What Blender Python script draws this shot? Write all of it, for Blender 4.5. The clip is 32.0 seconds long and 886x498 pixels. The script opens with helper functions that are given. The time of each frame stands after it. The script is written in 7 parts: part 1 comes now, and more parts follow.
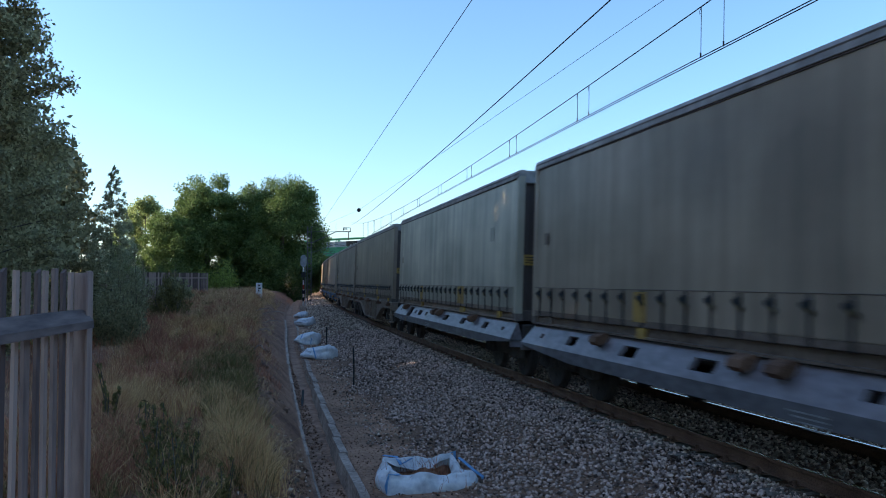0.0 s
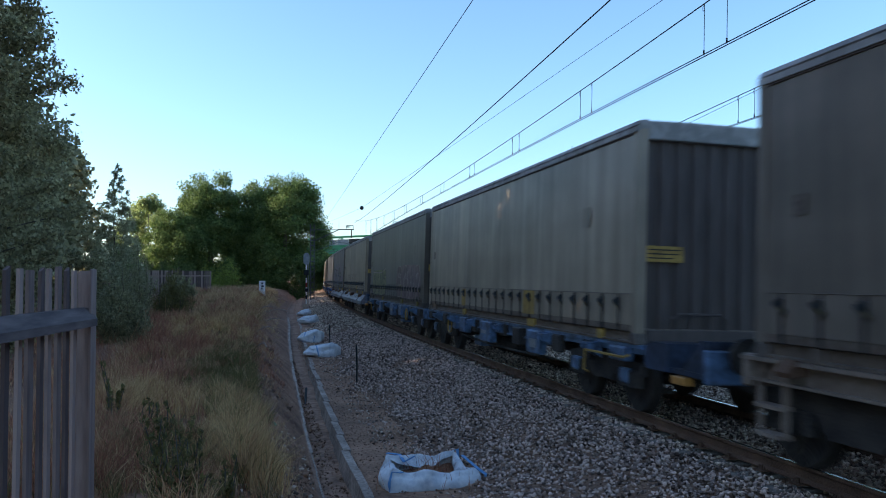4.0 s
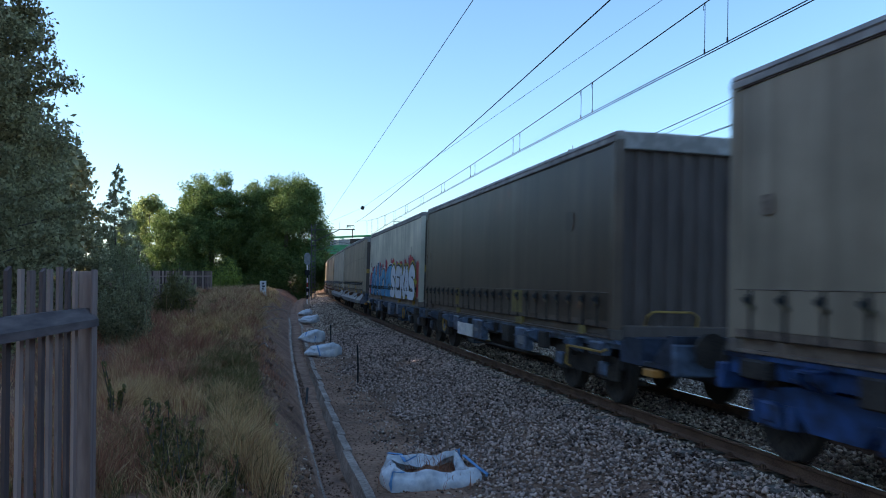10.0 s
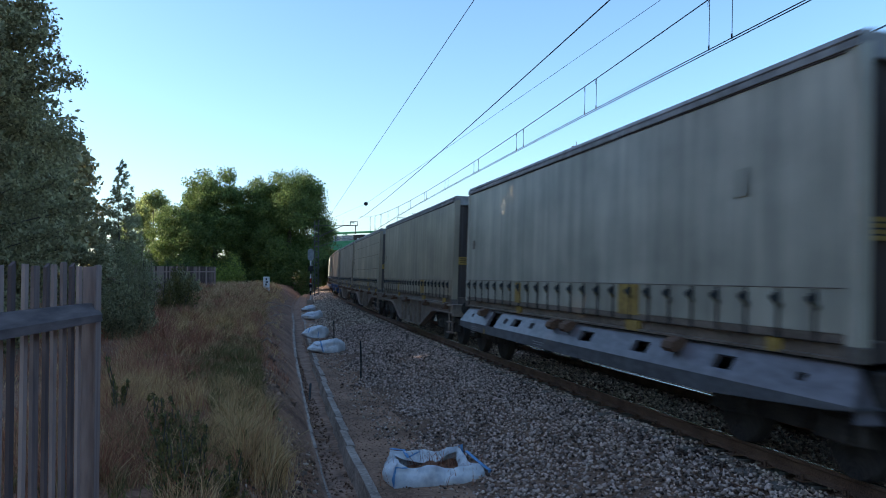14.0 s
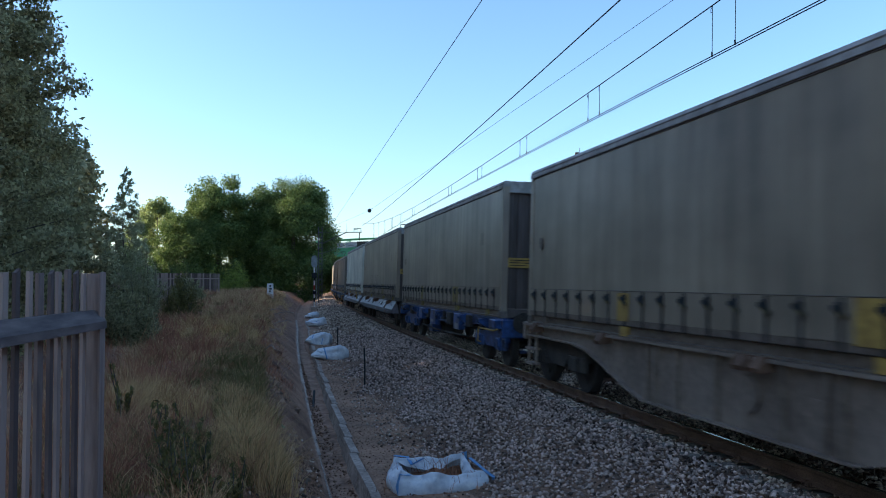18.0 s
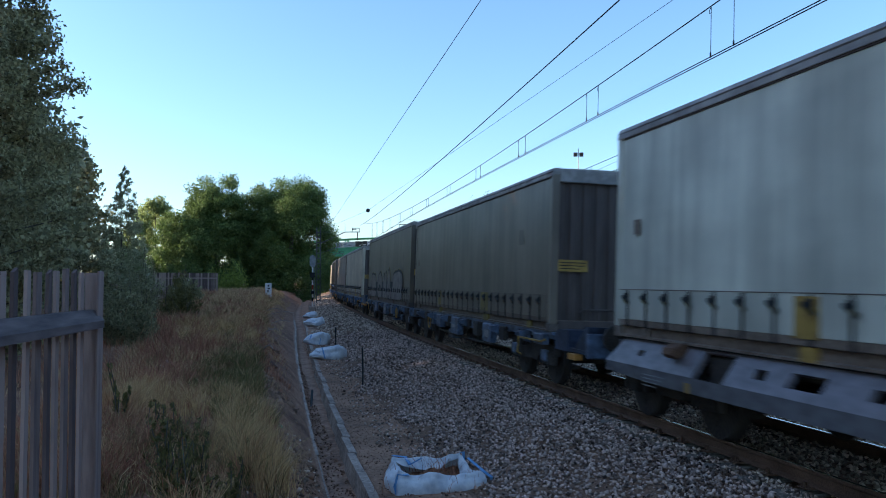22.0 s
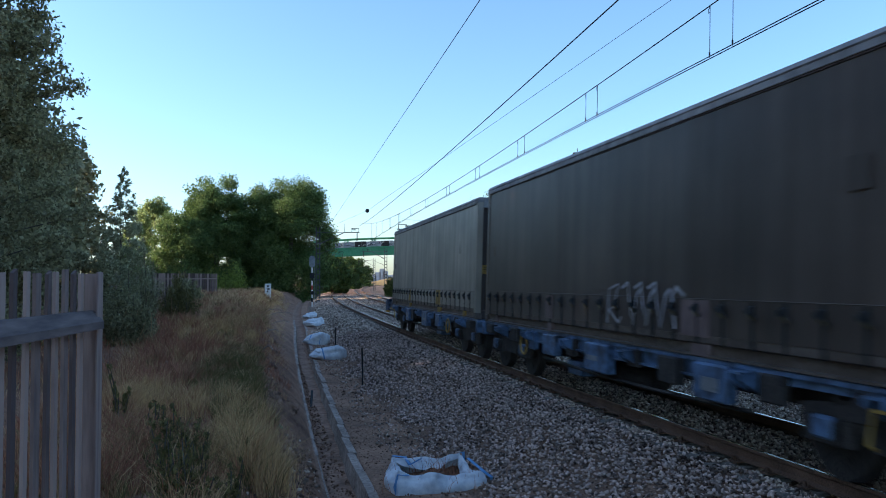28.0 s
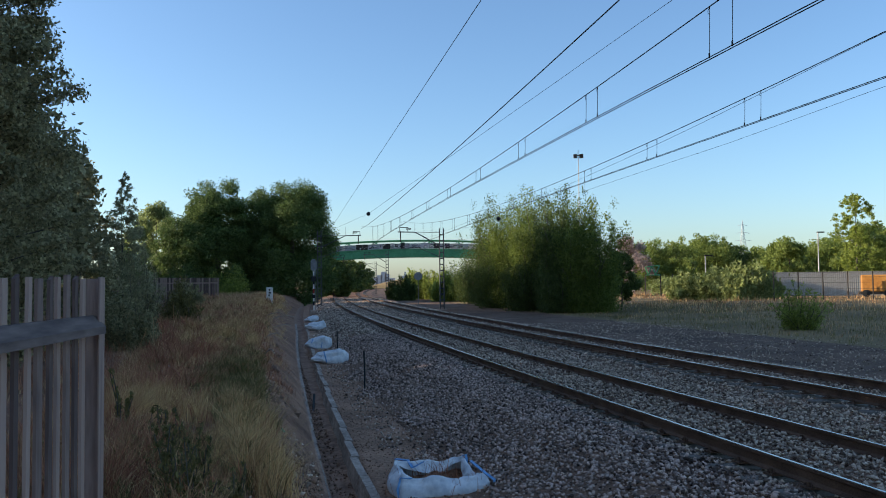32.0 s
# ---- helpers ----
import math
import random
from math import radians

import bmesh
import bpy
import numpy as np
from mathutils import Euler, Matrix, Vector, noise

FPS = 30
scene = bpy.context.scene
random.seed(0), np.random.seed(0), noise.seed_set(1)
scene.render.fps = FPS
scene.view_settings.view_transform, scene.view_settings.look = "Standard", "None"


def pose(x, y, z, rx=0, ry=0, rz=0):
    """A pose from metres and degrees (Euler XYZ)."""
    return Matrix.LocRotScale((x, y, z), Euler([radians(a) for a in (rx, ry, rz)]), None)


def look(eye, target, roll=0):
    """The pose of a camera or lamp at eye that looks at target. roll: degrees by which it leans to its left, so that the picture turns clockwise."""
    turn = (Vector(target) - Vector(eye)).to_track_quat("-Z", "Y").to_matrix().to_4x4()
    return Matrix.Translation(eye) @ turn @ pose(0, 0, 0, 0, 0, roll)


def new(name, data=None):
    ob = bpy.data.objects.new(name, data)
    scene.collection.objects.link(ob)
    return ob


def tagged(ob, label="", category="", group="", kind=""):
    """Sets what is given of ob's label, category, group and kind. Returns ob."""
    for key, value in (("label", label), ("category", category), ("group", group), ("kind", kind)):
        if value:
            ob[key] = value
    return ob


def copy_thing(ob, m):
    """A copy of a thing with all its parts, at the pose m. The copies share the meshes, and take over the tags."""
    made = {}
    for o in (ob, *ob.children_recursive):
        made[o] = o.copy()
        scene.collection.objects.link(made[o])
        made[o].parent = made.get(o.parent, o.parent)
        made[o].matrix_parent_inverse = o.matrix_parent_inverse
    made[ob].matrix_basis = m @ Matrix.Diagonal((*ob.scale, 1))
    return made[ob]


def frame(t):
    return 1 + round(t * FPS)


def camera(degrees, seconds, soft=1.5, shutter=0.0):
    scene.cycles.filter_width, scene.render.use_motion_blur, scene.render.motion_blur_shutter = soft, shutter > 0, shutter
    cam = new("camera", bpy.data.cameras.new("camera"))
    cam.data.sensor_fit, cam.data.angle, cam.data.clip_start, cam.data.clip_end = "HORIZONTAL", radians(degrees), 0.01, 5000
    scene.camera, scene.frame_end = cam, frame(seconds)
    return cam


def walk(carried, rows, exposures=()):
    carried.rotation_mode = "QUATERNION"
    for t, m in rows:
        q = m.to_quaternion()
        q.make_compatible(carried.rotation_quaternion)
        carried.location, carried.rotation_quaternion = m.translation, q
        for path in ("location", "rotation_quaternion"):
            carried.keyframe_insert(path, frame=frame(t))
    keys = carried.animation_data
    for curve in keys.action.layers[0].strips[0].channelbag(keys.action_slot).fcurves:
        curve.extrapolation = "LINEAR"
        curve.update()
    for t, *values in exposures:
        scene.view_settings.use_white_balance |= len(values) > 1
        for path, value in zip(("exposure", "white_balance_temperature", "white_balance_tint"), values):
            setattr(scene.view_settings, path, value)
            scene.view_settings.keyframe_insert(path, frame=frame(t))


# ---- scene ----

EYE = Vector((0.0, 0.0, 1.934))
cam = camera(58.06, 32.0, soft=0.95, shutter=0.35)

# seconds, yaw to the right, pitch up, lean to the left
SWAY = [
    (0.0, 0.693, 2.307, -0.129), (0.5, 0.638, 2.102, -0.083), (1.0, 0.588, 2.004, -0.027), (1.5, 0.549, 1.966, -0.079),
    (2.0, 0.437, 1.993, -0.140), (2.5, 0.362, 2.028, -0.079), (3.0, 0.429, 2.089, -0.113), (3.5, 0.498, 2.164, -0.177),
    (5.5, 0.306, 2.007, -0.273), (6.0, 0.225, 1.967, -0.338), (6.5, 0.184, 1.929, -0.231), (7.0, 0.209, 1.941, -0.117),
    (7.5, 0.252, 2.073, -0.028), (8.0, 0.308, 2.181, -0.089), (8.5, 0.298, 2.201, -0.269), (9.0, 0.281, 2.165, -0.283),
    (9.5, 0.338, 2.123, -0.304), (10.0, 0.425, 2.132, -0.270), (10.5, 0.475, 2.145, -0.294), (11.0, 0.495, 2.067, -0.301),
    (11.5, 0.491, 2.034, -0.204), (12.0, 0.454, 2.007, -0.213), (12.5, 0.407, 1.970, -0.246), (13.0, 0.316, 1.873, -0.277),
    (13.5, 0.222, 1.848, -0.213), (14.0, 0.193, 1.856, -0.142), (14.5, 0.194, 1.908, -0.169), (16.5, 0.109, 2.199, -0.249),
    (17.0, 0.076, 2.281, -0.252), (17.5, 0.018, 2.299, -0.284), (18.0, -0.066, 2.329, -0.214), (18.5, -0.088, 2.372, -0.183),
    (19.0, -0.088, 2.441, -0.199), (19.5, -0.095, 2.498, -0.183), (20.0, -0.089, 2.525, -0.090), (20.5, -0.062, 2.505, -0.066),
    (21.0, -0.017, 2.457, -0.099), (21.5, 0.016, 2.396, -0.111), (22.0, 0.054, 2.330, -0.096), (22.5, 0.070, 2.307, -0.106),
    (23.0, 0.046, 2.320, -0.041), (23.5, 0.018, 2.333, -0.016), (24.0, 0.002, 2.351, -0.063), (24.5, 0.030, 2.380, -0.044),
    (25.0, 0.004, 2.356, -0.122), (25.5, -0.005, 2.321, -0.136), (27.5, 0.097, 2.337, -0.231), (28.0, 0.091, 2.338, -0.221),
    (28.5, 0.050, 2.405, -0.173), (29.0, -0.022, 2.479, -0.267), (29.5, -0.031, 2.521, -0.282), (30.0, -0.012, 2.555, -0.377),
    (30.5, 0.005, 2.582, -0.480), (31.0, -0.007, 2.587, -0.602), (31.5, -0.011, 2.583, -0.588), (32.0, -0.000, 2.525, -0.616),
]


def aim(yaw, pitch, lean):
    a, b = radians(yaw), radians(pitch)
    way = Vector((math.sin(a) * math.cos(b), math.cos(a) * math.cos(b), math.sin(b)))
    return look(EYE, EYE + way * 10, lean)


EXPOSURES = [(0.0, 1.50, 6480, 9), (2.5, 1.55, 6620, 9), (19.0, 1.55, 6620, 9), (21.0, 1.51, 6450, 9), (29.6, 1.50, 6450, 9), (30.4, 0.97, 6750, 9), (32.0, 0.97, 6750, 9)]
walk(cam, [(t, aim(a, b, c)) for t, a, b, c in SWAY], EXPOSURES)

# ---- light: a clear evening sky, the sun low beyond the poplars ----
SUN_AZ, SUN_EL = -87.0, 16.5
world = bpy.data.worlds.new("sky")
scene.world = world
world.use_nodes = True
wn = world.node_tree.nodes
sky = wn.new("ShaderNodeTexSky")
sky.sky_type, sky.sun_disc = "NISHITA", False
sky.sun_elevation, sky.sun_rotation = radians(SUN_EL), radians(SUN_AZ)
sky.air_density, sky.dust_density, sky.ozone_density = 1.0, 1.0, 4.5
wn["Background"].inputs["Strength"].default_value = 0.13
world.node_tree.links.new(sky.outputs["Color"], wn["Background"].inputs["Color"])
sun = new("sun", bpy.data.lights.new("sun", "SUN"))
sun.data.energy, sun.data.angle, sun.data.color = 4.3, radians(0.5), (1.0, 0.86, 0.68)
sa, se = radians(SUN_AZ), radians(SUN_EL)
sun.matrix_world = look((0, 0, 60), Vector((0, 0, 60)) - Vector((math.sin(sa) * math.cos(se), math.cos(sa) * math.cos(se), math.sin(se))))


# ---- materials ----
def mat(name, dark, light, rough=0.8, metal=0.0, grain=12.0, patch=1.2, bump=0.3, stretch=(1, 1, 1), mix=0.5, island=0.0, tint=False, spec=0.3, dist=0.01, per_object=0.0):
    """A worn surface: two colours blended by coarse patches and fine grain, with relief."""
    m = bpy.data.materials.new(name)
    m.use_nodes = True
    nt = m.node_tree
    n, l = nt.nodes, nt.links
    bs = n["Principled BSDF"]
    bs.inputs["Roughness"].default_value, bs.inputs["Metallic"].default_value = rough, metal
    bs.inputs["Specular IOR Level"].default_value = spec
    co = n.new("ShaderNodeTexCoord")
    mp = n.new("ShaderNodeMapping")
    mp.inputs["Scale"].default_value = stretch
    l.new(co.outputs["Object"], mp.inputs["Vector"])
    a, b = n.new("ShaderNodeTexNoise"), n.new("ShaderNodeTexNoise")
    a.inputs["Scale"].default_value, a.inputs["Detail"].default_value = patch, 5
    b.inputs["Scale"].default_value, b.inputs["Detail"].default_value = grain, 4
    l.new(mp.outputs["Vector"], a.inputs["Vector"])
    l.new(mp.outputs["Vector"], b.inputs["Vector"])
    s = n.new("ShaderNodeMix")
    s.inputs["Factor"].default_value = mix
    l.new(a.outputs["Fac"], s.inputs["A"])
    l.new(b.outputs["Fac"], s.inputs["B"])
    fac = s.outputs["Result"]
    if island or per_object:
        g = n.new("ShaderNodeNewGeometry") if island else n.new("ShaderNodeObjectInfo")
        w = n.new("ShaderNodeMix")
        w.inputs["Factor"].default_value = island or per_object
        l.new(fac, w.inputs["A"])
        l.new(g.outputs["Random Per Island" if island else "Random"], w.inputs["B"])
        fac = w.outputs["Result"]
    r = n.new("ShaderNodeValToRGB")
    lo, hi = (0.38, 0.62) if not island else (0.2, 0.8)
    r.color_ramp.elements[0].position, r.color_ramp.elements[1].position = lo, hi
    r.color_ramp.elements[0].color, r.color_ramp.elements[1].color = (*dark, 1), (*light, 1)
    l.new(fac, r.inputs["Fac"])
    out = r.outputs["Color"]
    if tint:
        o = n.new("ShaderNodeObjectInfo")
        x = n.new("ShaderNodeMix")
        x.data_type, x.blend_type = "RGBA", "MULTIPLY"
        x.inputs["Factor"].default_value = 1.0
        l.new(out, x.inputs["A"])
        l.new(o.outputs["Color"], x.inputs["B"])
        out = x.outputs["Result"]
    l.new(out, bs.inputs["Base Color"])
    if bump:
        u = n.new("ShaderNodeBump")
        u.inputs["Strength"].default_value, u.inputs["Distance"].default_value = bump, dist
        l.new(b.outputs["Fac"], u.inputs["Height"])
        l.new(u.outputs["Normal"], bs.inputs["Normal"])
    return m


def stained(m):
    """Runs of rain dirt and broad stains over a hanging cloth, other on each."""
    n, l = m.node_tree.nodes, m.node_tree.links
    co, info, add = n.new("ShaderNodeTexCoord"), n.new("ShaderNodeObjectInfo"), n.new("ShaderNodeVectorMath")
    big = n.new("ShaderNodeMath")
    big.operation = "MULTIPLY"
    big.inputs[1].default_value = 60
    l.new(info.outputs["Random"], big.inputs[0])
    l.new(co.outputs["Object"], add.inputs[0])
    l.new(big.outputs[0], add.inputs[1])
    out = n["Principled BSDF"].inputs["Base Color"].links[0].from_socket
    for scale, detail, lo, hi in (((1, 3.6, 0.22), 7, 0.82, 1.16), ((0.3, 0.5, 1.0), 5, 0.82, 1.2)):
        mp, tex, rng, x = n.new("ShaderNodeMapping"), n.new("ShaderNodeTexNoise"), n.new("ShaderNodeMapRange"), n.new("ShaderNodeMix")
        mp.inputs["Scale"].default_value = scale
        l.new(add.outputs[0], mp.inputs["Vector"])
        tex.inputs["Scale"].default_value, tex.inputs["Detail"].default_value = 1.0, detail
        l.new(mp.outputs["Vector"], tex.inputs["Vector"])
        rng.inputs["From Min"].default_value, rng.inputs["From Max"].default_value = 0.33, 0.67
        rng.inputs["To Min"].default_value, rng.inputs["To Max"].default_value = lo, hi
        l.new(tex.outputs["Fac"], rng.inputs["Value"])
        x.data_type, x.blend_type = "RGBA", "MULTIPLY"
        x.inputs["Factor"].default_value = 1.0
        l.new(out, x.inputs["A"])
        l.new(rng.outputs["Result"], x.inputs["B"])
        out = x.outputs["Result"]
    l.new(out, n["Principled BSDF"].inputs["Base Color"])


def leaf_mat(name, dark, light, through_=0.35, island=0.6, patch=0.5):
    m = mat(name, dark, light, 0.55, grain=3.0, patch=patch, bump=0, island=island, spec=0.15)
    nt = m.node_tree
    n, l = nt.nodes, nt.links
    t = n.new("ShaderNodeBsdfTranslucent")
    x = n.new("ShaderNodeMixShader")
    x.inputs["Fac"].default_value = through_
    l.new(n["Color Ramp"].outputs["Color"], t.inputs["Color"])
    l.new(n["Principled BSDF"].outputs["BSDF"], x.inputs[1])
    l.new(t.outputs["BSDF"], x.inputs[2])
    l.new(x.outputs["Shader"], n["Material Output"].inputs["Surface"])
    return m


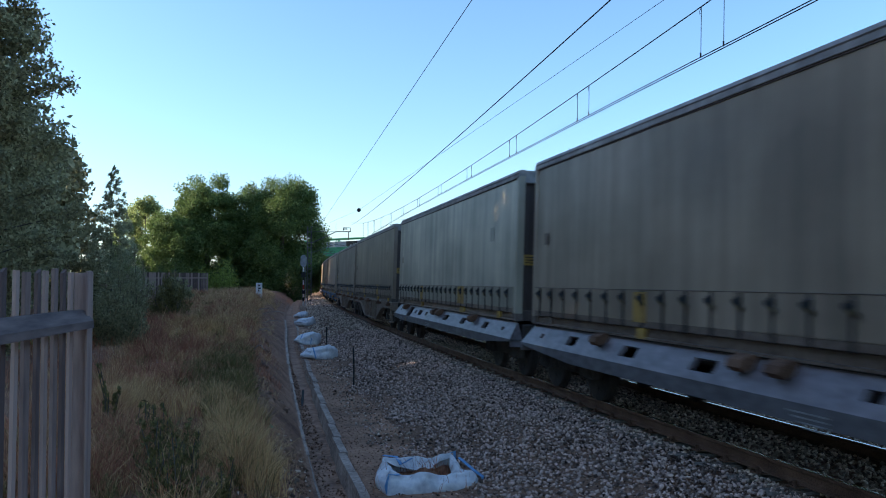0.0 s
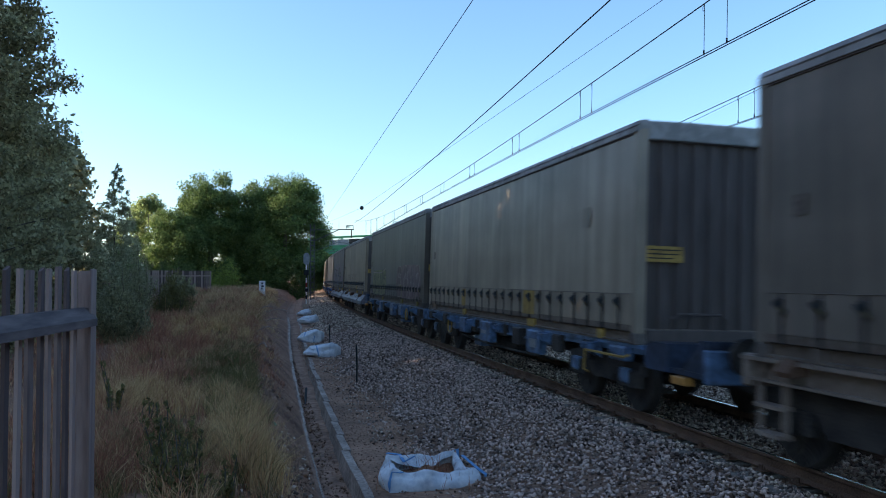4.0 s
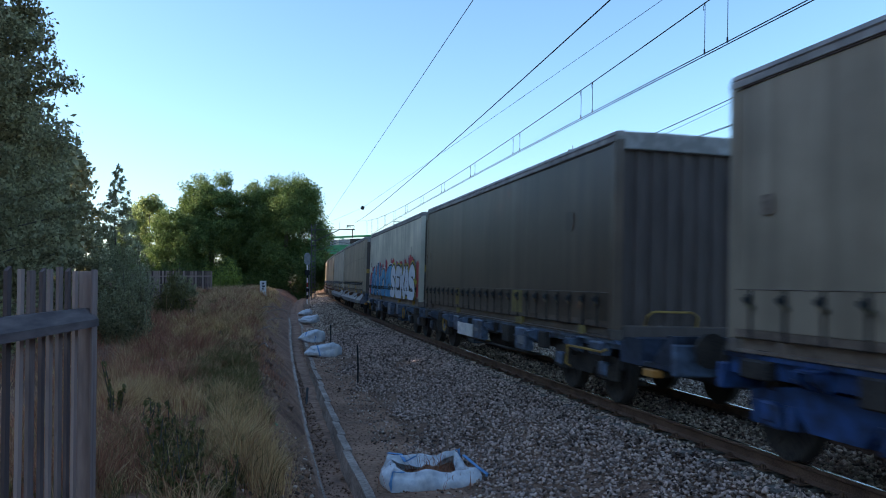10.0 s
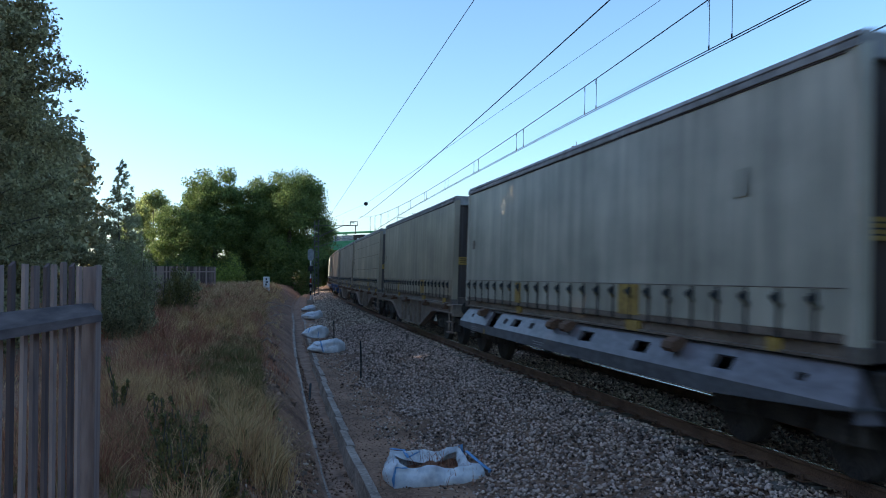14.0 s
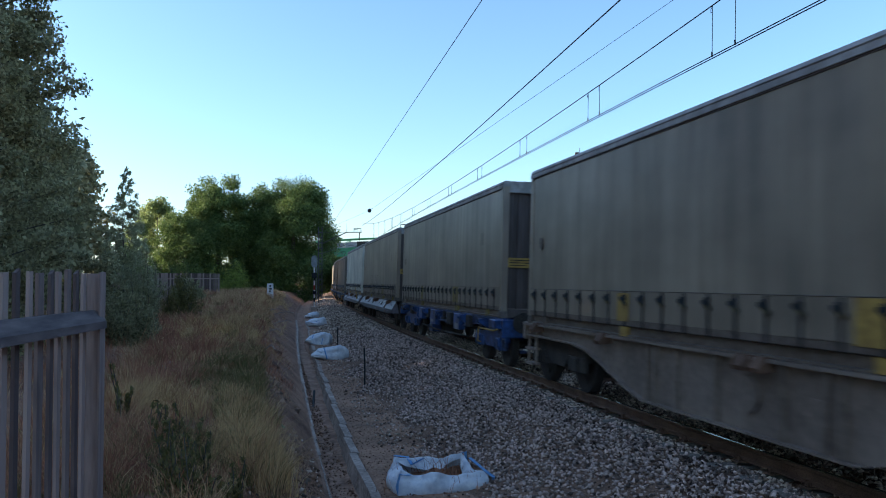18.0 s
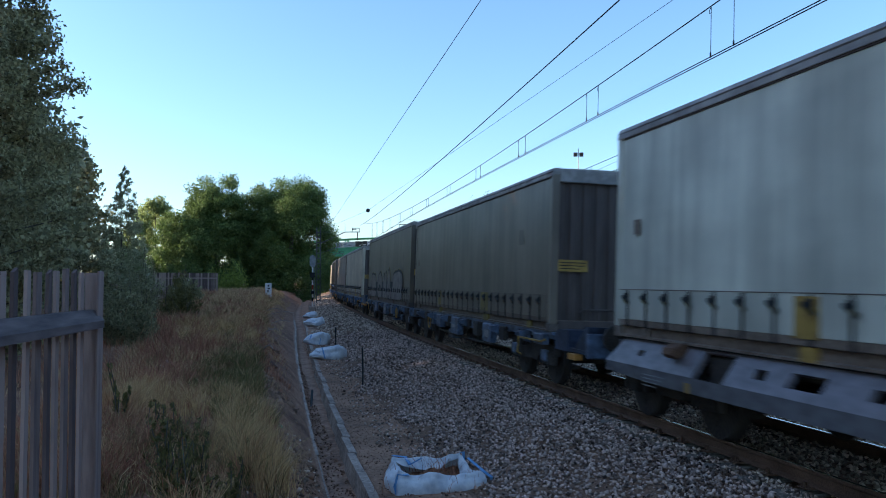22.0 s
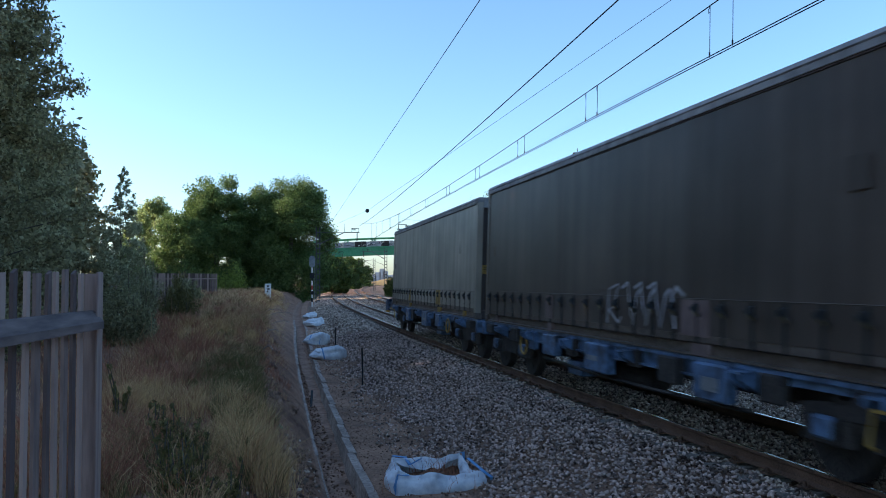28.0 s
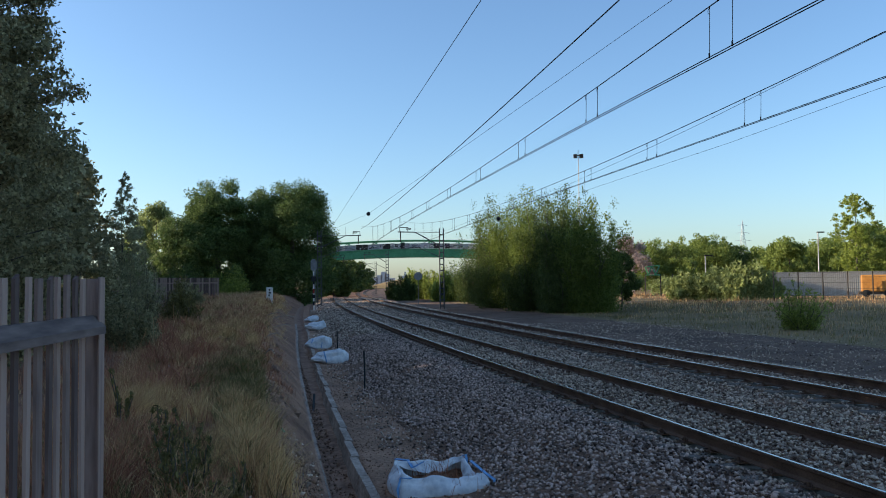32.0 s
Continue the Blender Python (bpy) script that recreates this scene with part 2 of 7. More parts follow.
M = dict(
    ballast=mat("ballast_bed", (0.128, 0.066, 0.04), (0.334, 0.185, 0.115), 0.9, grain=38, patch=1.0, bump=1.0, dist=0.04, mix=0.7),
    stone=mat("ballast_stone", (0.086, 0.053, 0.04), (0.774, 0.585, 0.439), 0.95, grain=0.9, patch=0.25, bump=0, island=0.62, spec=0.08),
    slope=mat("dark_ballast_stone", (0.062, 0.040, 0.031), (0.80, 0.565, 0.45), 0.95, grain=0.9, patch=0.25, bump=0, island=0.62, spec=0.08),
    sand=mat("sandy_path", (0.189, 0.1, 0.059), (0.466, 0.253, 0.154), 0.95, grain=22, patch=1.1, bump=0.9, dist=0.03, mix=0.45),
    earth=mat("dry_earth", (0.137, 0.063, 0.036), (0.447, 0.227, 0.133), 0.95, grain=14, patch=1.0, bump=1.0, dist=0.08),
    clod=mat("earth_clod", (0.124, 0.066, 0.041), (0.447, 0.253, 0.162), 0.95, grain=2, patch=0.5, bump=0, island=0.6),
    drain_dirt=mat("drain_dirt", (0.189, 0.101, 0.063), (0.471, 0.261, 0.165), 0.95, grain=9, patch=1.4, bump=0.8, dist=0.03),
    gravel=mat("dark_gravel", (0.074, 0.043, 0.028), (0.199, 0.119, 0.08), 0.95, grain=30, patch=0.5, bump=0.9, dist=0.03),
    field=mat("dry_field", (0.112, 0.08, 0.036), (0.275, 0.189, 0.085), 0.95, grain=9, patch=0.12, bump=0.8, dist=0.06),
    rust=mat("rusty_rail", (0.07, 0.036, 0.022), (0.185, 0.101, 0.062), 0.85, grain=60, patch=2.5, bump=0.3),
    steel=mat("polished_steel", (0.34, 0.33, 0.32), (0.62, 0.62, 0.62), 0.2, 1.0, grain=90, bump=0.05),
    dark_steel=mat("grimy_steel", (0.022, 0.019, 0.018), (0.075, 0.062, 0.053), 0.75, 0.2, grain=40, patch=3, bump=0.25),
    concrete=mat("concrete", (0.213, 0.151, 0.114), (0.55, 0.41, 0.318), 0.9, grain=20, patch=1.9, bump=0.4),
    sleeper=mat("dusty_sleeper", (0.112, 0.092, 0.076), (0.225, 0.184, 0.147), 0.95, grain=40, patch=3, bump=0.5),
    galv=mat("galvanised_steel", (0.20, 0.205, 0.21), (0.36, 0.365, 0.37), 0.55, 0.5, grain=25, patch=3, bump=0.15),
    fence=mat("weathered_fence", (0.118, 0.074, 0.064), (0.41, 0.269, 0.218), 0.85, 0.0, grain=34, patch=5, bump=0.6, stretch=(1, 1, 0.12), per_object=0.45),
    rail_wood=mat("dark_rail_timber", (0.087, 0.06, 0.054), (0.231, 0.162, 0.141), 0.85, 0.0, grain=30, patch=4, bump=0.5, stretch=(1, 0.15, 1)),
    mast=mat("mast_steel", (0.075, 0.072, 0.07), (0.15, 0.145, 0.14), 0.7, 0.3, grain=20, patch=2, bump=0.15),
    wire=mat("copper_wire", (0.015, 0.015, 0.016), (0.04, 0.038, 0.036), 0.6, 0.5, grain=20, bump=0),
    curtain=mat("curtain_fabric", (2.652, 2.062, 1.6), (3.554, 2.761, 2.14), 0.42, grain=3.0, patch=0.7, bump=0.25, stretch=(1, 1, 0.2), tint=True, spec=0.38, dist=0.02),
    roof=mat("container_roof", (0.204, 0.188, 0.178), (0.406, 0.376, 0.355), 0.6, grain=6, patch=0.8, bump=0.1),
    cframe=mat("container_frame", (0.146, 0.105, 0.08), (0.341, 0.257, 0.203), 0.55, 0.1, grain=14, patch=1.5, bump=0.2, tint=True),
    cpost=mat("corner_post_paint", (0.15, 0.12, 0.10), (0.25, 0.20, 0.168), 0.6, 0.1, grain=14, patch=1.5, bump=0.1, tint=True),
    endwall=mat("end_wall_steel", (0.074, 0.057, 0.051), (0.112, 0.087, 0.078), 0.75, 0.1, grain=6, patch=1.2, bump=0.05, stretch=(1, 1, 0.25)),
    yellow=mat("yellow_plate", (0.243, 0.143, 0.042), (0.468, 0.295, 0.072), 0.6, grain=12, patch=4, bump=0.05),
    white=mat("white_paint", (0.605, 0.561, 0.513), (0.88, 0.816, 0.75), 0.6, grain=12, patch=3, bump=0.05),
    black=mat("black_rubber", (0.012, 0.012, 0.012), (0.03, 0.03, 0.03), 0.7, grain=30, bump=0.1),
    grey_wagon=mat("grey_wagon_paint", (0.114, 0.097, 0.098), (0.209, 0.181, 0.187), 0.45, 0.1, grain=10, patch=1.0, bump=0.1, stretch=(1, 0.4, 1)),
    # darker copy of the grey wagon paint: shade of the upright side, with grime
    grey_skirt=mat("grimy_shaded_skirt", (0.076, 0.073, 0.075), (0.156, 0.151, 0.158), 0.6, 0.1, grain=10, patch=1.0, bump=0.1, stretch=(1, 0.4, 1)),
    smudge=mat("faded_scrawl", (0.112, 0.083, 0.076), (0.171, 0.131, 0.119), 0.6, grain=3, patch=1.2, bump=0),
    brown_wagon=mat("brown_wagon_paint", (0.165, 0.12, 0.093), (0.279, 0.212, 0.165), 0.6, 0.1, grain=12, patch=1.3, bump=0.25),
    blue_wagon=mat("blue_wagon_paint", (0.025, 0.028, 0.045), (0.045, 0.109, 0.3), 0.4, 0.1, grain=6, patch=2.2, bump=0.15),
    slate_wagon=mat("slate_wagon_paint", (0.046, 0.048, 0.061), (0.133, 0.184, 0.27), 0.45, 0.1, grain=9, patch=2.2, bump=0.15),
    # blue wagon paint darkened for the shade at the wagon ends
    navy=mat("shaded_navy_paint", (0.018, 0.021, 0.030), (0.05, 0.066, 0.11), 0.5, 0.1, grain=9, patch=2.2, bump=0.15),
    faded_blue=mat("faded_blue_wagon_paint", (0.046, 0.056, 0.077), (0.133, 0.224, 0.367), 0.45, 0.1, grain=9, patch=2.2, bump=0.15),
    bark=mat("bark", (0.06, 0.05, 0.04), (0.16, 0.135, 0.11), 0.95, grain=18, patch=3, bump=0.8, stretch=(1, 1, 0.25)),
    poplar=leaf_mat("poplar_leaf", (0.158, 0.149, 0.075), (0.452, 0.399, 0.215)),
    leaf=leaf_mat("broad_leaf", (0.052, 0.076, 0.023), (0.127, 0.173, 0.048)),
    willow=leaf_mat("willow_leaf", (0.138, 0.179, 0.038), (0.368, 0.43, 0.095), 0.55),
    bush=leaf_mat("bush_leaf", (0.079, 0.116, 0.027), (0.206, 0.26, 0.055), 0.4),
    park=leaf_mat("park_leaf", (0.136, 0.18, 0.044), (0.282, 0.342, 0.094), 0.55),
    great=leaf_mat("great_tree_leaf", (0.055, 0.089, 0.029), (0.174, 0.245, 0.074), 0.3),
    olive=leaf_mat("olive_green_leaf", (0.153, 0.188, 0.075), (0.371, 0.43, 0.168), 0.5),
    young=leaf_mat("young_poplar_leaf", (0.228, 0.221, 0.125), (0.554, 0.535, 0.315), 0.35),
    reed=leaf_mat("reed_leaf", (0.165, 0.204, 0.066), (0.418, 0.456, 0.176), 0.4),
    twig=leaf_mat("bare_twigs", (0.26, 0.189, 0.168), (0.468, 0.362, 0.322), 0.1),
    straw=leaf_mat("dry_grass", (0.253, 0.103, 0.047), (0.92, 0.603, 0.307), 0.25, 0.5, 1.8),
    gold=leaf_mat("pale_dry_grass", (0.404, 0.178, 0.071), (0.92, 0.636, 0.298), 0.3, 0.5, 2.2),
    weed=leaf_mat("green_weed", (0.096, 0.083, 0.03), (0.267, 0.22, 0.077), 0.3),
    redweed=leaf_mat("withered_weed", (0.173, 0.062, 0.035), (0.664, 0.276, 0.156), 0.2, 0.5, 1.8),
    bag=mat("woven_bag", (0.55, 0.551, 0.57), (0.814, 0.785, 0.76), 0.6, grain=14, patch=4, bump=0.4, dist=0.02),
    bag_blue=mat("blue_bag_print", (0.10, 0.26, 0.48), (0.22, 0.42, 0.66), 0.6, grain=14, patch=4, bump=0.3),
    green=mat("green_girder_paint", (0.05, 0.21, 0.10), (0.09, 0.32, 0.16), 0.5, grain=3, patch=0.4, bump=0.05),
    orange=mat("orange_machine_paint", (0.36, 0.15, 0.035), (0.52, 0.24, 0.06), 0.5, grain=5, patch=1, bump=0.05),
    red=mat("red_paint", (0.30, 0.03, 0.025), (0.45, 0.05, 0.04), 0.5, grain=10, bump=0.05),
    wallgrey=mat("corrugated_hoarding", (0.351, 0.305, 0.26), (0.52, 0.468, 0.403), 0.7, grain=6, patch=0.6, bump=0.1),
    # haze of the distance put into one pale colour
    far=mat("haze_pale_far", (0.40, 0.44, 0.46), (0.46, 0.50, 0.52), 0.8, grain=1, patch=0.1, bump=0),
    silver=mat("silver_spray", (0.30, 0.29, 0.30), (0.46, 0.44, 0.46), 0.55, grain=6, patch=1.2, bump=0),
    spray_white=mat("white_spray", (0.58, 0.62, 0.66), (0.78, 0.80, 0.82), 0.55, grain=6, patch=1.2, bump=0),
    spray_blue=mat("blue_spray", (0.04, 0.25, 0.50), (0.09, 0.38, 0.62), 0.55, grain=5, patch=1.2, bump=0),
    spray_red=mat("red_spray", (0.42, 0.035, 0.04), (0.58, 0.07, 0.07), 0.6, grain=5, patch=1.2, bump=0),
    spray_yellow=mat("yellow_spray", (0.42, 0.36, 0.03), (0.62, 0.55, 0.08), 0.6, grain=5, patch=1.2, bump=0),
    spray_black=mat("black_spray", (0.012, 0.013, 0.014), (0.035, 0.035, 0.036), 0.6, grain=5, patch=1.2, bump=0),
    spray_pink=mat("pink_spray", (0.224, 0.136, 0.179), (0.336, 0.216, 0.265), 0.6, grain=5, patch=1.2, bump=0),
    dull_blue=mat("faded_blue_spray", (0.035, 0.11, 0.18), (0.07, 0.19, 0.28), 0.6, grain=4, patch=1.5, bump=0),
    faint_silver=mat("faded_silver_spray", (0.169, 0.144, 0.133), (0.287, 0.245, 0.225), 0.55, grain=4, patch=1.5, bump=0),
    dull_white=mat("faded_white_spray", (0.216, 0.173, 0.155), (0.396, 0.324, 0.29), 0.6, grain=4, patch=1.5, bump=0),
    smoke=mat("faded_smoke_grey_spray", (0.138, 0.114, 0.1), (0.252, 0.211, 0.185), 0.6, grain=4, patch=1.5, bump=0),
    rosy=mat("faded_rosy_spray", (0.132, 0.086, 0.076), (0.216, 0.146, 0.13), 0.6, grain=4, patch=1.5, bump=0),
    dull_green=mat("faded_green_spray", (0.156, 0.151, 0.08), (0.264, 0.248, 0.13), 0.6, grain=4, patch=1.5, bump=0),
    dull_yellow=mat("faded_yellow_spray", (0.132, 0.103, 0.04), (0.288, 0.221, 0.07), 0.6, grain=4, patch=1.5, bump=0),
    dull_pink=mat("faded_pink_spray", (0.168, 0.108, 0.105), (0.264, 0.178, 0.17), 0.6, grain=4, patch=1.5, bump=0),
)


# ---- mesh helpers ----
def link(name, bm, material, parent=None, label="", smooth=False):
    me = bpy.data.meshes.new(name)
    bm.normal_update()
    bm.to_mesh(me)
    bm.free()
    for m in (material if isinstance(material, (list, tuple)) else [material]):
        me.materials.append(m)
    if smooth:
        me.polygons.foreach_set("use_smooth", [True] * len(me.polygons))
    ob = new(name, me)
    ob.parent = parent
    return tagged(ob, label)


def part(name, bm, material, parent, label="", smooth=False):
    return link(name, bm, material, parent, label, smooth)


def share(ob, m, parent=None):
    """Another object on the same mesh."""
    o = ob.copy()
    scene.collection.objects.link(o)
    o.parent = parent if parent is not None else ob.parent
    o.matrix_basis = m
    return o


def empty(name, m=None, label="", category="", group="", kind=""):
    e = new(name)
    e.empty_display_size = 0.3
    if m is not None:
        e.matrix_basis = m
    return tagged(e, label, category, group, kind)


def box(x0, x1, y0, y1, z0, z1, bm=None, bevel=0.0):
    bm = bm or bmesh.new()
    r = bmesh.ops.create_cube(bm, size=1, matrix=Matrix.Translation(((x0 + x1) / 2, (y0 + y1) / 2, (z0 + z1) / 2)) @ Matrix.Diagonal((abs(x1 - x0), abs(y1 - y0), abs(z1 - z0), 1)))
    if bevel:
        bmesh.ops.bevel(bm, geom=list({e for v in r["verts"] for e in v.link_edges}), offset=bevel, segments=1, affect="EDGES")
    return bm


def prism(profile, a, b, axis="y", bm=None):
    """A closed profile of (p, q) pairs drawn out from a to b along an axis: y takes (x, z), x takes (y, z), z takes (x, y)."""
    bm = bm or bmesh.new()
    put = {"y": lambda p, q, t: (p, t, q), "x": lambda p, q, t: (t, p, q), "z": lambda p, q, t: (p, q, t)}[axis]
    f, g = [bm.verts.new(put(p, q, a)) for p, q in profile], [bm.verts.new(put(p, q, b)) for p, q in profile]
    n = len(profile)
    fs = [bm.faces.new((f[i], f[(i + 1) % n], g[(i + 1) % n], g[i])) for i in range(n)]
    fs += [bm.faces.new(f[::-1]), bm.faces.new(g)]
    bmesh.ops.recalc_face_normals(bm, faces=fs)
    return bm


def sweep(points, profile, bm=None, right=None, closed=True):
    """A profile of (across, up) pairs carried along points with given right-hand directions."""
    bm = bm or bmesh.new()
    rings = []
    for p, r in zip(points, right):
        rings.append([bm.verts.new(Vector(p) + Vector(r) * a + Vector((0, 0, b))) for a, b in profile])
    n = len(profile)
    for u, v in zip(rings, rings[1:]):
        for i in range(n if closed else n - 1):
            bm.faces.new((u[i], v[i], v[(i + 1) % n], u[(i + 1) % n]))
    if closed:
        bm.faces.new(rings[0])
        bm.faces.new(rings[-1][::-1])
    return bm


def tube(points, radius, sides=5, bm=None, radius_end=None):
    bm = bm or bmesh.new()
    pts = [Vector(p) for p in points]
    rings = []
    for i, p in enumerate(pts):
        d = (pts[min(i + 1, len(pts) - 1)] - pts[max(i - 1, 0)]).normalized()
        a = d.cross(Vector((0, 0, 1)) if abs(d.z) < 0.95 else Vector((1, 0, 0))).normalized()
        b = d.cross(a)
        r = radius if radius_end is None else radius + (radius_end - radius) * i / max(len(pts) - 1, 1)
        rings.append([bm.verts.new(p + (a * math.cos(2 * math.pi * k / sides) + b * math.sin(2 * math.pi * k / sides)) * r) for k in range(sides)])
    for u, v in zip(rings, rings[1:]):
        for k in range(sides):
            bm.faces.new((u[k], u[(k + 1) % sides], v[(k + 1) % sides], v[k]))
    bm.faces.new(rings[0][::-1])
    bm.faces.new(rings[-1])
    return bm


def disc(radius, a, b, axis="x", sides=20, at=(0, 0, 0), bm=None):
    """A solid wheel or drum from a to b along an axis, round the point at."""
    bm = bm or bmesh.new()
    turn = {"x": Matrix.Rotation(radians(90), 4, "Y"), "y": Matrix.Rotation(radians(90), 4, "X"), "z": Matrix.Identity(4)}[axis]
    mid = {"x": ((a + b) / 2, 0, 0), "y": (0, (a + b) / 2, 0), "z": (0, 0, (a + b) / 2)}[axis]
    bmesh.ops.create_cone(bm, cap_ends=True, segments=sides, radius1=radius, radius2=radius, depth=abs(b - a), matrix=Matrix.Translation(Vector(at) + Vector(mid)) @ turn)
    return bm


def sheet(name, verts, faces, material, parent=None, label="", index=None, smooth=False):
    """A mesh object from arrays of vertices and quads or triangles."""
    me = bpy.data.meshes.new(name)
    verts, faces = np.asarray(verts, np.float32), np.asarray(faces, np.int32)
    k = faces.shape[1]
    me.vertices.add(len(verts))
    me.vertices.foreach_set("co", verts.ravel())
    me.loops.add(faces.size)
    me.loops.foreach_set("vertex_index", faces.ravel())
    me.polygons.add(len(faces))
    me.polygons.foreach_set("loop_start", np.arange(0, faces.size, k, dtype=np.int32))
    for m in (material if isinstance(material, (list, tuple)) else [material]):
        me.materials.append(m)
    if index is not None:
        me.polygons.foreach_set("material_index", np.asarray(index, np.int32))
    if smooth:
        me.polygons.foreach_set("use_smooth", [True] * len(faces))
    me.update(calc_edges=True)
    me.validate()
    ob = new(name, me)
    ob.parent = parent
    return tagged(ob, label)


# ---- the line of the railway: a long right-hand bend ----
STEP = 0.5
TS = np.arange(-2600, 2600.1, STEP)


def bend(s):
    k = 0.000957 - 2.89e-6 * np.clip(s, -20, 200)
    return np.where((s < -60) | (s > 430), 0.0, k)


_i0 = int(np.argmin(np.abs(TS)))
TPSI = np.cumsum(bend(TS)) * STEP
TPSI += -0.22953 - TPSI[_i0]
TX, TY = np.cumsum(np.sin(TPSI)) * STEP, np.cumsum(np.cos(TPSI)) * STEP
TX, TY = TX - TX[_i0] + 5.1206, TY - TY[_i0] + 6.0
CANT, GAP2, RISE2 = 0.0352, 4.055, 0.074


def spot(s, u, z=0.0):
    """The place s metres along the near track, u metres to the right of its middle."""
    x, y, a = np.interp(s, TS, TX), np.interp(s, TS, TY), np.interp(s, TS, TPSI)
    return Vector((x + u * math.cos(a), y - u * math.sin(a), z))


def spots(s, u):
    x, y, a = np.interp(s, TS, TX), np.interp(s, TS, TY), np.interp(s, TS, TPSI)
    return x + u * np.cos(a), y - u * np.sin(a)


def heading(s):
    return float(np.interp(s, TS, TPSI))


def along(s, u, z=0.0, turn=0.0):
    """A pose at that place whose y looks along the track."""
    return Matrix.Translation(spot(s, u, z)) @ Matrix.Rotation(-heading(s) + radians(turn), 4, "Z")


# ---- ground: one sheet, shaped across the line ----
def smooth_step(x, a, b):
    t = np.clip((np.asarray(x, float) - a) / (b - a), 0, 1)
    return t * t * (3 - 2 * t)


U_KNOT = [-2600, -300, -60, -16, -10, -8.0, -7.2, -6.5, -6.0, -5.56, -5.50, -5.42, -4.99, -4.92, -4.86, -4.4, -3.85, -2.30, 2.0, 2.9, 5.3, 6.35, 7.7, 14, 18, 30, 60, 120, 700]


def ground_z(s, u):
    s, u = np.asarray(s, float), np.asarray(u, float)
    zb = 0.30 + 0.62 * smooth_step(s, 4, 46) - 0.35 * smooth_step(s, 70, 120)
    flat = np.interp(u, U_KNOT, [0.5, 0.5, 0.4, 0.15, 0.10, 0.06, 0, 0, 0, -0.60, -0.62, -0.86, -0.84, -0.62, -0.61, -0.62, -0.62, -0.22, -0.205, -0.135, -0.135, -0.20, -0.42, -0.40, -0.34, -0.1, 0.25, 0.5, 0.5])
    lift = np.interp(u, [-60, -7.2, -6.5, -6.0, -5.56], [1, 1, 0.62, -0.35, 0])
    return flat + np.where(u < -5.56, zb * lift, 0)


def drift(s):
    """The drain edges a little nearer to the rails farther on."""
    return 0.015 * np.clip(np.asarray(s, float) - 5, 0, 34)


U_LINES = sorted(set(U_KNOT) | {-1200, -140, -90, -40, -30, -24, -20, -13, -11.5, -9, -7.6, -6.8, -6.2, -5.8, -5.3, -5.15, -4.6, -4.1, -3.4, -2.9, -1.3, -0.3, 0.7, 1.7, 2.7, 3.7, 4.7, 5.6, 7.0, 9, 11, 16, 22, 26, 36, 44, 52, 80, 200, 400})
S_LINES = [-2600, -1200, -600, -350] + list(range(-240, -24, 12)) + [x * 1.0 for x in range(-24, 60)] + list(range(60, 140, 3)) + list(range(140, 440, 12)) + [520, 700, 1000, 1600, 2600]
gs, gu = np.meshgrid(np.array(S_LINES, float), np.array(U_LINES, float), indexing="ij")
gx, gy = spots(gs, gu + drift(gs) * np.interp(gu, [-6.6, -5.8, -4.8, -4.2], [0, 1, 1, 0]))
rough = np.array([noise.noise((a * 0.35, b * 0.6, 0)) for a, b in zip(gs.ravel(), gu.ravel())]).reshape(gs.shape)
amount = np.where((gu > -5.7) & (gu < -4.8), 0, np.where(gu < -5.7, 0.09, np.where(gu < 6.4, 0.02, 0.05)))
gz = ground_z(gs, gu) + rough * amount
ni, nj = gs.shape
idx = np.arange(ni * nj).reshape(ni, nj)
quads = np.stack([idx[:-1, :-1], idx[:-1, 1:], idx[1:, 1:], idx[1:, :-1]], -1).reshape(-1, 4)
um = np.repeat(((np.array(U_LINES)[:-1] + np.array(U_LINES)[1:]) / 2)[None], ni - 1, 0).ravel()
kind_ = np.select([um < -5.56, um < -4.90, um < -3.85, um < 6.9, um < 15], [0, 1, 2, 3, 4], 5)
tagged(sheet("ground", np.stack([gx, gy, gz], -1).reshape(-1, 3), quads, [M["earth"], M["drain_dirt"], M["sand"], M["ballast"], M["gravel"], M["field"]], index=kind_, smooth=True),
       "dry earth bank, sandy path, ballast bed and parched field", "ground", kind="structure")


# ---- the two tracks ----
RAIL = [(-0.035, 0), (0.035, 0), (0.036, -0.03), (0.012, -0.045), (0.010, -0.125), (0.066, -0.145), (0.068, -0.158), (-0.068, -0.158), (-0.066, -0.145), (-0.010, -0.125), (-0.012, -0.045), (-0.036, -0.03)]
HEAD = [(-0.016, 0.0035), (0.016, 0.0035), (0.019, -0.004), (-0.019, -0.004)]


def rail_line(name, u, z, s0, s1, parent):
    ss = list(np.arange(s0, -30, 6)) + list(np.arange(-30, 130, 1.5)) + list(np.arange(130, s1 + 1, 6))
    pts = [spot(s, u, z) for s in ss]
    rgt = [(math.cos(heading(s)), -math.sin(heading(s)), 0) for s in ss]
    r = part("rail", sweep(pts, RAIL, right=rgt), M["rust"], parent, "brown rusty steel rail with a bright worn head")
    part("railhead", sweep(pts, HEAD, right=rgt), M["steel"], r, "polished running surface")
    return r


def sleeper_bm():
    bm = bmesh.new()
    for x0, x1 in ((-1.30, -0.45), (0.45, 1.30)):
        box(x0, x1, -0.13, 0.13, -0.20, 0, bm, 0.02)
    box(-0.46, 0.46, -0.10, 0.10, -0.20, -0.05, bm)
    return bm


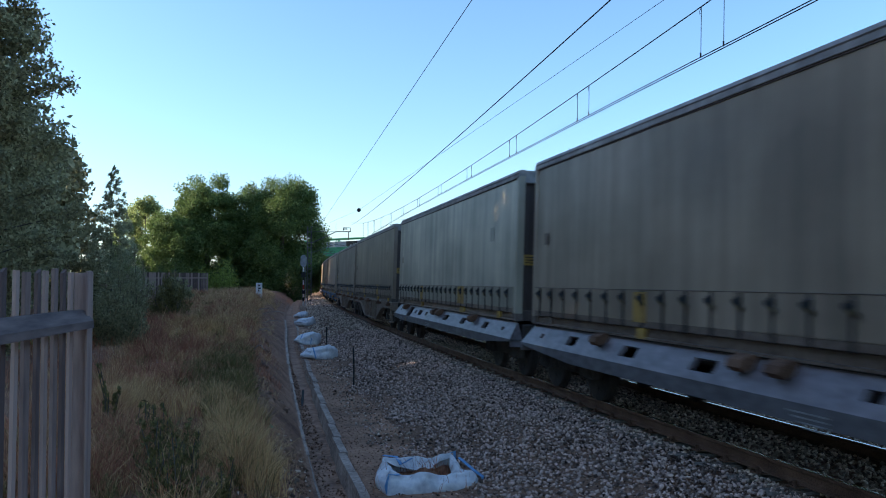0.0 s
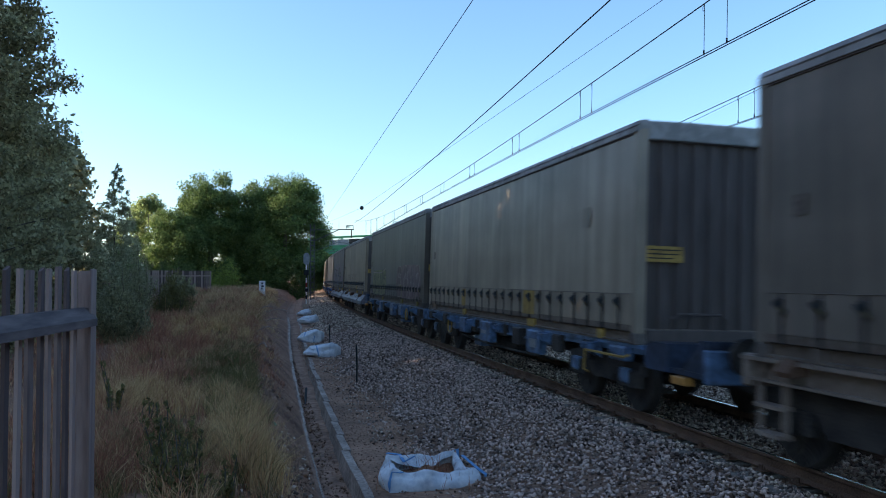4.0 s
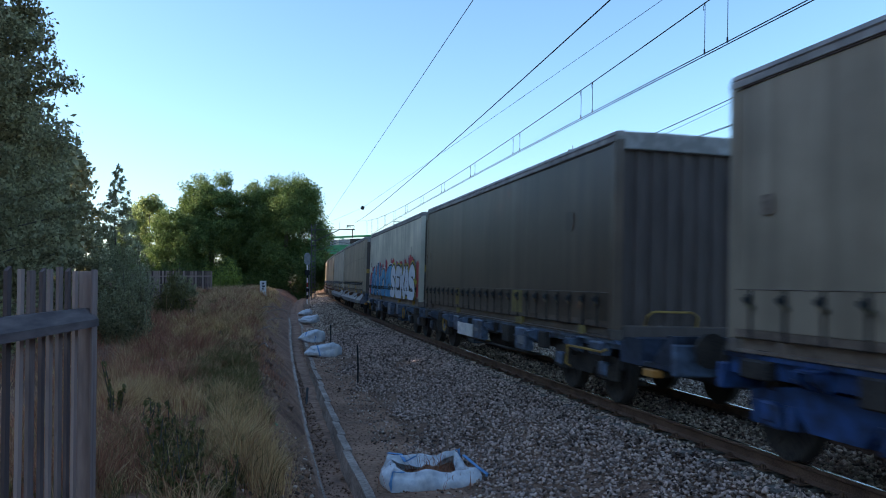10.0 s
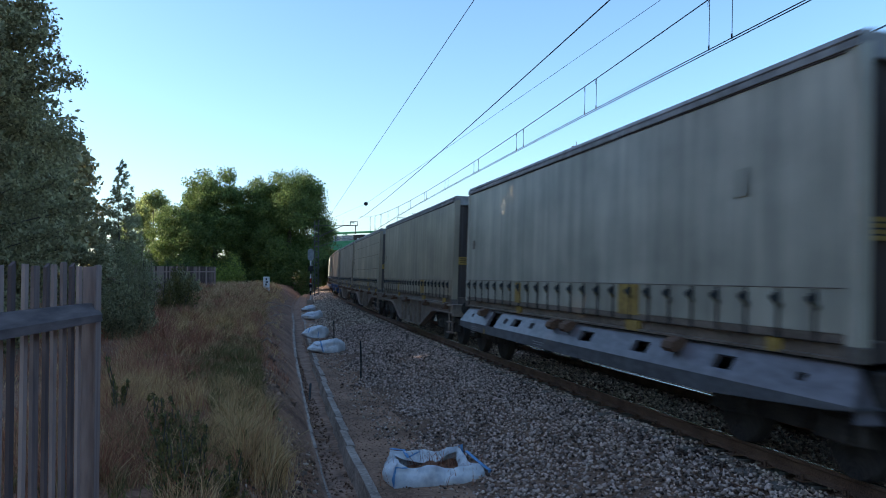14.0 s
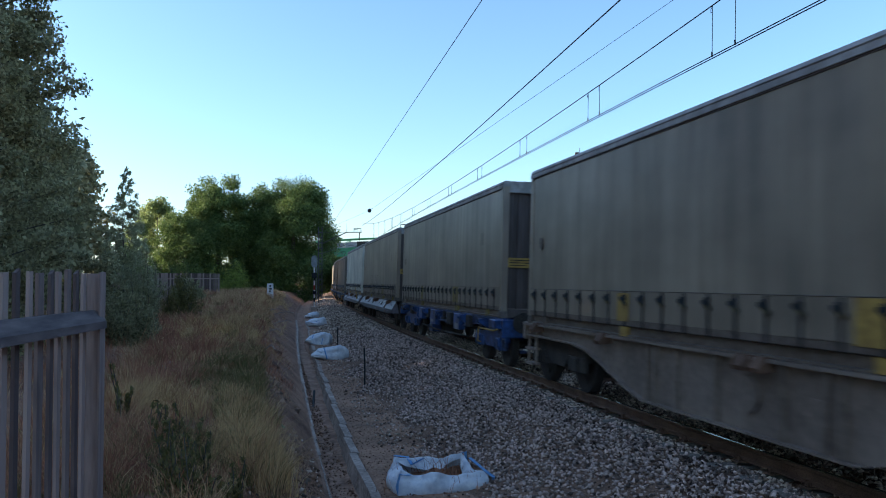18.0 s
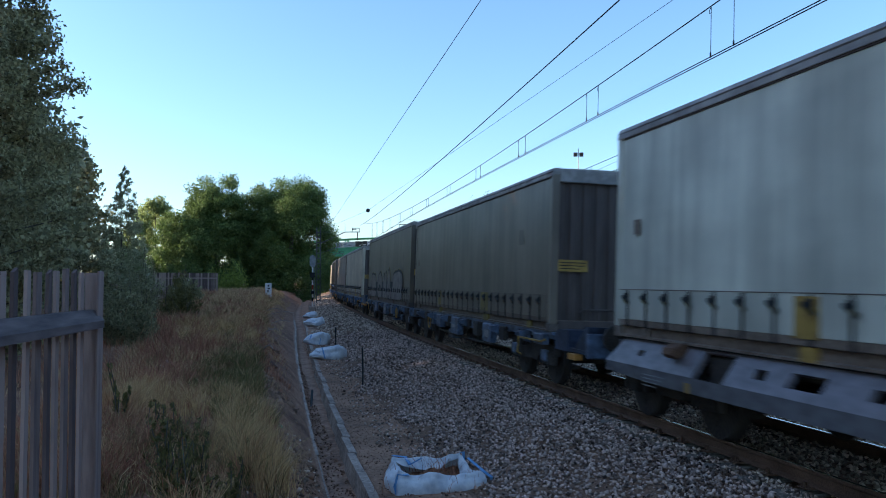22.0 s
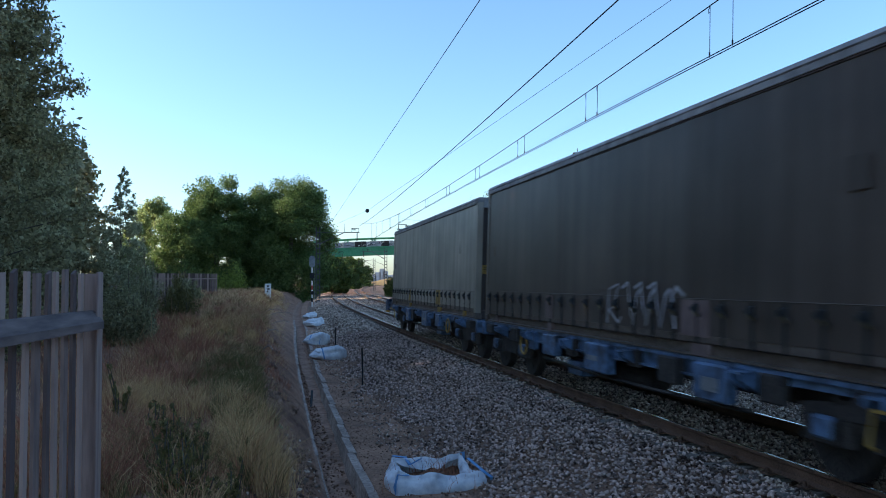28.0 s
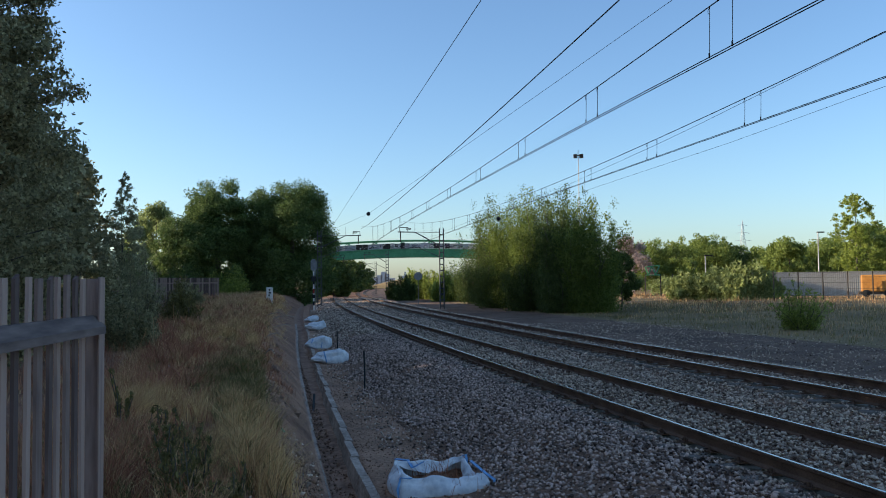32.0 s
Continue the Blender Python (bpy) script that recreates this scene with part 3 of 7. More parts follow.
def clip_bm():
    bm = box(-0.13, 0.13, -0.07, 0.07, 0.0, 0.018)
    for x in (-0.09, 0.09):
        disc(0.022, 0.015, 0.07, "z", 6, (x, 0, 0), bm)
        tube([(x, -0.06, 0.03), (x * 0.75, -0.02, 0.05), (x * 0.75, 0.04, 0.045), (x, 0.06, 0.03)], 0.011, 4, bm)
    return bm


first_sleeper = first_clip = None
for tname, u0, z0 in (("track_near", 0.0, 0.0), ("track_far", GAP2, RISE2)):
    tr = empty(tname, None, "railway track of rusty rails on concrete sleepers in grey ballast", "railway track", kind="structure")
    for side in (-0.87, 0.87):
        rail_line("rail", u0 + side, z0 - CANT * side, -250, 430, tr)
    for i in range(130):
        s = -9 + 0.6 * i
        m = along(s, u0, z0 - 0.215) @ Matrix.Rotation(CANT, 4, "Y")
        if first_sleeper is None:
            first_sleeper = part("sleeper", sleeper_bm(), M["sleeper"], tr)
            first_sleeper.matrix_basis = m
        else:
            share(first_sleeper, m, tr)
        if i < 75:
            for side in (-0.87, 0.87):
                mm = m @ Matrix.Translation((side, 0, 0.027))
                if first_clip is None:
                    first_clip = part("rail_clip", clip_bm(), M["rust"], tr)
                    first_clip.matrix_basis = mm
                else:
                    share(first_clip, mm, tr)


# ---- drain of precast concrete channel pieces ----
drain = empty("drain_channel", None, "open concrete drain channel beside the sandy path", "drain", kind="structure")
drain_profiles = {-1: [(-5.585, -0.62), (-5.49, -0.60), (-5.44, -0.98), (-5.52, -1.04), (-5.60, -0.80)], 1: [(-4.93, -0.60), (-5.05, -0.585), (-5.10, -0.98), (-5.02, -1.04), (-4.93, -0.80)]}
rng = random.Random(5)
for side, prof in drain_profiles.items():
    for k in range(58):
        s0 = -20.4 + k * 1.2
        j, h = rng.uniform(-0.008, 0.008) * (2.6 if side > 0 else 1), rng.uniform(-0.012, 0.008) * (2 if side > 0 else 1)
        pts = [spot(s0 + 0.008, 0), spot(s0 + 1.19, 0)]
        rg = [(math.cos(heading(s0)), -math.sin(heading(s0)), 0)] * 2
        shift = float(drift(s0)) + ((0.003 if side < 0 else 0.005) * min(max(s0 - 5, 0), 30))
        bm = sweep(pts, [(a + j + shift, b + h) for a, b in prof], right=rg)
        bmesh.ops.recalc_face_normals(bm, faces=bm.faces[:])
        part("channel_side", bm, M["concrete"], drain)

# ---- overhead line ----
def wire(name, u_of, z_of, s0, s1, r, label, group="overhead wires"):
    ss = np.linspace(s0, s1, max(8, int((s1 - s0) / 2.5)))
    bm = tube([spot(s, u_of(s), z_of(s)) for s in ss], r, 5)
    return tagged(link(name, bm, M["wire"]), label, "overhead wire", group)


SPAN0, SPAN1 = -22.0, 75.0


def u_c1(s):
    return 0.187 + 0.0178 * min(s, 62)


def u_c2(s):
    return 3.85 + 0.0265 * min(s, 62)


def z_m1(s):
    return 5.66 + 0.00095 * (s - 27) ** 2


def z_m2(s):
    return 5.74 + 0.00108 * (s - 26) ** 2


for u_of, z_of, zc in ((u_c1, z_m1, 5.3), (u_c2, z_m2, 5.37)):
    c = empty("catenary_span", None, "twin contact wires hung from a sagging carrier wire by paired droppers", "overhead wire", "overhead wires")
    for off in (-0.035, 0.035):
        part("contact_wire", tube([spot(s, u_of(s) + off, zc) for s in np.arange(SPAN0, SPAN1 + 1, 3.0)], 0.0085, 5), M["wire"], c)
    part("carrier_wire", tube([spot(s, u_of(s), z_of(s)) for s in np.arange(SPAN0, SPAN1 + 1, 2.0)], 0.010, 5), M["wire"], c)
    for k in range(-4, 12):
        for d in (0, 0.62):
            s = 5.35 + 4.95 * k + d
            if s > 66:
                continue
            bm = tube([spot(s, u_of(s), z_of(s)), spot(s + 0.04, u_of(s), zc)], 0.0055, 4)
            tube([spot(s - 0.01, u_of(s), z_of(s)), spot(s + 0.05, u_of(s), z_of(s) - 0.05), spot(s + 0.05, u_of(s), z_of(s) - 0.10), spot(s, u_of(s), z_of(s) - 0.10)], 0.006, 4, bm)
            tube([spot(s + 0.04, u_of(s), zc + 0.01), spot(s + 0.04, u_of(s), zc + 0.08)], 0.014, 5, bm)
            part("dropper", bm, M["wire"], c)
tagged(link("feeder_wire", tube([Vector((5.83, -11.62, 7.39)).lerp(Vector((-11.77, 84.00, 8.03)), k / 20) for k in range(21)], 0.009, 5), M["wire"]), "dark feeder wire running to the mast top", "overhead wire", "overhead wires")
wire("reinforcing_wire", lambda s: -0.2 + 1.5 * s / 76, lambda s: 6.58 + 0.00060 * (s - 35) ** 2, -22, 74, 0.014, "thick dark reinforcing feeder over the near track")
wire("guy_wire", lambda s: 2.2 - 5 * (s - 11) / 65, lambda s: float(np.interp(s, [-20, 10.6, 15.9, 23, 31, 45.3, 59.3, 80], [9.6, 7.94, 7.65, 7.3, 6.94, 6.42, 6.62, 7.4])), -20, 78, 0.006, "thin cross wire with a dark marker ball")
wire("return_wire", lambda s: u_c2(s) + 0.3, lambda s: float(np.interp(s, [-20, 7, 14.7, 23.8, 50, 75], [7.4, 6.26, 5.86, 5.6, 5.7, 7.0])), -20, 75, 0.005, "thin pale wire beside the far carrier")
wire("earth_wire", lambda s: 6.9, lambda s: float(np.interp(s, [-20, 9.9, 15.7, 27.4, 44, 70], [6.9, 6.13, 5.95, 5.83, 5.78, 6.3])), -20, 70, 0.005, "thin pale earth wire along the far masts")
bm = bmesh.new()
bmesh.ops.create_icosphere(bm, subdivisions=2, radius=0.13, matrix=Matrix.Translation(spot(45.3, -0.43, 6.42)))
tagged(link("marker_ball", bm, M["black"], smooth=True), "dark marker ball clamped on a thin wire", "marker ball")
bm = bmesh.new()
bmesh.ops.create_icosphere(bm, subdivisions=2, radius=0.13, matrix=Matrix.Translation(spot(41, 6.9, 5.79)))
tagged(link("marker_ball", bm, M["black"], smooth=True), "dark marker ball clamped on a thin wire", "marker ball")


def lattice_mast(m, height, arm_to, arm_z, flip, label):
    e = empty("catenary_mast", m, label, "catenary mast", "catenary masts")
    w = 0.19
    for x in (-w, w):
        part("mast_leg", box(x - 0.045, x + 0.045, -0.08, 0.08, -0.5, height), M["mast"], e)
    n = int(height / 0.55)
    for i in range(n):
        z = 0.2 + i * (height - 0.3) / n
        part("batten", box(-w - 0.02, w + 0.02, -0.095, -0.08, z, z + 0.11), M["mast"], e)
    part("foundation", box(-0.4, 0.4, -0.4, 0.4, -0.6, -0.02, None, 0.03), M["concrete"], e)
    a = flip
    part("cantilever", tube([(a * w, 0, arm_z - 1.25), (a * (arm_to - 1.1), 0, arm_z), (a * (arm_to + 0.5), 0, arm_z + 0.02)], 0.055, 6), M["mast"], e)
    part("top_tie", tube([(a * w, 0, arm_z - 0.02), (a * (arm_to - 1.0), 0, arm_z)], 0.022, 5), M["mast"], e)
    part("registration_arm", tube([(a * w, 0, arm_z - 2.3), (a * (arm_to - 1.2), 0, arm_z - 1.35), (a * (arm_to + 0.1), 0, arm_z - 1.55)], 0.03, 5), M["mast"], e)
    ins = bmesh.new()
    for k in range(5):
        disc(0.075, k * 0.09, k * 0.09 + 0.05, "x", 10, (a * (arm_to - 0.3), 0, arm_z + 0.30), ins)
    box(a * arm_to - 0.35, a * arm_to + 0.45, -0.03, 0.03, arm_z + 0.40, arm_z + 0.46, ins)
    for x in (-0.35, 0.40):
        box(a * arm_to + x, a * arm_to + x + 0.05, -0.03, 0.03, arm_z, arm_z + 0.46, ins)
    part("insulator", ins, M["dark_steel"], e, "dark ribbed insulator under a hoop")
    part("insulator", tube([(a * (arm_to + 0.25), 0, arm_z), (a * (arm_to + 0.25), 0, arm_z - 0.9)], 0.05, 8), M["dark_steel"], e)
    part("spike", tube([(a * (arm_to - 1.1), 0, arm_z), (a * (arm_to - 1.1), 0, arm_z + 0.9)], 0.02, 5, None, 0.008), M["dark_steel"], e)
    return e


lattice_mast(along(81, -2.75, -0.3), 8.1, 3.9, 7.55, 1, "grey steel lattice mast carrying the near overhead line")
lattice_mast(along(68.5, 8.4, -0.35), 7.5, 3.6, 7.15, -1, "grey steel lattice mast beside the far track")
for s, u, fl in ((138, -2.8, 1), (126, 7.9, -1), (195, -2.8, 1), (185, 7.9, -1)):
    lattice_mast(along(s, u, -0.3), 7.8, 3.4, 7.2, fl, "distant grey steel lattice mast")


# ---- the train ----
HALF_L, HALF_W, BODY_H = 6.80, 1.27, 2.95


def curtain_bm(side, seed):
    """A tarpaulin wall: slack between its poles, gathered at the ends."""
    bm = bmesh.new()
    ny, nz = 80, 10
    y0, y1, z0, z1 = -HALF_L + 0.13, HALF_L - 0.13, 0.19, 2.765
    g = []
    for i in range(ny + 1):
        y = y0 + (y1 - y0) * i / ny
        row = []
        for j in range(nz + 1):
            z = z0 + (z1 - z0) * j / nz
            belly = 0.014 * math.sin(math.pi * j / nz) * (0.4 + noise.noise((y * 0.55, z * 0.4, seed)))
            pole = 0.009 * max(0, math.cos((y - y0) * math.pi / 2.26)) ** 40
            fold = 0.007 * math.sin(z * 38) * smooth_step(abs(y), 6.25, 6.55)
            row.append(bm.verts.new((side * (HALF_W - 0.014 + belly + pole + fold), y, z)))
        g.append(row)
    for i in range(ny):
        for j in range(nz):
            bm.faces.new((g[i][j], g[i + 1][j], g[i + 1][j + 1], g[i][j + 1]) if side > 0 else (g[i][j], g[i][j + 1], g[i + 1][j + 1], g[i + 1][j]))
    return bm


def buckle_bm():
    """A webbing strap with its hook below and over-centre lever."""
    bm = box(-0.008, 0.006, -0.026, 0.026, 0.03, 0.52)
    box(-0.04, -0.004, -0.045, 0.045, 0.40, 0.48, bm, 0.01)
    prism([(-0.11, 0.365), (-0.10, 0.325), (0.06, 0.41), (0.055, 0.45)], -0.065, -0.03, "x", bm)
    return bm


def end_wall_bm(sign):
    """Corrugated steel end between the corner posts."""
    bm = bmesh.new()
    n, w = 9, HALF_W - 0.13
    prof, d = [], 0.034
    for k in range(n):
        a = -w + 2 * w * k / n
        p = 2 * w / n
        prof += [(a, 0), (a + p * 0.40, 0), (a + p * 0.5, d), (a + p * 0.90, d)]
    prof.append((w, 0))
    lo, hi = 0.17, 2.70
    y = sign * (HALF_L - 0.075)
    va = [bm.verts.new((x, y - sign * o, lo)) for x, o in prof]
    vb = [bm.verts.new((x, y - sign * o, hi)) for x, o in prof]
    for i in range(len(prof) - 1):
        bm.faces.new((va[i], va[i + 1], vb[i + 1], vb[i]))
    return bm


def build_container():
    c = empty("swap_body_container")
    bm = box(-HALF_W + 0.02, HALF_W - 0.02, -HALF_L + 0.02, HALF_L - 0.02, 0.15, 0.20)
    for s in (-1, 1):
        prism([(s * (HALF_W - 0.01), 0.0), (s * (HALF_W - 0.01), 0.025), (s * (HALF_W - 0.055), 0.035), (s * (HALF_W - 0.055), 0.14), (s * (HALF_W + 0.004), 0.155), (s * (HALF_W - 0.25), 0.15), (s * (HALF_W - 0.25), 0.0)], -HALF_L + 0.16, HALF_L - 0.16, "y", bm)
    for k in range(12):
        box(-HALF_W + 0.14, HALF_W - 0.14, -6.2 + k * 1.12, -6.12 + k * 1.12, 0.01, 0.15, bm)
    part("base_frame", bm, M["cframe"], c, "scuffed recessed steel floor frame")
    for sx in (-1, 1):
        part("hem_rail", prism([(sx * HALF_W, 0.16), (sx * HALF_W, 0.24), (sx * (HALF_W - 0.03), 0.24), (sx * (HALF_W - 0.05), 0.16)], -HALF_L + 0.15, HALF_L - 0.15), M["cframe"], c, "dented aluminium hem rail")
        for sy in (-1, 1):
            post = prism([(sx * HALF_W, sy * HALF_L), (sx * HALF_W, sy * (HALF_L - 0.15)), (sx * (HALF_W - 0.05), sy * (HALF_L - 0.15)), (sx * (HALF_W - 0.07), sy * (HALF_L - 0.08)), (sx * (HALF_W - 0.14), sy * (HALF_L - 0.06)), (sx * (HALF_W - 0.14), sy * HALF_L)], 0.14, 2.82, "z")
            part("corner_post", post, M["curtain"], c)
            part("corner_casting", box(sx * (HALF_W + 0.006), sx * (HALF_W - 0.16), sy * (HALF_L + 0.006), sy * (HALF_L - 0.18), -0.01, 0.14, None, 0.012), M["cpost"], c)
        for y, w in ((-5.6, 0.10), (-2.45, 0.20), (2.6, 0.12), (5.9, 0.09)):
            part("lift_pad", box(sx * (HALF_W - 0.004), sx * (HALF_W - 0.14), y - w, y + w, 0.0, 0.15, None, 0.01), M["yellow"] if y < 5 else M["cframe"], c, "yellow grapple pad")
        part("hem_band", box(sx * (HALF_W - 0.004), sx * (HALF_W + 0.005), -HALF_L + 0.15, HALF_L - 0.15, 0.245, 0.645), M["curtain"], c, "paler dusty hem of the curtain")
        part("hem_rope", tube([(sx * (HALF_W + 0.008), -HALF_L + 0.15, 0.65), (sx * (HALF_W + 0.008), HALF_L - 0.15, 0.65)], 0.006, 4), M["cframe"], c)
        part("grapple_mark", box(sx * (HALF_W + 0.006), sx * (HALF_W + 0.012), -2.68, -2.04, 0.22, 0.64), M["yellow"], c, "scuffed yellow grapple mark")
        part("grapple_mark", box(sx * (HALF_W + 0.006), sx * (HALF_W + 0.012), 2.42, 2.78, 0.22, 0.62), M["yellow"], c, "scuffed yellow grapple mark")
    for s in (-1, 1):
        part("roof_rail", prism([(s * (HALF_W + 0.012), 2.79), (s * (HALF_W + 0.012), 2.855), (s * (HALF_W - 0.008), 2.865), (s * (HALF_W + 0.008), 2.88), (s * (HALF_W - 0.02), 2.935), (s * (HALF_W - 0.14), 2.945), (s * (HALF_W - 0.14), 2.82), (s * (HALF_W - 0.02), 2.82), (s * (HALF_W - 0.02), 2.79)], -HALF_L, HALF_L, "y"), M["roof"], c, "weathered aluminium roof rail")
        # rail's lower edge with its shadow put into a dark strip
        part("curtain_track", box(s * (HALF_W - 0.002), s * (HALF_W - 0.05), -HALF_L + 0.15, HALF_L - 0.15, 2.768, 2.79), M["endwall"], c, "dark strip for the rail's lower edge and its shadow")
        part("header", box(-HALF_W + 0.14, HALF_W - 0.14, s * HALF_L, s * (HALF_L - 0.11), 2.69, 2.93, None, 0.01), M["roof"], c, "pale header beam")
        part("end_sill", box(-HALF_W + 0.16, HALF_W - 0.16, s * HALF_L, s * (HALF_L - 0.12), 0.0, 0.19, None, 0.01), M["endwall"], c)
        part("end_wall", end_wall_bm(s), M["endwall"], c, "ribbed dark steel end wall")
        part("curtain", curtain_bm(s, 3), M["curtain"], c, smooth=True)
    part("roof_sheet", prism([(-HALF_W + 0.1, 2.91), (HALF_W - 0.1, 2.91), (HALF_W - 0.1, 2.935), (0.5, 2.95), (-0.5, 2.95), (-HALF_W + 0.1, 2.935)], -HALF_L + 0.02, HALF_L - 0.02), M["roof"], c, "pale sheet roof")
    first, other = None, bmesh.new()
    for k in range(24):
        y = 6.39 - k * 0.55
        m = Matrix.Translation((-HALF_W - 0.004, y, 0.12))
        if first is None:
            first = part("strap_buckle", buckle_bm(), M["black"], c)
            hook = part("strap_hook", prism([(-0.14, 0.36), (-0.13, 0.32), (-0.02, 0.375), (-0.02, 0.41)], -0.076, -0.064, "x"), M["steel"], c, "bright worn strap hook")
            first.matrix_basis = hook.matrix_basis = m
        else:
            share(first, m, c)
            share(hook, m, c)
        box(HALF_W - 0.002, HALF_W + 0.012, y - 0.03, y + 0.03, 0.15, 0.63, other)
        box(HALF_W + 0.008, HALF_W + 0.044, y - 0.05, y + 0.05, 0.51, 0.60, other)
    part("strap_row", other, M["black"], c, "row of black webbing straps")
    for sy in (-1, 1):
        part("warning_plate", box(-1.12, -0.54, sy * (HALF_L - 0.062), sy * (HALF_L - 0.05), 1.08, 1.29), M["yellow"], c, "yellow warning plate")
        bars = bmesh.new()
        for x0, x1, z in ((-1.08, -0.58, 1.24), (-1.08, -0.62, 1.185), (-1.08, -0.70, 1.13)):
            box(x0, x1, sy * (HALF_L - 0.05), sy * (HALF_L - 0.046), z - 0.008, z + 0.008, bars)
        part("plate_lettering", bars, M["black"], c, "dark unreadable lines")
        part("data_plate", box(0.78, 1.12, sy * (HALF_L - 0.062), sy * (HALF_L - 0.05), 2.36, 2.50), M["cframe"], c, "pale data plate")
        lad = bmesh.new()
        for k in range(5):
            tube([(0.72, sy * (HALF_L - 0.06), 0.55 + k * 0.40), (0.72, sy * (HALF_L - 0.02), 0.55 + k * 0.40), (1.02, sy * (HALF_L - 0.02), 0.55 + k * 0.40), (1.02, sy * (HALF_L - 0.06), 0.55 + k * 0.40)], 0.012, 4, lad)
        part("ladder", lad, M["galv"], c)
        part("door_bar", tube([(0.1, sy * (HALF_L - 0.03), 0.17), (0.1, sy * (HALF_L + 0.01), 0.34), (0.02, sy * (HALF_L + 0.01), 0.40), (-0.62, sy * (HALF_L + 0.01), 0.40), (-0.72, sy * (HALF_L + 0.01), 0.34), (-0.74, sy * (HALF_L - 0.03), 0.20)], 0.018, 5), M["endwall"], c, "bent steel grab bar")
    part("emblem", box(-HALF_W - 0.0075, -HALF_W - 0.006, -5.2, -4.9, 1.62, 1.92), M["curtain"], c, "small dark square emblem")
    part("emblem", box(-HALF_W - 0.012, -HALF_W - 0.006, 6.05, 6.22, 1.40, 1.60), M["cframe"], c, "small pale square label")
    return c


def wheelset_bm():
    bm = bmesh.new()
    for s in (-1, 1):
        disc(0.46, s * 0.80, s * 0.935, "x", 24, (0, 0, 0), bm)
        disc(0.49, s * 0.79, s * 0.815, "x", 24, (0, 0, 0), bm)
        for k in range(4):
            a = k * math.pi / 2
            disc(0.06, s * 0.93, s * 0.945, "x", 8, (0, 0.27 * math.cos(a), 0.27 * math.sin(a)), bm)
    disc(0.085, -1.02, 1.02, "x", 12, (0, 0, 0), bm)
    return bm


def build_bogie(parent, y, paint):
    b = bmesh.new()
    for s in (-1, 1):
        prism([(-1.28, 0.52), (-1.28, 0.70), (-0.55, 0.80), (0.55, 0.80), (1.28, 0.70), (1.28, 0.52), (0.98, 0.60), (0.55, 0.60), (0.35, 0.38), (-0.35, 0.38), (-0.55, 0.60), (-0.98, 0.60)], s * 0.98, s * 1.10, "x", b)
        for w in (-0.9, 0.9):
            box(s * 0.97, s * 1.16, w - 0.15, w + 0.15, 0.34, 0.60, b, 0.03)
            for d in (-0.27, 0.27):
                disc(0.085, 0.36, 0.60, "z", 10, (s * 1.06, w + d, 0), b)
        box(s * 0.60, s * 0.74, -1.3, 1.3, 0.30, 0.36, b)
    box(-0.95, 0.95, -0.22, 0.22, 0.50, 0.80, b)
    bog = part("bogie", b, paint, parent, "grimy two-axle bogie frame with coil springs")
    bog.matrix_basis = Matrix.Translation((0, y, 0))
    for w in (-0.9, 0.9):
        ws = part("wheelset", wheelset_bm(), M["dark_steel"], bog) if "ws" not in MADE else share(MADE["ws"], Matrix.Identity(4), bog)
        MADE.setdefault("ws", ws)
        ws.matrix_basis = Matrix.Translation((0, w, 0.46))
    return bog


MADE = {}


def buffers(parent, ends, paint, out):
    for sy in ends:
        for sx in (-0.87, 0.87):
            b = disc(0.09, sy * (6.9 + out), sy * (7.13 + out), "y", 12, (sx, 0, 1.0))
            disc(0.22, sy * (7.13 + out), sy * (7.18 + out), "y", 20, (sx, 0, 1.0), b)
            disc(0.13, sy * (6.88 + out), sy * (7.02 + out), "y", 12, (sx, 0, 1.0), b)
            part("buffer", b, M["dark_steel"], parent, "round sprung buffer")
        part("drawhook", box(-0.06, 0.06, sy * (6.8 + out), sy * (7.15 + out), 0.92, 1.06, None, 0.02), M["dark_steel"], parent)


def slotted(side, y0, y1, a, b, holes, bm):
    """A sloping plate from edge a to edge b (x, z), pierced by openings (y from, y to, upper and lower share)."""
    def pt(f, y, inner=0.0):
        x, z = a[0] + (b[0] - a[0]) * f, a[1] + (b[1] - a[1]) * f
        return bm.verts.new((side * (x - inner), y, z - inner * 0.5))

    def quad(f0, f1, p, q, inner=0.0):
        bm.faces.new([pt(f0, p, inner), pt(f1, p, inner), pt(f1, q, inner), pt(f0, q, inner)])

    last = y0
    for p, q, hi, lo in holes:
        quad(0, 1, last, p)
        quad(0, hi, p, q)
        if lo < 1:
            quad(lo, 1, p, q)
        for e in (p, q):
            bm.faces.new([pt(hi, e), pt(lo, e), pt(lo, e, 0.06), pt(hi, e, 0.06)])
        for f in (hi, lo):
            bm.faces.new([pt(f, p), pt(f, q), pt(f, q, 0.06), pt(f, p, 0.06)])
        last = q
    quad(0, 1, last, y1)


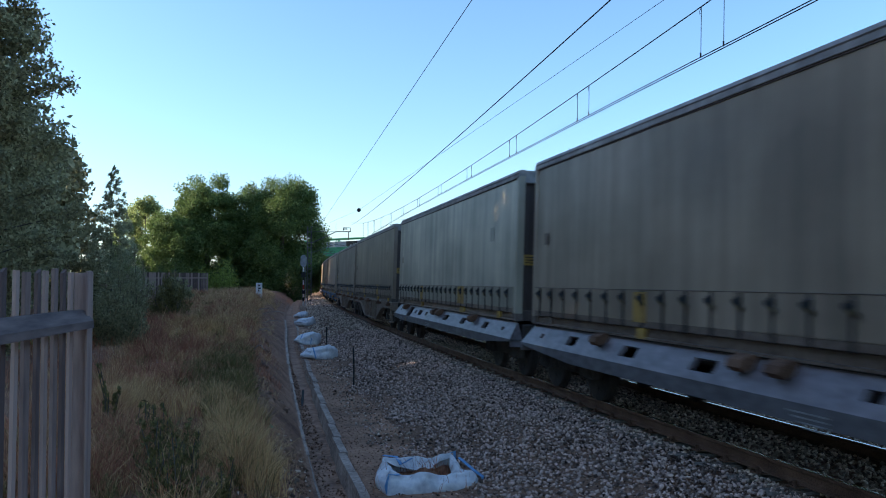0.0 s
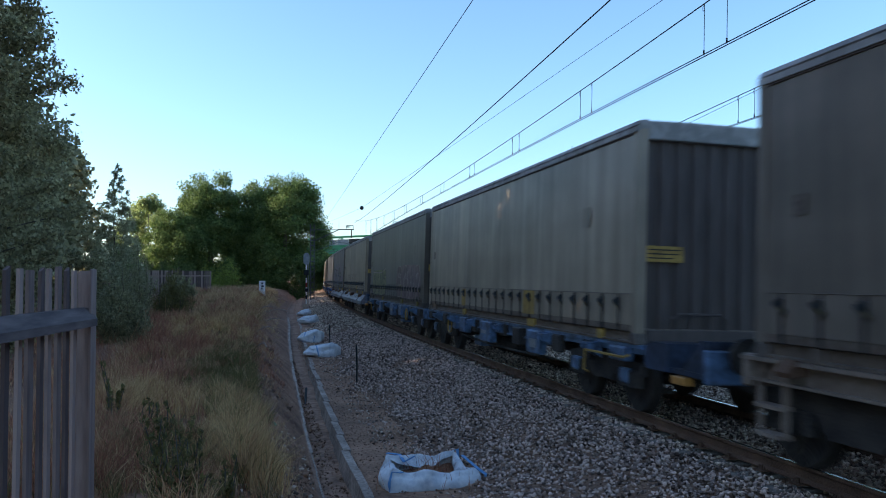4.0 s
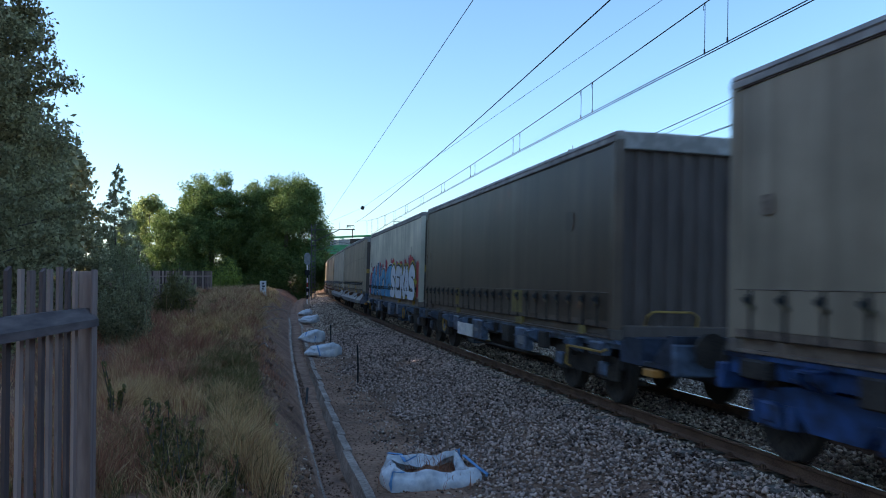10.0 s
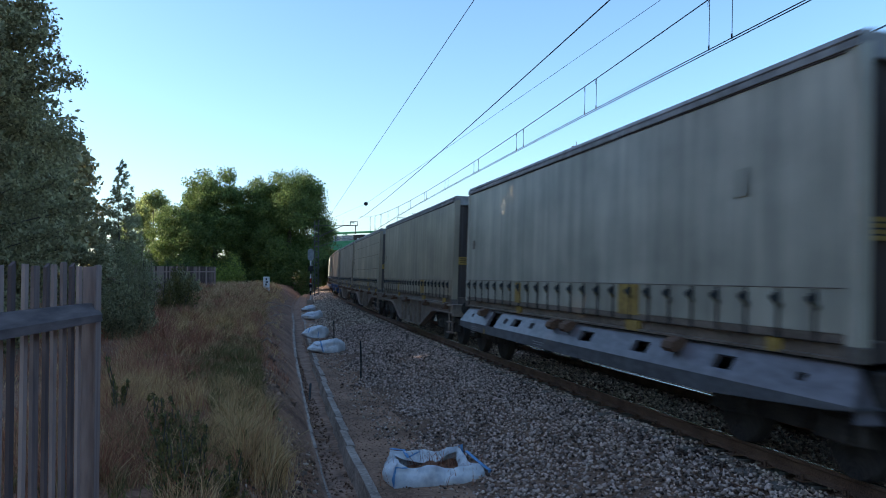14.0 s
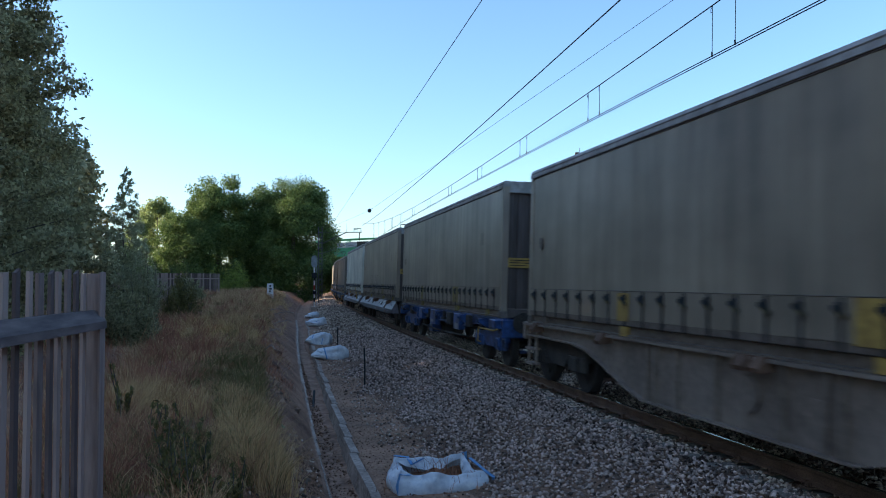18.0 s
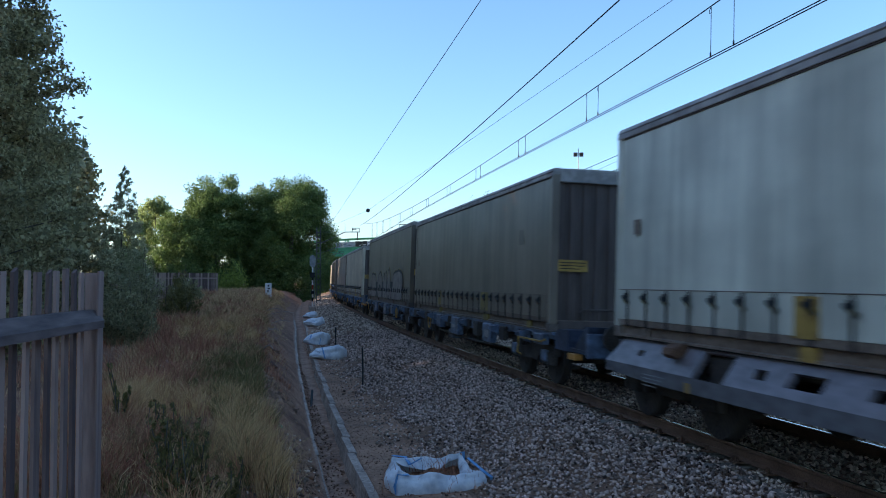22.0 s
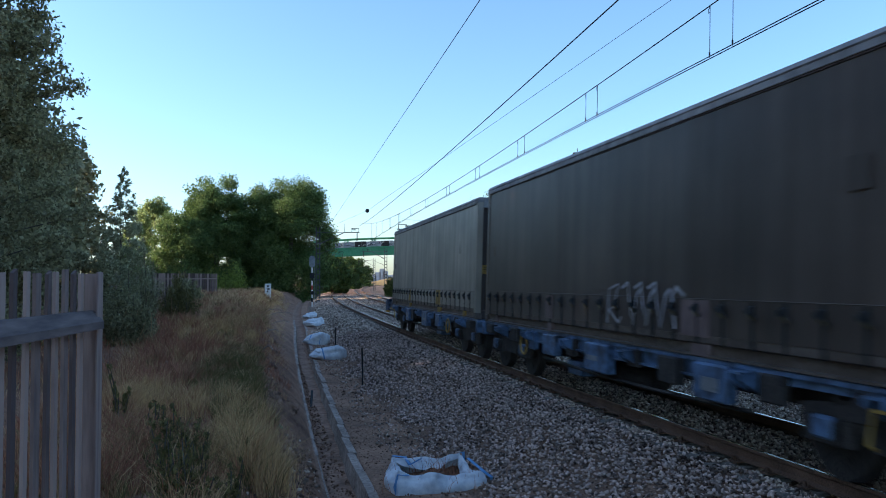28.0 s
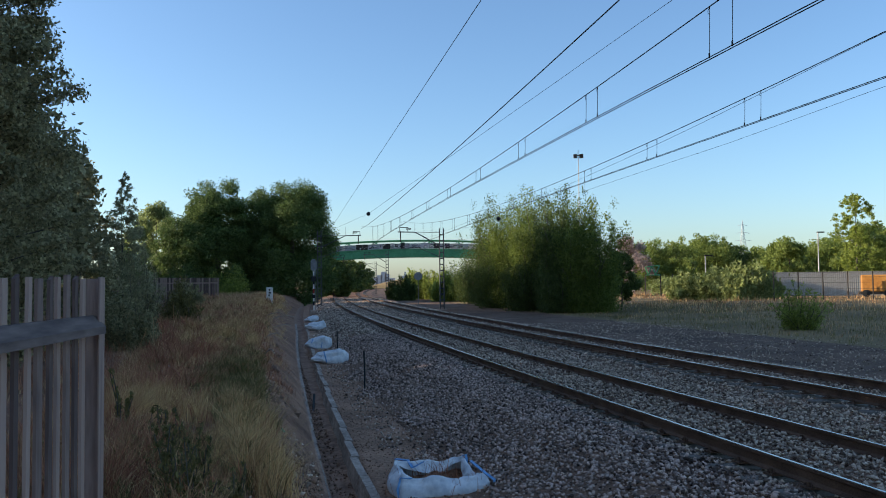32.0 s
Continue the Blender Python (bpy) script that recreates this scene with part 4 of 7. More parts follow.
def build_grey_wagon():
    """Low wagon of a permanently coupled pair: its outer end, with a step recess, is at -y."""
    w = empty("container_wagon")
    inner = bmesh.new()
    box(-1.10, 1.10, -6.9, 6.9, 0.90, 1.04, inner)
    box(-0.30, 0.30, -6.95, 6.95, 0.50, 0.90, inner)
    box(-1.16, 1.16, -6.3, 6.3, 0.66, 0.70, inner)
    part("underframe", inner, M["dark_steel"], w, "dark greasy centre beam and floor")
    holes = [(-5.95, -5.80, 0.40, 0.62), (-4.42, -3.80, 0.10, 1.0), (-3.36, -3.16, 0.36, 0.66), (-2.80, -2.30, 0.30, 0.72), (-1.72, -1.50, 0.36, 0.66), (0.72, 1.22, 0.30, 0.72), (2.60, 3.05, 0.30, 0.72), (4.62, 5.0, 0.30, 0.72), (6.05, 6.2, 0.40, 0.62)]
    for s in (-1, 1):
        bm = bmesh.new()
        slotted(s, -6.55, 6.75, (1.20, 1.09), (1.42, 0.75), holes, bm)
        skirt = bmesh.new()
        v = [(s * 1.42, y, z) for y, z in ((-6.75, 0.75), (-6.75, 0.62), (-5.9, 0.585), (-5.0, 0.565), (4.6, 0.565), (6.6, 0.68), (6.95, 0.72), (6.95, 0.75))]
        skirt.faces.new([skirt.verts.new(p) for p in v])
        for a, b in zip(v[1:-1], v[2:]):
            skirt.faces.new([skirt.verts.new(p) for p in (a, b, (s * 1.12, b[1], b[2]), (s * 1.12, a[1], a[2]))])
        # upright side gets the darker coat, its shade painted in
        part("skirt", skirt, M["grey_skirt"], w, "vertical lower skirt, its shade and grime in the paint")
        for y0, y1 in ((-6.55, -6.75), (6.75, 6.95)):
            bm.faces.new([bm.verts.new(p) for p in ((s * 1.20, y0, 1.09), (s * 1.42, y0, 0.75), (s * 1.42, y1, 0.75))])
            bm.faces.new([bm.verts.new(p) for p in ((s * 1.20, y0, 1.09), (s * 1.42, y1, 0.75), (s * 1.42, y1, 0.60), (s * 1.12, y1, 0.60))])
        bmesh.ops.remove_doubles(bm, verts=bm.verts[:], dist=0.0005)
        bmesh.ops.recalc_face_normals(bm, faces=bm.faces[:])
        part("side_sill", bm, M["grey_wagon"], w, "blue-grey slotted side sill with a sloping top")
        for y in (-4.95, -0.42, 0.22, 3.75):
            k = prism([(1.20, 1.10), (1.30, 1.12), (1.42, 1.06), (1.44, 0.98), (1.38, 0.93), (1.26, 0.98)], y - 0.13, y + 0.13)
            if s < 0:
                bmesh.ops.scale(k, vec=(-1, 1, 1), verts=k.verts[:])
                bmesh.ops.reverse_faces(k, faces=k.faces[:])
            part("twist_lock", k, M["rust"], w, "rusty hinged container lock")
        part("seal_strip", box(s * 1.17, s * 1.215, -6.5, 6.7, 1.085, 1.105), M["black"], w, "black rubber strip")
        for y in (-1.2, -5.6):
            lines = bmesh.new()
            for k in range(4):
                box(s * 1.421, s * 1.425, y, y + 0.55 - 0.07 * k, 0.66 - k * 0.045, 0.675 - k * 0.045, lines)
            part("stencil", lines, M["galv"], w, "faded stencilled lines")
        part("tag_plate", box(s * 1.421, s * 1.426, -4.55, -4.45, 0.56, 0.68), M["yellow"], w, "small yellow tag")
        part("step_panel", prism([(s * 1.10, 1.0), (s * 1.16, 1.0), (s * 1.18, 0.62), (s * 1.10, 0.62)], -4.42, -3.80), M["dark_steel"], w)
    for e in (-1, 1):
        part("end_beam", box(-1.14, 1.14, e * 6.95, e * 6.80, 0.58, 1.04, None, 0.02), M["dark_steel"], w)
        build_bogie(w, e * 5.5, M["dark_steel"])
        part("coupler", box(-0.10, 0.10, e * 6.9, e * 7.30, 0.70, 0.98, None, 0.03), M["dark_steel"], w)
    buffers(w, (-1,), M["dark_steel"], 0.0)
    return w


def build_belly_wagon():
    w = empty("container_wagon")
    paint = M["brown_wagon"]
    box_ = box(-0.28, 0.28, -6.9, 6.9, 0.55, 1.0)
    for k in range(9):
        box(-1.18, 1.18, -6.2 + k * 1.55, -6.08 + k * 1.55, 0.86, 1.03, box_)
    part("underframe", box_, M["dark_steel"], w, "dark greasy centre beam and crossbars")
    curve = [(-6.9, 0.86), (-4.5, 0.85), (-4.0, 0.80), (-3.3, 0.62), (-2.5, 0.38), (-2.0, 0.27), (2.0, 0.27), (2.5, 0.38), (3.3, 0.62), (4.0, 0.80), (4.5, 0.85), (6.9, 0.86)]
    for s in (-1, 1):
        web = prism([(6.9, 1.05), (-6.9, 1.05)] + curve, s * 1.18, s * 1.205, "x")
        for a, b in zip(curve, curve[1:]):
            prism([a, b, (b[0], b[1] - 0.028), (a[0], a[1] - 0.028)], s * 1.10, s * 1.285, "x", web)
        box(s * 1.06, s * 1.31, -7.0, 7.0, 1.04, 1.08, web)
        part("fishbelly_sill", web, paint, w, "brown deep-bellied side sill")
        for y in (-1.85, -1.65, -1.1, -0.2, 1.0, 1.65, 1.85):
            part("stiffener", box(s * 1.205, s * 1.28, y - 0.022, y + 0.022, 0.27, 1.04), paint, w)
        for y in (-6.2, -3.2, 0.45, 0.75, 3.4, 3.65, 6.2):
            part("twist_lock", prism([(s * 1.20, 1.09), (s * 1.33, 1.10), (s * 1.42, 0.98), (s * 1.40, 0.93), (s * 1.20, 0.95)], y - 0.10, y + 0.10), M["rust"], w, "rusty hinged container lock")
        part("brake_wheel", disc(0.2, s * 1.215, s * 1.25, "x", 20, (0, 0.4, 0.66)), paint, w, "round brake hand wheel")
        part("data_panel", box(s * 1.206, s * 1.212, 1.3, 1.65, 0.58, 0.76), M["cframe"], w, "faded data panel")
        part("foot_step", box(s * 1.16, s * 1.32, -6.75, -6.35, 0.30, 0.34), M["cframe"], w)
        part("foot_step", box(s * 1.16, s * 1.32, -6.75, -6.35, 0.58, 0.62), M["cframe"], w)
        part("step_hanger", box(s * 1.22, s * 1.26, -6.78, -6.72, 0.30, 1.04), M["cframe"], w)
        part("step_hanger", box(s * 1.22, s * 1.26, -6.38, -6.32, 0.30, 1.04), M["cframe"], w)
    for e in (-1, 1):
        part("end_beam", box(-1.3, 1.3, e * 7.0, e * 6.86, 0.76, 1.10, None, 0.02), paint, w)
        build_bogie(w, e * 5.6, M["dark_steel"])
    buffers(w, (-1,), paint, 0.0)
    return w


def build_low_wagon(paint, word, top, platform):
    """A low flat wagon with boxy side beams and hung brake gear; with a platform beyond its -y end if it is the half of a pair."""
    w = empty("container_wagon")
    d = top - 1.0
    u = box(-0.28, 0.28, -6.95 - platform, 6.95, 0.50, 0.92)
    for k in range(9):
        box(-1.10, 1.10, -6.2 + k * 1.55, -6.06 + k * 1.55, 0.72, 0.92 + d, u)
    part("underframe", u, M["dark_steel"], w, "dark greasy centre beam and crossbars")
    for s in (-1, 1):
        sill = prism([(-6.9, 0.95 + d), (-6.9, 0.85), (-4.1, 0.84), (-3.4, 0.76), (3.4, 0.76), (4.1, 0.84), (6.9, 0.85), (6.9, 0.95 + d)], s * 1.06, s * 1.18, "x")
        box(s * 1.02, s * 1.24, -6.9, 6.9, 0.90 + d, 0.95 + d, sill)
        prism([(-3.4, 0.76), (3.4, 0.76), (3.4, 0.73), (-3.4, 0.73)], s * 1.02, s * 1.22, "x", sill)
        part("side_sill", sill, paint, w, word + " painted side sill")
        for y, ln, dep in ((-6.3, 0.5, 0.2), (-5.1, 0.28, 0.30), (-3.8, 0.40, 0.30), (-2.75, 0.70, 0.42), (-1.75, 0.45, 0.34), (-0.7, 0.3, 0.24), (0.45, 0.85, 0.44), (1.6, 0.35, 0.30), (2.5, 0.6, 0.36), (3.55, 0.3, 0.34), (4.7, 0.35, 0.28), (6.3, 0.45, 0.2)):
            part("sill_box", box(s * 1.16, s * (1.27 + 0.05 * (ln > 0.4)), y - ln / 2, y + ln / 2, 0.90 + d - dep, 0.90 + d, None, 0.02), paint if ln > 0.55 or y in (-6.3, 3.55) else M["dark_steel"], w)
        for y in (-5.5, -3.5, -0.75, 1.5, 3.5, 5.3):
            br = prism([(s * 1.18, 0.94 + d), (s * 1.42, 0.86 + d), (s * 1.42, 0.80 + d), (s * 1.18, 0.66 + d)], y - 0.02, y + 0.02)
            prism([(s * 1.18, 0.94 + d), (s * 1.42, 0.86 + d), (s * 1.42, 0.80 + d), (s * 1.18, 0.66 + d)], y + 0.2, y + 0.24, "y", br)
            box(s * 1.18, s * 1.41, y - 0.02, y + 0.24, 0.86 + d, 0.885 + d, br)
            part("lock_bracket", br, paint, w)
        for y in (-6.25, -2.3, 2.6, 6.25):
            part("twist_lock", box(s * 1.12, s * 1.24, y - 0.12, y + 0.12, 0.945 + d, 1.0 + d, None, 0.02), M["dark_steel"], w)
        part("data_panel", box(s * 1.322, s * 1.328, -2.95, -2.6, 0.62, 0.78), M["galv"], w, "grimy pale data panel")
        part("stencil", box(s * 1.322, s * 1.328, 0.35, 0.75, 0.66, 0.74), M["galv"], w, "faded stencilled lines")
        if platform:
            part("brake_ring", tube([(s * 1.30, 3.9 + 0.19 * math.cos(a * math.pi / 8), 0.66 + 0.19 * math.sin(a * math.pi / 8)) for a in range(17)], 0.022, 5), M["yellow"], w, "yellow brake hand wheel")
        part("handrail", tube([(s * 1.30, -6.7, 0.84), (s * 1.38, -6.65, 0.80), (s * 1.38, -5.35, 0.80), (s * 1.38, -5.3, 0.50), (s * 1.30, -5.3, 0.46)], 0.02, 5), M["yellow"], w, "yellow shunter's handrail")
        part("air_pipe", tube([(s * 1.10, -3.3, 0.46), (s * 1.12, -1.0, 0.42), (s * 1.12, 1.0, 0.42), (s * 1.10, 3.3, 0.46)], 0.025, 6), M["dark_steel"], w)
        part("air_tank", disc(0.17, -0.6, 0.7, "y", 14, (s * 0.75, 0, 0.48)), M["dark_steel"], w)
        part("brake_box", box(s * 0.8, s * 1.10, 1.5, 2.1, 0.30, 0.54, None, 0.02), paint, w)
        if platform:
            # end box and tray: the shade there is put into the navy colour
            part("end_panel", prism([(-6.98, 0.70), (-6.98, 0.98), (-7.15, 1.06), (-7.6, 1.06), (-7.6, 0.70)], s * 0.66, s * 1.22, "x"), M["navy"], w, word + " end box")
            tray = box(s * 0.5, s * 1.28, -8.55, -7.8, 0.72, 0.78)
            prism([(-8.55, 0.78), (-8.55, 1.16), (-8.42, 1.16), (-8.0, 0.78)], s * 1.20, s * 1.26, "x", tray)
            box(s * 0.52, s * 1.26, -8.58, -8.52, 0.72, 1.16, tray)
            part("end_tray", tray, M["navy"], w, word + " end step with a gusset")
            part("step_edge", box(s * 1.20, s * 1.34, -8.2, -7.9, 0.60, 0.70, None, 0.01), M["orange"], w, "orange step block")
    for e in (-1, 1):
        y = e * (6.9 + (platform if e < 0 else 0))
        part("end_beam", box(-1.28, 1.28, y, y + e * 0.1, 0.66, 1.06 if e < 0 else 0.95, None, 0.02), paint, w)
        build_bogie(w, e * 5.35, M["dark_steel"] if platform else paint)
        for s in (-1, 1):
            for a in (-0.9, 0.9):
                part("axle_box", box(s * 1.08, s * 1.19, e * 5.35 + a - 0.13, e * 5.35 + a + 0.13, 0.40, 0.62, None, 0.03), paint, w)
    buffers(w, (-1,) if platform else (-1, 1), paint, platform)
    return w


# centre along the train in metres, wagon, curtain colour, words for the label
TRAIN = [
    ("A", -187.28, "grey", (0.090, 0.090, 0.084), "dark grey"), ("B", -172.73, "grey", (0.132, 0.154, 0.153), "pale worn grey-green"),
    ("C", -157.58, "brown", (0.065, 0.062, 0.058), "dark brownish grey"), ("D", -143.06, "brown", (0.058, 0.059, 0.060), "near-black grey"),
    ("E", -126.80, "slate", (0.096, 0.096, 0.090), "dull grey"), ("G", -112.31, "slate", (0.030, 0.030, 0.030), "near-black"),
    ("H", -96.19, "grey", (0.078, 0.072, 0.060), "dirty brownish grey"), ("I", -81.49, "grey", (0.039, 0.037, 0.037), "dark"),
    ("J", -66.50, "blue", (0.098, 0.101, 0.095), "streaked grey"), ("K", -50.00, "slate", (0.023, 0.019, 0.017), "very dark brown"),
    ("M", -35.44, "slate", (0.190, 0.224, 0.230), "light grey"), ("N", -19.04, "grey", (0.088, 0.086, 0.079), "stained brownish grey"),
    ("O", -4.46, "grey", (0.130, 0.150, 0.152), "pale worn grey-green"), ("P", 10.60, "brown", (0.096, 0.100, 0.092), "grey"),
    ("Q", 26.09, "brown", (0.105, 0.104, 0.092), "grey horizontally seamed"), ("R", 40.85, "brown", (0.083, 0.083, 0.077), "grey"),
    ("S", 56.31, "blue", (0.078, 0.078, 0.076), "dark grey"), ("T", 71.52, "grey", (0.074, 0.072, 0.067), "dark brownish"),
    ("U", 86.33, "grey", (0.178, 0.226, 0.243), "pale blue-grey"), ("V", 102.63, "slate", (0.048, 0.050, 0.049), "dark grey"),
    ("W", 117.26, "slate", (0.031, 0.031, 0.029), "near-black"), ("X", 134.50, "slate", (0.124, 0.133, 0.127), "pale grey"),
    ("Y", 149.05, "slate", (0.081, 0.081, 0.080), "dark grey"), ("BB", 166.49, "slate", (0.027, 0.025, 0.025), "near-black"),
    ("CC", 180.99, "slate", (0.109, 0.118, 0.118), "weathered grey"),
]
WORDS = {"grey": "blue-grey low wagon with slotted side sills", "brown": "brown fishbelly flat wagon with rusty locks", "blue": "bright blue flat wagon with yellow handrails", "slate": "slate-blue flat wagon with dirty running gear"}
master_box = build_container()
masters = {"grey": build_grey_wagon(), "brown": build_belly_wagon(), "blue": build_low_wagon(M["blue_wagon"], "bright blue", 1.13, 0.0), "slate": build_low_wagon(M["slate_wagon"], "slate blue", 1.03, 1.62)}
used = set()
UNITS = []
for key, centre, kind, colour, word in TRAIN:
    if kind in used:
        w = copy_thing(masters[kind], Matrix.Identity(4))
    else:
        w = masters[kind]
        used.add(kind)
    tagged(w, WORDS[kind], "freight wagon", "wagons of the train")
    b = copy_thing(master_box, Matrix.Identity(4)) if key != "A" else None
    UNITS.append([key, centre, kind, w, b])
UNITS[0][4] = master_box
for (key, centre, kind, w, b), row in zip(UNITS, TRAIN):
    tagged(b, row[4] + " curtain-sided swap body container on a rail wagon", "container", "containers of the train")
    dirt = min(1.0, 0.45 + 4.5 * max(0.0, row[3][1] - 0.035))
    shade = random.Random(key).uniform(0.75, 1.1) * dirt
    for o in b.children:
        n = o.name.split(".")[0]
        o.color = (*row[3], 1) if n == "curtain" else (*(v * 0.9 + 0.012 for v in row[3]), 1) if n == "corner_post" else (*(v * 0.84 for v in row[3]), 1) if n == "emblem" and o.data.materials[0] == M["curtain"] else (*(v * (0.66 if key == "B" else 0.90) for v in row[3]), 1) if n == "hem_band" else (shade, shade, shade, 1)


for key, centre, kind, w, b in UNITS:
    if key == "K":
        part("white_panel", box(-1.352, -1.328, 0.75, 2.2, 0.50, 0.80, None, 0.006), M["white"], w, "large scuffed white side panel")
    if key in ("E", "G", "X", "Y", "BB", "CC"):
        for o in w.children:
            if o.data.materials and o.data.materials[0] == M["slate_wagon"]:
                o.material_slots[0].link = "OBJECT"
                o.material_slots[0].material = M["faded_blue"]
    if key == "U":
        part("brake_ring", tube([(1.36, 4.55 + 0.2 * math.cos(a * math.pi / 8), 0.90 + 0.2 * math.sin(a * math.pi / 8)) for a in range(17)], 0.022, 5), M["yellow"], w, "yellow brake hand wheel")
        part("label_plate", prism([(1.315, 0.93), (1.275, 0.99), (1.285, 0.995), (1.325, 0.935)], 5.2, 5.7), M["white"], w, "scuffed white label plate")


# ---- spray paint on the curtains ----
# bubble letters, each drawn as strokes in a unit square
LETTERS = {
    "A": [[(0.04, 0.0), (0.30, 0.62), (0.50, 0.98), (0.70, 0.62), (0.96, 0.0)], [(0.32, 0.30), (0.68, 0.30)]],
    "B": [[(0.12, 0.02), (0.14, 0.95)], [(0.14, 0.92), (0.70, 0.94), (0.84, 0.72), (0.60, 0.52), (0.30, 0.50)], [(0.40, 0.50), (0.84, 0.44), (0.92, 0.20), (0.60, 0.03), (0.14, 0.04)]],
    "C": [[(0.88, 0.86), (0.50, 1.0), (0.12, 0.62), (0.14, 0.26), (0.50, 0.02), (0.90, 0.14)]],
    "E": [[(0.90, 0.94), (0.20, 0.96), (0.12, 0.50), (0.18, 0.05), (0.92, 0.04)], [(0.18, 0.50), (0.76, 0.52)]],
    "F": [[(0.92, 0.92), (0.20, 0.96), (0.14, 0.50), (0.12, 0.0)], [(0.16, 0.48), (0.78, 0.52)]],
    "G": [[(0.88, 0.86), (0.50, 1.0), (0.12, 0.62), (0.16, 0.22), (0.55, 0.02), (0.90, 0.20), (0.88, 0.46), (0.55, 0.46)]],
    "I": [[(0.50, 0.0), (0.44, 0.5), (0.50, 0.98)]],
    "i": [[(0.46, 0.0), (0.52, 0.58)], [(0.52, 0.88), (0.54, 0.97)]],
    "K": [[(0.12, 0.0), (0.14, 0.97)], [(0.90, 0.98), (0.60, 0.66), (0.22, 0.44)], [(0.40, 0.52), (0.66, 0.30), (0.95, 0.0)]],
    "N": [[(0.08, 0.0), (0.12, 0.60), (0.16, 0.95)], [(0.16, 0.92), (0.50, 0.50), (0.86, 0.05)], [(0.86, 0.05), (0.88, 0.50), (0.94, 1.0)]],
    "n": [[(0.04, 0.0), (0.16, 0.55), (0.30, 0.94), (0.58, 0.98), (0.80, 0.60), (0.95, 0.0)]],
    "O": [[(0.50, 0.98), (0.16, 0.80), (0.10, 0.32), (0.42, 0.03), (0.80, 0.14), (0.92, 0.58), (0.72, 0.92), (0.50, 0.98)]],
    "P": [[(0.14, 0.0), (0.16, 0.95)], [(0.16, 0.94), (0.72, 0.98), (0.92, 0.72), (0.70, 0.46), (0.26, 0.42)]],
    "R": [[(0.12, 0.0), (0.14, 0.95)], [(0.14, 0.94), (0.70, 0.97), (0.86, 0.74), (0.62, 0.52), (0.26, 0.48)], [(0.46, 0.48), (0.70, 0.24), (0.94, 0.0)]],
    "S": [[(0.92, 0.84), (0.55, 1.0), (0.14, 0.80), (0.36, 0.56), (0.74, 0.44), (0.90, 0.20), (0.52, 0.0), (0.06, 0.12)]],
    "s": [[(0.98, 1.0), (0.55, 0.95), (0.22, 0.80), (0.16, 0.50), (0.42, 0.50), (0.66, 0.72), (0.88, 0.50), (0.98, 0.0)], [(0.20, 0.46), (0.10, 0.04)], [(0.46, 0.06), (0.40, 0.26)], [(0.20, 0.04), (0.90, 0.03)]],
    "u": [[(0.30, 0.0), (0.50, 0.55), (0.62, 1.0)]],
}


def eased(points, n=7):
    """More points along a smooth line through the given ones."""
    p = [Vector(q) for q in points]
    p = [2 * p[0] - p[1]] + p + [2 * p[-1] - p[-2]]
    out = []
    for a, b, c, d in zip(p, p[1:], p[2:], p[3:]):
        for k in range(n):
            t = k / n
            out.append(0.5 * (2 * b + (c - a) * t + (2 * a - 5 * b + 4 * c - d) * t * t + (3 * b - a - 3 * c + d) * t ** 3))
    return out + [p[-2]]


def ribbon(bm, points, width, x, seed):
    """A round-ended band of paint along (y, z) points, a little uneven in width."""
    n, rows = len(points), []
    for i, q in enumerate(points):
        d = (points[min(i + 1, n - 1)] - points[max(i - 1, 0)]).normalized()
        w = width / 2 * (1 + 0.16 * noise.noise((q.x * 1.7, q.y * 1.7, seed)))
        rows.append((q, d, Vector((-d.y, d.x)) * w, w))

    def vert(v, i):
        return bm.verts.new((x - i * 0.00008, min(max(v.x, -6.62), 6.62), max(v.y, 0.175)))

    sides = [(vert(q + o, i), vert(q - o, i)) for i, (q, d, o, w) in enumerate(rows)]
    for a, b in zip(sides, sides[1:]):
        bm.faces.new((a[0], a[1], b[1], b[0]))
    for i, sign in ((0, -1), (n - 1, 1)):
        q, d, o, w = rows[i]
        arc = [vert(q + o * math.cos(math.pi * k / 6) + d * sign * w * math.sin(math.pi * k / 6), i) for k in range(1, 6)]
        bm.faces.new([sides[i][0]] + arc + [sides[i][1]])


def sprayed(letters, layers, width, parent, depth, seed):
    """Bubble letters on the left curtain: (letter, far end, near end, foot, top), one coat of paint over another."""
    for j, (material, extra) in enumerate(layers):
        for i, (ch, far_end, near_end, foot, top) in enumerate(letters):
            bm = bmesh.new()
            for k, line in enumerate(LETTERS[ch]):
                pts = [Vector((far_end + (near_end - far_end) * a, foot + (top - foot) * b)) for a, b in line]
                ribbon(bm, eased(pts), width * (0.85 if ch in "iuI" else 1.0) + extra, -HALF_W - 0.013 - depth - j * 0.007 - (i % 3) * 0.0006 - k * 0.0012, seed + i)
            part("graffiti_letter", bm, M[material], parent)


def blob(y0, y1, z0, z1, material, parent, depth, seed, name="spray_patch", spiky=0.25):
    """An uneven patch of spray."""
    bm = bmesh.new()
    n = 40
    ring = []
    for i in range(n):
        a = 2 * math.pi * i / n
        q = 1 + spiky * noise.noise((math.cos(a) * 2.2, math.sin(a) * 2.2, seed))
        ca, sa2 = math.cos(a), math.sin(a)
        ring.append(bm.verts.new((-HALF_W - 0.012 - depth, (y0 + y1) / 2 - math.copysign(abs(ca) ** 0.6, ca) * (y0 - y1) / 2 * q, max((z0 + z1) / 2 + math.copysign(abs(sa2) ** 0.6, sa2) * (z1 - z0) / 2 * q, 0.2))))
    bm.faces.new(ring)
    part(name, bm, material, parent)


